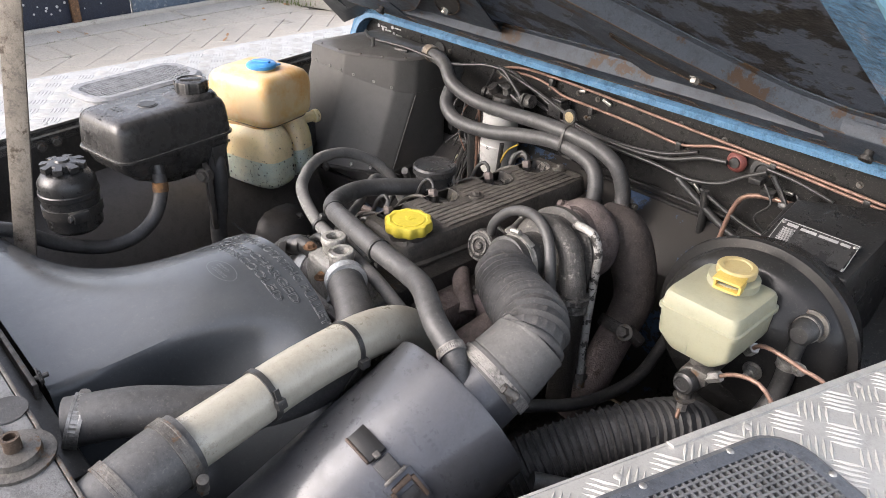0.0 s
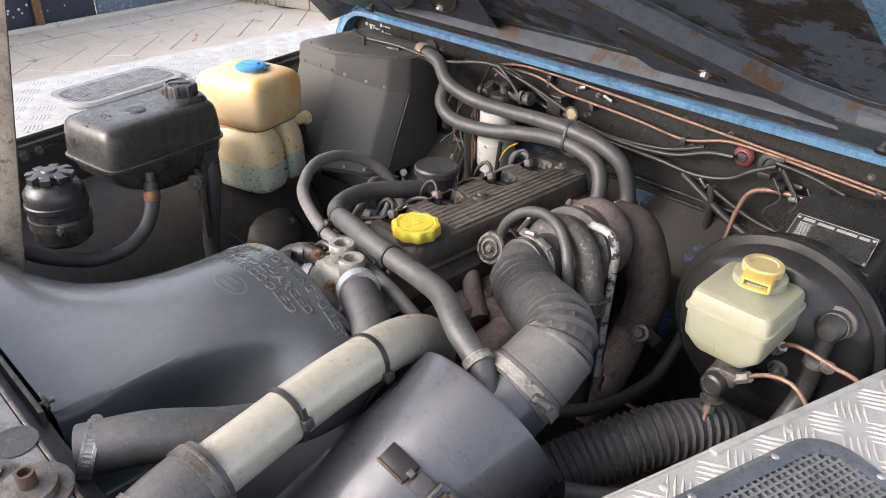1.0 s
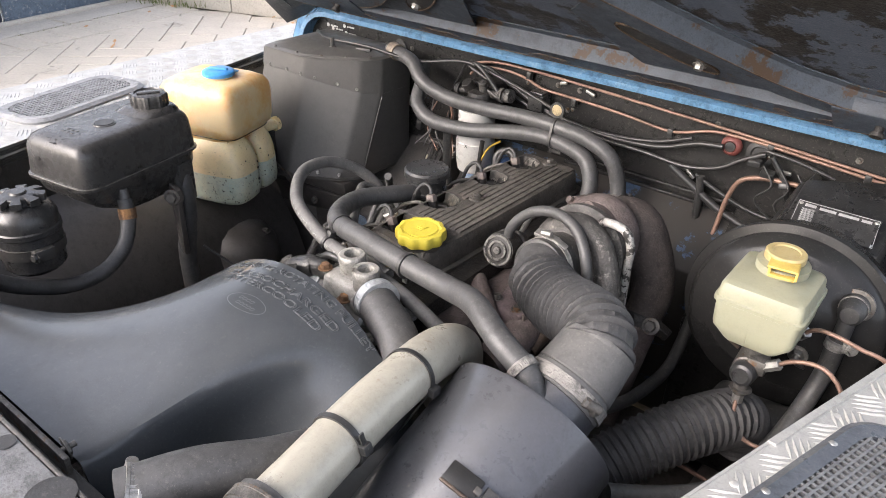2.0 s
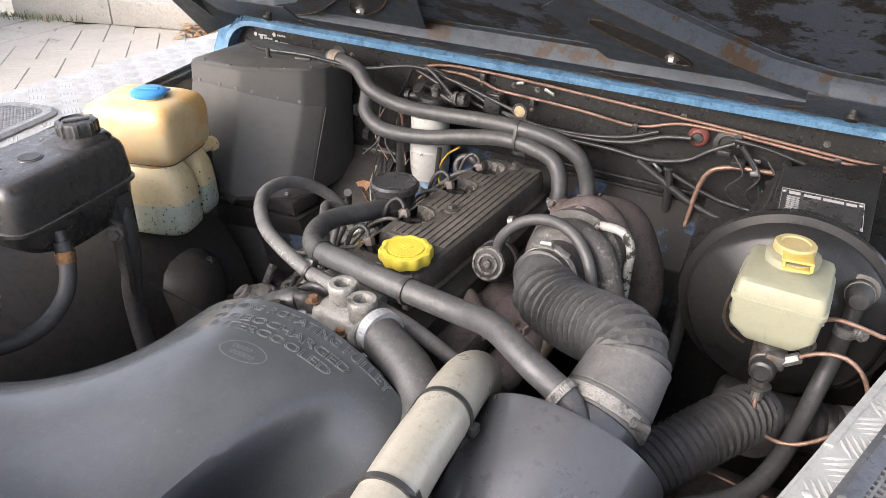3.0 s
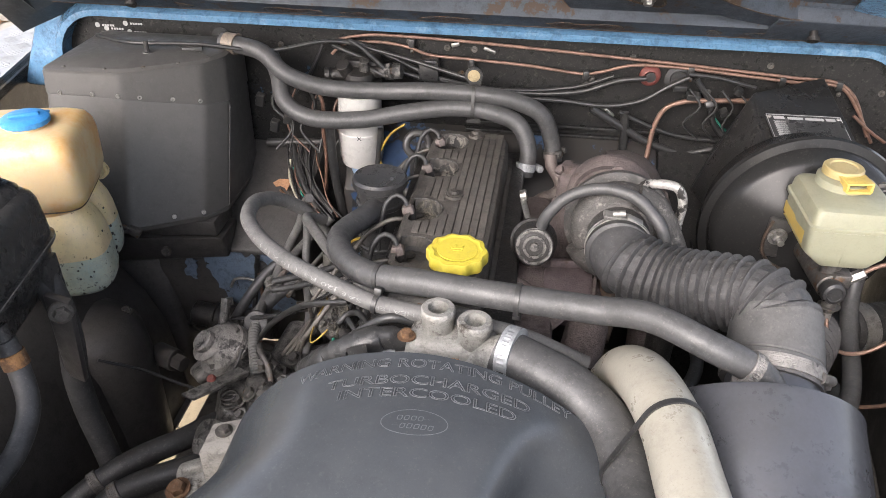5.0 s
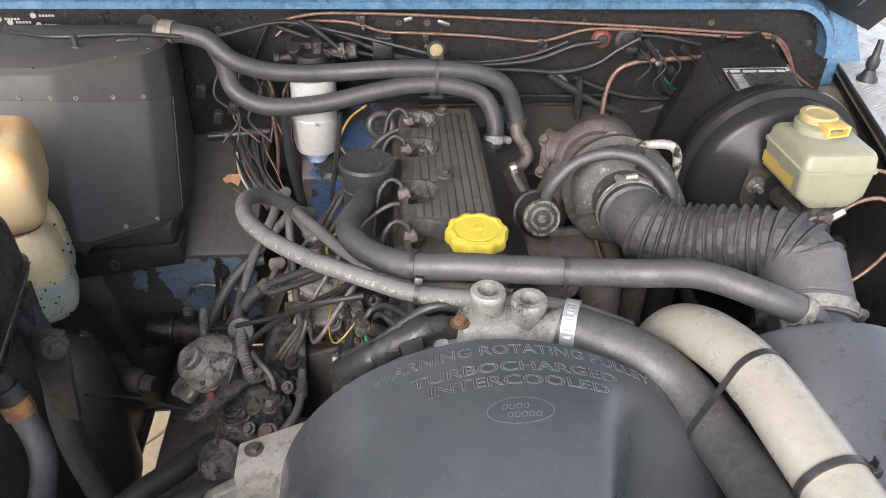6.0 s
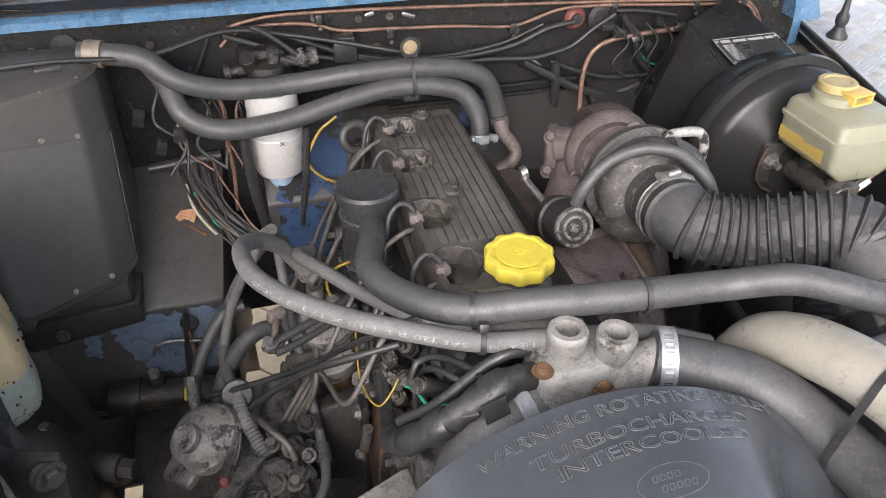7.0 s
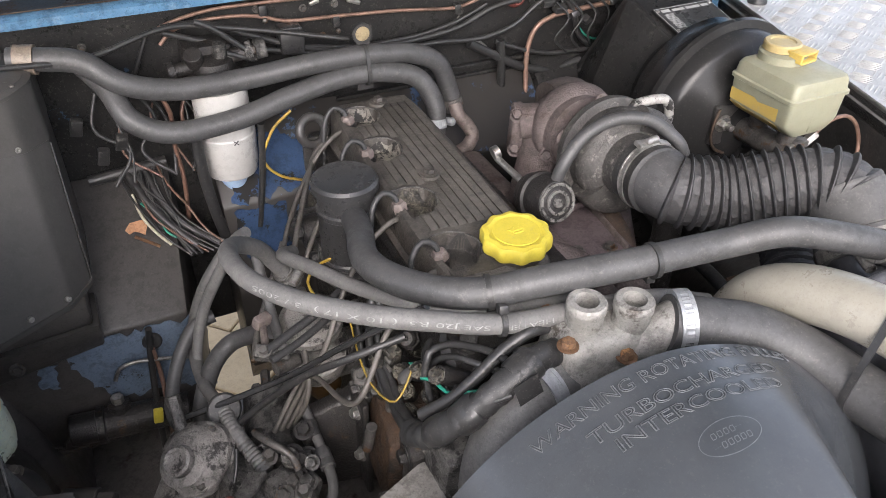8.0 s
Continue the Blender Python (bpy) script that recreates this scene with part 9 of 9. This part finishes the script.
    part("plug", box((x, 1.07, z), (rng.uniform(0.012, 0.024), 0.014, 0.010), 0.002, (rng.uniform(-20, 20), rng.uniform(-60, 60), 0)), CABLE, cn)
for i in range(5):
    x = 0.36 + 0.025 * i
    cable("lead", [(x, 1.068, 1.085), (x + 0.02, 1.06, 1.06), (x + 0.005 * i, 1.062, 1.03), (x + 0.03, 1.07, 1.0)], 0.0018, "thin black lead by the servo", RUBBER_BLACK, "lead")
# loose loom behind the fuel filter
for i in range(9):
    x = -0.30 + 0.014 * i
    cable("lead", [(x, 1.07, 1.06 - 0.005 * (i % 3)), (x + rng.uniform(-0.02, 0.03), 1.055, 1.02), (x + rng.uniform(-0.015, 0.03), 1.045, 0.985), (x + rng.uniform(-0.01, 0.03), 1.03, 0.95)], rng.uniform(0.0012, 0.0026), "tangled thin black lead behind the heater hoses", (RUBBER_BLACK, RUBBER_BLACK, RWIRE)[i % 3], "lead")
for x, z in ((-0.285, 1.0), (-0.235, 1.005), (-0.33, 1.03), (-0.31, 0.985)):
    solo("wiring_connector", box((x, 1.05, z), (0.014, 0.012, 0.022), 0.002, (10, 15, 0)), CABLE, "small black wiring connector by the heater box", "connector")
# leads, clips and plugs on the side of the block
for nm, pts, r, m, lab in (
        ("lead", [(-0.075, 0.58, 0.93), (-0.075, 0.573, 0.953), (-0.072, 0.562, 0.975), (-0.065, 0.54, 0.995), (-0.05, 0.515, 1.0), (-0.03, 0.505, 0.99)], 0.003, CABLE, "thin black lead looping beside the thermostat housing"),
        ("lead", [(-0.098, 0.72, 0.93), (-0.10, 0.705, 0.88), (-0.10, 0.68, 0.83), (-0.095, 0.63, 0.82), (-0.09, 0.58, 0.85), (-0.088, 0.54, 0.90)], 0.0042, CABLE, "black lead hanging down the engine block"),
        ("lead", [(-0.10, 0.71, 0.90), (-0.105, 0.685, 0.885), (-0.108, 0.66, 0.865), (-0.11, 0.67, 0.815)], 0.003, CABLE, "black lead hanging down the engine block"),
        ("hydraulic_pipe", [(-0.206, 0.683, 0.93), (-0.178, 0.696, 0.932), (-0.148, 0.709, 0.935), (-0.11, 0.73, 0.94)], 0.0048, RUBBER_BLACK, "short black pipe clipped beside the pump"),
        ("hydraulic_pipe", [(-0.203, 0.676, 0.923), (-0.176, 0.686, 0.924), (-0.141, 0.704, 0.926), (-0.11, 0.722, 0.93)], 0.0042, RUBBER_BLACK, "short black pipe clipped beside the pump"),
        ("lead", [(-0.07, 0.53, 0.97), (-0.075, 0.50, 0.975), (-0.068, 0.478, 1.0), (-0.05, 0.47, 1.01)], 0.0028, CABLE, "thin black lead looping beside the thermostat housing")):
    cable(nm, pts, r, lab, m, "lead" if nm == "lead" else "pipe")
pc = thing("pipe_clamp", (-0.202, 0.70, 0.92), "dirty pinkish metal clamp holding the injector pipes", "clamp")
part("upper_jaw", box((-0.197, 0.735, 0.925), (0.020, 0.012, 0.014), 0.003, (15, 10, 30)), SCALED, pc)
part("lower_jaw", box((-0.205, 0.69, 0.922), (0.022, 0.016, 0.013), 0.003, (20, 5, -25)), ALU_DIRTY, pc)
part("bolt", hexbolt((-0.206, 0.684, 0.93), (-0.3, -0.3, 0.9), 0.005, 0.007), STEEL_OLD, pc)
part("stay", tube([(-0.196, 0.74, 0.92), (-0.20, 0.715, 0.922), (-0.204, 0.69, 0.921)], 0.004, 8), SCALED, pc)
for x, y, z, a in ((-0.09, 0.633, 0.914, 20), (-0.088, 0.612, 0.92, -30), (-0.085, 0.576, 0.955, 50), (-0.08, 0.545, 0.975, 10)):
    pg = thing("sender_plug", (x, y, z), "oil-crusted sender plug on the engine block", "plug", "sender plugs")
    part("body", cyl((x + 0.03, y, z - 0.02), (x, y, z), 0.0085, 12), IRON, pg)
    part("hex", lathe([(0, 0), (0.0085, 0), (0.0085, 0.007), (0, 0.007)], (x, y, z - 0.002), (-0.6, -0.4, 0.7), 6), CAKED, pg)
    part("terminal", box((x - 0.006, y - 0.004, z + 0.008), (0.010, 0.005, 0.007), 0.0015, (a, 20, a)), CAKED, pg, "corroded terminal")
for i in range(10):
    x, y, z = rng.uniform(-0.10, -0.075), 0.56 + 0.04 * i, rng.uniform(0.80, 0.92)
    part("block_boss", join(cyl((x - 0.02, y, z), (x + 0.02, y, z), rng.uniform(0.012, 0.022), 14), hexbolt((x - 0.02, y, z), (-1, 0, 0), 0.008, 0.008)), (IRON, ALU_DIRTY)[i % 2], engine)
# switch, cable shoe and black canister crowded in below the heater hose
ps = thing("pressure_switch", (-0.066, 0.645, 0.925), "oil-black hexagonal pressure switch on the block", "switch")
part("hex", lathe([(0, -0.015), (0.0125, -0.015), (0.0125, 0.006), (0.010, 0.008), (0, 0.008)], (-0.066, 0.645, 0.925), (-0.45, -0.55, 0.7), 6), IRON, ps)
part("cap", lathe([(0.0095, 0.008), (0.0095, 0.016), (0.007, 0.019), (0.003, 0.019), (0.003, 0.026), (0, 0.026)], (-0.066, 0.645, 0.925), (-0.45, -0.55, 0.7), 20), PITBLACK, ps)
pb = thing("plug_block", (-0.092, 0.628, 0.92), "crusted grey plug block beside the black leads", "plug")
part("block", box((-0.092, 0.628, 0.928), (0.012, 0.016, 0.034), 0.002, (20, -10, 15)), CAKED, pb)
for k in range(3):
    part("terminal", box((-0.0985, 0.6225 + 0.001 * k, 0.917 + 0.011 * k), (0.004, 0.009, 0.005), 0.001, (20, -10, 15)), STEEL_OLD, pb)
cs = thing("cable_shoe", (-0.09, 0.592, 0.93), "grey rubber cable shoe on the block", "cable shoe")
part("sleeve", tube([(-0.090, 0.600, 0.922), (-0.090, 0.590, 0.938), (-0.088, 0.577, 0.955)], 0.0062, 14, radius=lambda s, total, g: 0.0068 - 0.003 * s / total), RUBBER_GREY, cs)
part("tang", box((-0.092, 0.605, 0.914), (0.005, 0.010, 0.012), 0.001, (30, 0, 0)), STEEL_OLD, cs)
bc = thing("crankcase_breather", (-0.034, 0.575, 0.965), "black ringed breather canister low behind the thermostat housing", "breather")
part("body", lathe([(0, -0.02), (0.026, -0.02), (0.026, -0.004), (0.028, -0.003), (0.028, 0.002), (0.026, 0.003), (0.026, 0.008), (0.028, 0.009), (0.028, 0.013), (0.024, 0.016), (0.010, 0.018), (0, 0.018)], (-0.032, 0.578, 0.962), (-0.3, -0.45, 0.85), 32), RUBBER_BLACK, bc)
part("boss", lathe([(0.009, 0.018), (0.009, 0.024), (0.006, 0.026), (0, 0.026)], (-0.032, 0.578, 0.962), (-0.3, -0.45, 0.85), 18), PITBLACK, bc)
# plates of white print on the left of the bulkhead
for i, (x, z) in enumerate(((-0.565, 1.131), (-0.600, 1.121), (-0.560, 1.117), (-0.604, 1.110), (-0.615, 1.126))):
    solo("approval_mark", join(lathe([(0.0028, 0), (0.0042, 0), (0.0042, 0.0004), (0.0028, 0.0004)], (x, 1.0948, z), (0, -1, 0), 16), box((x, 1.0946, z), (0.0012, 0.0005, 0.005)), *[box((x + 0.010 + 0.0045 * k, 1.0945, z), (0.0032, 0.0005, 0.0032)) for k in range(5)]), PLATE_W, "small white approval mark printed on the bulkhead", "marking", "approval marks")
# printed size on the heater hose
HL = spline([(-0.220, 0.709, 1.037), (-0.212, 0.655, 1.046), (-0.188, 0.616, 1.048), (-0.165, 0.591, 1.049), (-0.125, 0.557, 1.051), (-0.091, 0.540, 1.048), (-0.031, 0.525, 1.034), (0.040, 0.516, 1.030), (0.12, 0.510, 1.020)], 0.003)


def wrap_print(bm, line, start, r, face):
    """Lay letters along a hose: their x runs backwards along the line from start metres, their y round the hose."""
    acc = [0.0]
    for a, b in zip(line, line[1:]):
        acc.append(acc[-1] + (b - a).length)
    face = Vector(face).normalized()
    for v in bm.verts:
        s = max(0.001, min(acc[-1] - 0.001, start - v.co.x))
        i = max(k for k in range(len(acc) - 1) if acc[k] <= s)
        p = line[i].lerp(line[i + 1], (s - acc[i]) / (acc[i + 1] - acc[i]))
        t = (line[i + 1] - line[i]).normalized()
        f = (face - t * face.dot(t)).normalized()
        side = f.cross(t)
        g = -v.co.y / r
        v.co = p + (f * math.cos(g) + side * math.sin(g)) * (r + 0.0004)
    return bm


for words, start, long in (("3 / 2005", 0.1196, 0.0495), ("( 10 X 17 )", 0.2007, 0.069), ("SAE J20 R3", 0.2764, 0.0663), ("HEATER", 0.3340, 0.0440)):
    bm = text_mesh(words, 0.0060)
    left = min(v.co.x for v in bm.verts)
    wide = long / (max(v.co.x for v in bm.verts) - left)
    for v in bm.verts:
        v.co.x = (v.co.x - left) * wide
    part("print", wrap_print(bm, HL, start, 0.0092, (-0.12, -0.93, 0.34)), PRINT, hh, "white printed size", smooth=0)
# pipes and hose low below the master cylinder
cable("brake_pipe", [(0.40, 0.66, 0.835), (0.46, 0.655, 0.838), (0.52, 0.65, 0.838), (0.58, 0.66, 0.835), (0.66, 0.70, 0.83)], 0.0026, "thin copper brake pipe above the wheel arch", COPPER, "pipe")
lo = thing("heater_air_hose", (0.5, 0.78, 0.80), "black ribbed hose running low behind the wheel arch", "hose")
part("hose", tube([(0.44, 0.80, 0.84), (0.50, 0.79, 0.845), (0.57, 0.80, 0.845), (0.66, 0.83, 0.84)], 0.034, 28, 0.0025, ribs(0.032, 0.012, 0.002, 0.5, 0.0)), RUBBER_BLACK, lo)
part("band", lathe([(0.0345, -0.011), (0.036, -0.011), (0.036, 0.011), (0.0345, 0.011)], (0.60, 0.809, 0.843), (0.9, 0.3, 0), 32), CLAMPSTEEL, lo, "steel band")
# bonnet buffer on the wing
bf = thing("bonnet_buffer", (0.73, 1.02, WING_Z), "black rubber bonnet buffer on the chequer plate", "buffer")
part("foot", lathe([(0, 0), (0.016, 0), (0.016, 0.004), (0.011, 0.010), (0.008, 0.018), (0, 0.018)], (0.735, 1.03, WING_Z + 0.001), (0, 0, 1), 24), RUBBER_BLACK, bf)
part("stem", lathe([(0.006, 0), (0.010, 0.008), (0.010, 0.018), (0.006, 0.024), (0.004, 0.05), (0, 0.05)], (0.735, 1.03, WING_Z + 0.018), (0, 0, 1), 20), RUBBER_BLACK, bf)

# thick hoses low behind the radiator
for pts, r in (([(-0.44, 0.46, 0.70), (-0.40, 0.50, 0.722), (-0.36, 0.535, 0.735), (-0.315, 0.575, 0.735), (-0.285, 0.62, 0.725), (-0.25, 0.66, 0.70)], 0.0155), ([(-0.40, 0.44, 0.70), (-0.36, 0.48, 0.73), (-0.31, 0.51, 0.74), (-0.26, 0.54, 0.735), (-0.22, 0.57, 0.70)], 0.0165)):
    h = thing("lower_hose", pts[0], "thick black hose low beside the steering box", "hose", "lower hoses")
    part("hose", tube(pts, r, 18), RUBBER_BLACK, h)
    hose_clip(h, pts[1], Vector(pts[2]) - Vector(pts[0]), r + 0.0006, 0.012, 60, STEEL_OLD)

for y, z in ((0.329, 1.025), (0.357, 1.027)):
    solo("wing_bolt", hexbolt((edge_r(y) + 0.0005, y, z - 0.012), (1, 0, 0), 0.0075, 0.006), STEEL_OLD, "dull bolt in the inner wing under the plate", "bolt", "wing bolts")

# timing cover below the fan cowl
tc = thing("front_cover", (-0.14, 0.51, 0.75), "dusty pale alloy engine front cover with a brown casting", "engine cover")
part("flange", hull([(-0.094, 0.547, 0.862), (-0.222, 0.495, 0.862), (-0.222, 0.45, 0.862), (-0.09, 0.46, 0.862), (-0.094, 0.547, 0.80), (-0.222, 0.495, 0.80), (-0.222, 0.45, 0.80), (-0.09, 0.46, 0.80)], 0.003), DUSTY, tc)
part("casting", hull([(-0.108, 0.548, 0.79), (-0.02, 0.50, 0.79), (-0.02, 0.585, 0.79), (-0.108, 0.585, 0.79), (-0.106, 0.552, 0.872), (-0.02, 0.505, 0.885), (-0.02, 0.58, 0.885), (-0.10, 0.58, 0.878)], 0.008), GRIMY, tc, "brown dusty casting")
part("bolt", hexbolt((-0.205, 0.485, 0.862), (0, 0, 1), 0.007, 0.006), STEEL_OLD, tc)

# exhaust manifold flange between the rocker cover and the turbocharger
HEATPURPLE = mat("heat_tinted_iron", (0.15, 0.118, 0.122), (0.095, 0.074, 0.076), 0.6, 0.1, 25, bump=0.3, dirt_glint=(0.07, 0.045, 0.035), dirt_glint_amount=0.3, dirt_glint_scale=30)
mf = thing("exhaust_manifold", (0.17, 0.70, 0.90), "purple-brown heat-tinted exhaust manifold below the turbocharger", "exhaust manifold")
part("top_plate", hull([(0.140, 0.655, 0.925), (0.200, 0.648, 0.925), (0.210, 0.738, 0.925), (0.150, 0.732, 0.925), (0.140, 0.655, 0.952), (0.203, 0.648, 0.955), (0.213, 0.740, 0.957), (0.150, 0.733, 0.957)], 0.003), HEATPURPLE, mf)
part("rear_lip", hull([(0.156, 0.733, 0.95), (0.213, 0.739, 0.95), (0.213, 0.747, 0.95), (0.156, 0.741, 0.95), (0.156, 0.733, 0.966), (0.213, 0.739, 0.966), (0.213, 0.747, 0.966), (0.156, 0.741, 0.966)], 0.002), HEATPURPLE, mf)
part("side_edge", hull([(0.2045, 0.650, 0.93), (0.2085, 0.650, 0.93), (0.2185, 0.738, 0.93), (0.2145, 0.738, 0.93), (0.2045, 0.650, 0.959), (0.2085, 0.650, 0.959), (0.2185, 0.738, 0.961), (0.2145, 0.738, 0.961)], 0.001), SCALED, mf, "pale flange edge")
part("rusty_branch", tube([(0.226, 0.75, 0.955), (0.232, 0.72, 0.948), (0.230, 0.685, 0.935), (0.220, 0.65, 0.91)], 0.013, 14), LATCH, mf, "rust-brown branch")
part("front_branch", tube([(0.095, 0.69, 0.955), (0.115, 0.672, 0.962), (0.14, 0.652, 0.955), (0.165, 0.637, 0.935)], 0.014, 14), RUSTIRON, mf)
for x, y in ((0.152, 0.668), (0.19, 0.66)):
    part("nut", hexbolt((x, y, 0.954), (0, 0, 1), 0.006, 0.006), STEEL_OLD, mf)

# oily side of the engine below the hoses
part("rusty_apron", hull([(-0.125, 0.575, 0.76), (-0.062, 0.56, 0.76), (-0.068, 0.66, 0.76), (-0.118, 0.665, 0.76), (-0.117, 0.577, 0.858), (-0.066, 0.563, 0.862), (-0.07, 0.645, 0.862), (-0.104, 0.66, 0.858)], 0.004), OILRUST, engine, "flaking rust-brown engine side")
rng = random.Random(71)
for i, (x, y) in enumerate(((-0.089, 0.643), (-0.096, 0.621), (-0.067, 0.619), (-0.073, 0.637), (-0.052, 0.597), (-0.052, 0.572), (-0.074, 0.556), (-0.03, 0.60), (-0.088, 0.60), (-0.10, 0.655))):
    ax = Vector((rng.uniform(-0.5, 0.3), rng.uniform(-0.6, 0.2), 1)).normalized()
    b, r, h = Vector((x, y, 0.855)), rng.uniform(0.007, 0.013), rng.uniform(0.045, 0.07)
    part("casting_boss", join(cyl(b, b + ax * h, r, 12), lathe([(r * 1.25, -0.004), (r * 1.25, 0.003), (r * 0.8, 0.006), (0, 0.006)], b + ax * h, ax, (6, 14, 20)[i % 3]), hexbolt(b + ax * (h + 0.005), ax, r * 0.6, 0.006)), (CAKED, STEEL_OLD, CAKED, IRON)[i % 4], engine, "greasy boss and fitting")
cable("looped_lead", [(-0.082, 0.555, 0.93), (-0.079, 0.571, 0.935), (-0.072, 0.595, 0.94), (-0.061, 0.611, 0.945), (-0.038, 0.618, 0.948), (-0.019, 0.604, 0.945), (-0.008, 0.588, 0.94), (0.002, 0.568, 0.935), (0.01, 0.55, 0.92)], 0.0032, "thin black lead looping beside the thermostat", CABLE, "lead")
cable("green_wire", [(-0.085, 0.60, 0.94), (-0.075, 0.585, 0.945), (-0.06, 0.572, 0.945), (-0.04, 0.562, 0.94), (-0.025, 0.558, 0.935)], 0.0013, "thin pale green wire by the engine side", GWIRE, "wire")

# ---- leaves, grass and paving pieces ----
rng = random.Random(3)


def litter(name, n, place, size, material, label, category):
    verts, faces = [], []
    for i in range(n):
        x, y, z = place()
        a, t = rng.uniform(0, 6.28), rng.uniform(-0.6, 0.6)
        u = Vector((math.cos(a), math.sin(a), t)).normalized() * size * rng.uniform(0.6, 1.2)
        w = Vector((-math.sin(a), math.cos(a), rng.uniform(-0.5, 0.5))).normalized() * size * rng.uniform(0.3, 0.6)
        c = Vector((x, y, z))
        s = len(verts)
        verts += [c - u, c - u * 0.2 + w, c + u * 0.5 + w * 0.7, c + u, c + u * 0.4 - w * 0.8, c - u * 0.3 - w]
        faces += [(s, s + 1, s + 2, s + 3, s + 4, s + 5)]
    me = bpy.data.meshes.new(name)
    me.from_pydata(verts, [], faces)
    me.materials.append(material)
    return tagged(new(name, me), label, category, kind="stuff")


def leaf_spot():
    t = rng.gauss(0.60, 0.06)
    d = abs(rng.gauss(0, 0.10))
    x, y = -5.75 + 3.15 * t, 3.72 + 1.03 * t
    return x + 0.31 * d, y - 0.95 * d, 0.01 + 0.07 * rng.random() * math.exp(-d * 6)


litter("fallen_leaves", 300, leaf_spot, 0.038, LEAF, "drift of brown autumn leaves against the kerb", "leaves")
litter("fallen_leaves", 12, lambda: (rng.uniform(-5.6, -3.0), rng.uniform(0.8, 4.0), 0.008), 0.035, LEAF, "few scattered brown leaves on the paving", "leaves")


def blade_spot():
    t = rng.choice((rng.gauss(0.02, 0.03), rng.gauss(0.1, 0.05)))
    return -5.72 + 3.15 * t + rng.gauss(0, 0.05), 3.66 + 1.0 * t + rng.gauss(0, 0.04), 0.02


def grass(n, place, h, label):
    verts, faces = [], []
    for i in range(n):
        c = Vector(place())
        a = rng.uniform(0, 6.28)
        lean = Vector((rng.gauss(0, 0.4), rng.gauss(0, 0.4), 1)).normalized() * h * rng.uniform(0.5, 1.2)
        w = Vector((math.cos(a), math.sin(a), 0)) * 0.004
        s = len(verts)
        verts += [c - w, c + w, c + lean * 0.6 + w * 0.6, c + lean]
        faces += [(s, s + 1, s + 2, s + 3)]
    me = bpy.data.meshes.new("grass")
    me.from_pydata(verts, [], faces)
    me.materials.append(GRASS)
    return tagged(new("grass", me), label, "grass", kind="stuff")


grass(130, blade_spot, 0.06, "tuft of green weeds in the kerb corner")
grass(50, lambda: (lambda y: (-5.225 - 0.144 * (y - 1.443) + 0.01 * rng.random(), y, 0.0))(rng.uniform(1.6, 3.5)), 0.02, "weeds growing in the joint along the edging")

pavement = new("pavement")
tagged(pavement, "grey concrete block paving in a herringbone pattern", "paving", kind="structure")
ORIGIN[pavement] = Vector((0, 0, 0))
BW = 0.2


def paver_mesh(lx, ly):
    bm = box((0, 0, -0.03), (lx - 0.005, ly - 0.005, 0.06), 0.004, seg=1)
    me = bpy.data.meshes.new("paver")
    bm.to_mesh(me)
    bm.free()
    me.materials.append(PAVE)
    return me


TANPAVE = mat("sandy_paver", (0.5, 0.39, 0.235), (0.4, 0.3, 0.175), 0.85, 0, 4, grime=0.2, bump=0.4, fine=300, dirt_glint=(0.22, 0.19, 0.14), dirt_glint_amount=0.25, dirt_glint_scale=3)
me_long, me_edge = paver_mesh(0.4, 0.2), paver_mesh(0.4, 0.2)
turn45 = Matrix.Rotation(radians(45), 4, "Z")


def lay(me, x, y, ang, lift=0.0):
    ob = new("paver", me)
    ob.parent = pavement
    ob.matrix_basis = pose(x, y, lift + rng.uniform(-0.002, 0.001), rng.uniform(-0.25, 0.25), rng.uniform(-0.25, 0.25), ang)


for i in range(-40, 40):
    for j in range(-40, 40):
        d = (i - j) % 4
        if d == 0:
            c, ang = Vector(((i + 1) * BW, (j + 0.5) * BW, 0)), 45
        elif d == 3:
            c, ang = Vector(((i + 0.5) * BW, (j + 1) * BW, 0)), 135
        else:
            continue
        c = turn45 @ c + Vector((-3.4, 2.2, 0))
        if c.x > -5.0 - 0.144 * (c.y - 1.44) and c.x < -1.9 and 0.2 < c.y < 3.9 + (c.x + 5.2) * 0.32:
            lay(me_long, c.x, c.y, ang)
verts, faces = [], []
base = box((0, 0, -0.03), (0.395, 0.195, 0.06), 0.004, seg=1)
base.verts.ensure_lookup_table()
base.verts.index_update()
pv, pf = [v.co.copy() for v in base.verts], [[v.index for v in f.verts] for f in base.faces]
base.free()
for i in range(-60, 60):
    for j in range(-60, 60):
        d = (i - j) % 4
        if d not in (0, 3):
            continue
        c, ang = (Vector(((i + 1) * BW, (j + 0.5) * BW, 0)), 45) if d == 0 else (Vector(((i + 0.5) * BW, (j + 1) * BW, 0)), 135)
        c = turn45 @ c + Vector((-3.4, 2.2, 0))
        if (c.x > -1.9 or c.y <= 0.2) and c.x > -5.0 - 0.144 * (c.y - 1.44) and c.x < 2.6 and -2.6 < c.y < min(4.6, 3.9 + (c.x + 5.2) * 0.32):
            m = pose(c.x, c.y, rng.uniform(-0.002, 0.001), 0, 0, ang)
            n = len(verts)
            verts += [m @ v for v in pv]
            faces += [[n + k for k in f] for f in pf]
me = bpy.data.meshes.new("far_pavers")
me.from_pydata(verts, [], faces)
me.materials.append(TANPAVE)
far = new("far_pavers", me)
far.parent = pavement
tagged(far, "more grey block paving round the car", kind="stuff")
for i in range(24):
    y = -0.9 + 0.202 * i
    lay(me_edge, -5.026 - 0.144 * (y - 1.443), y, 8.2, 0.006)
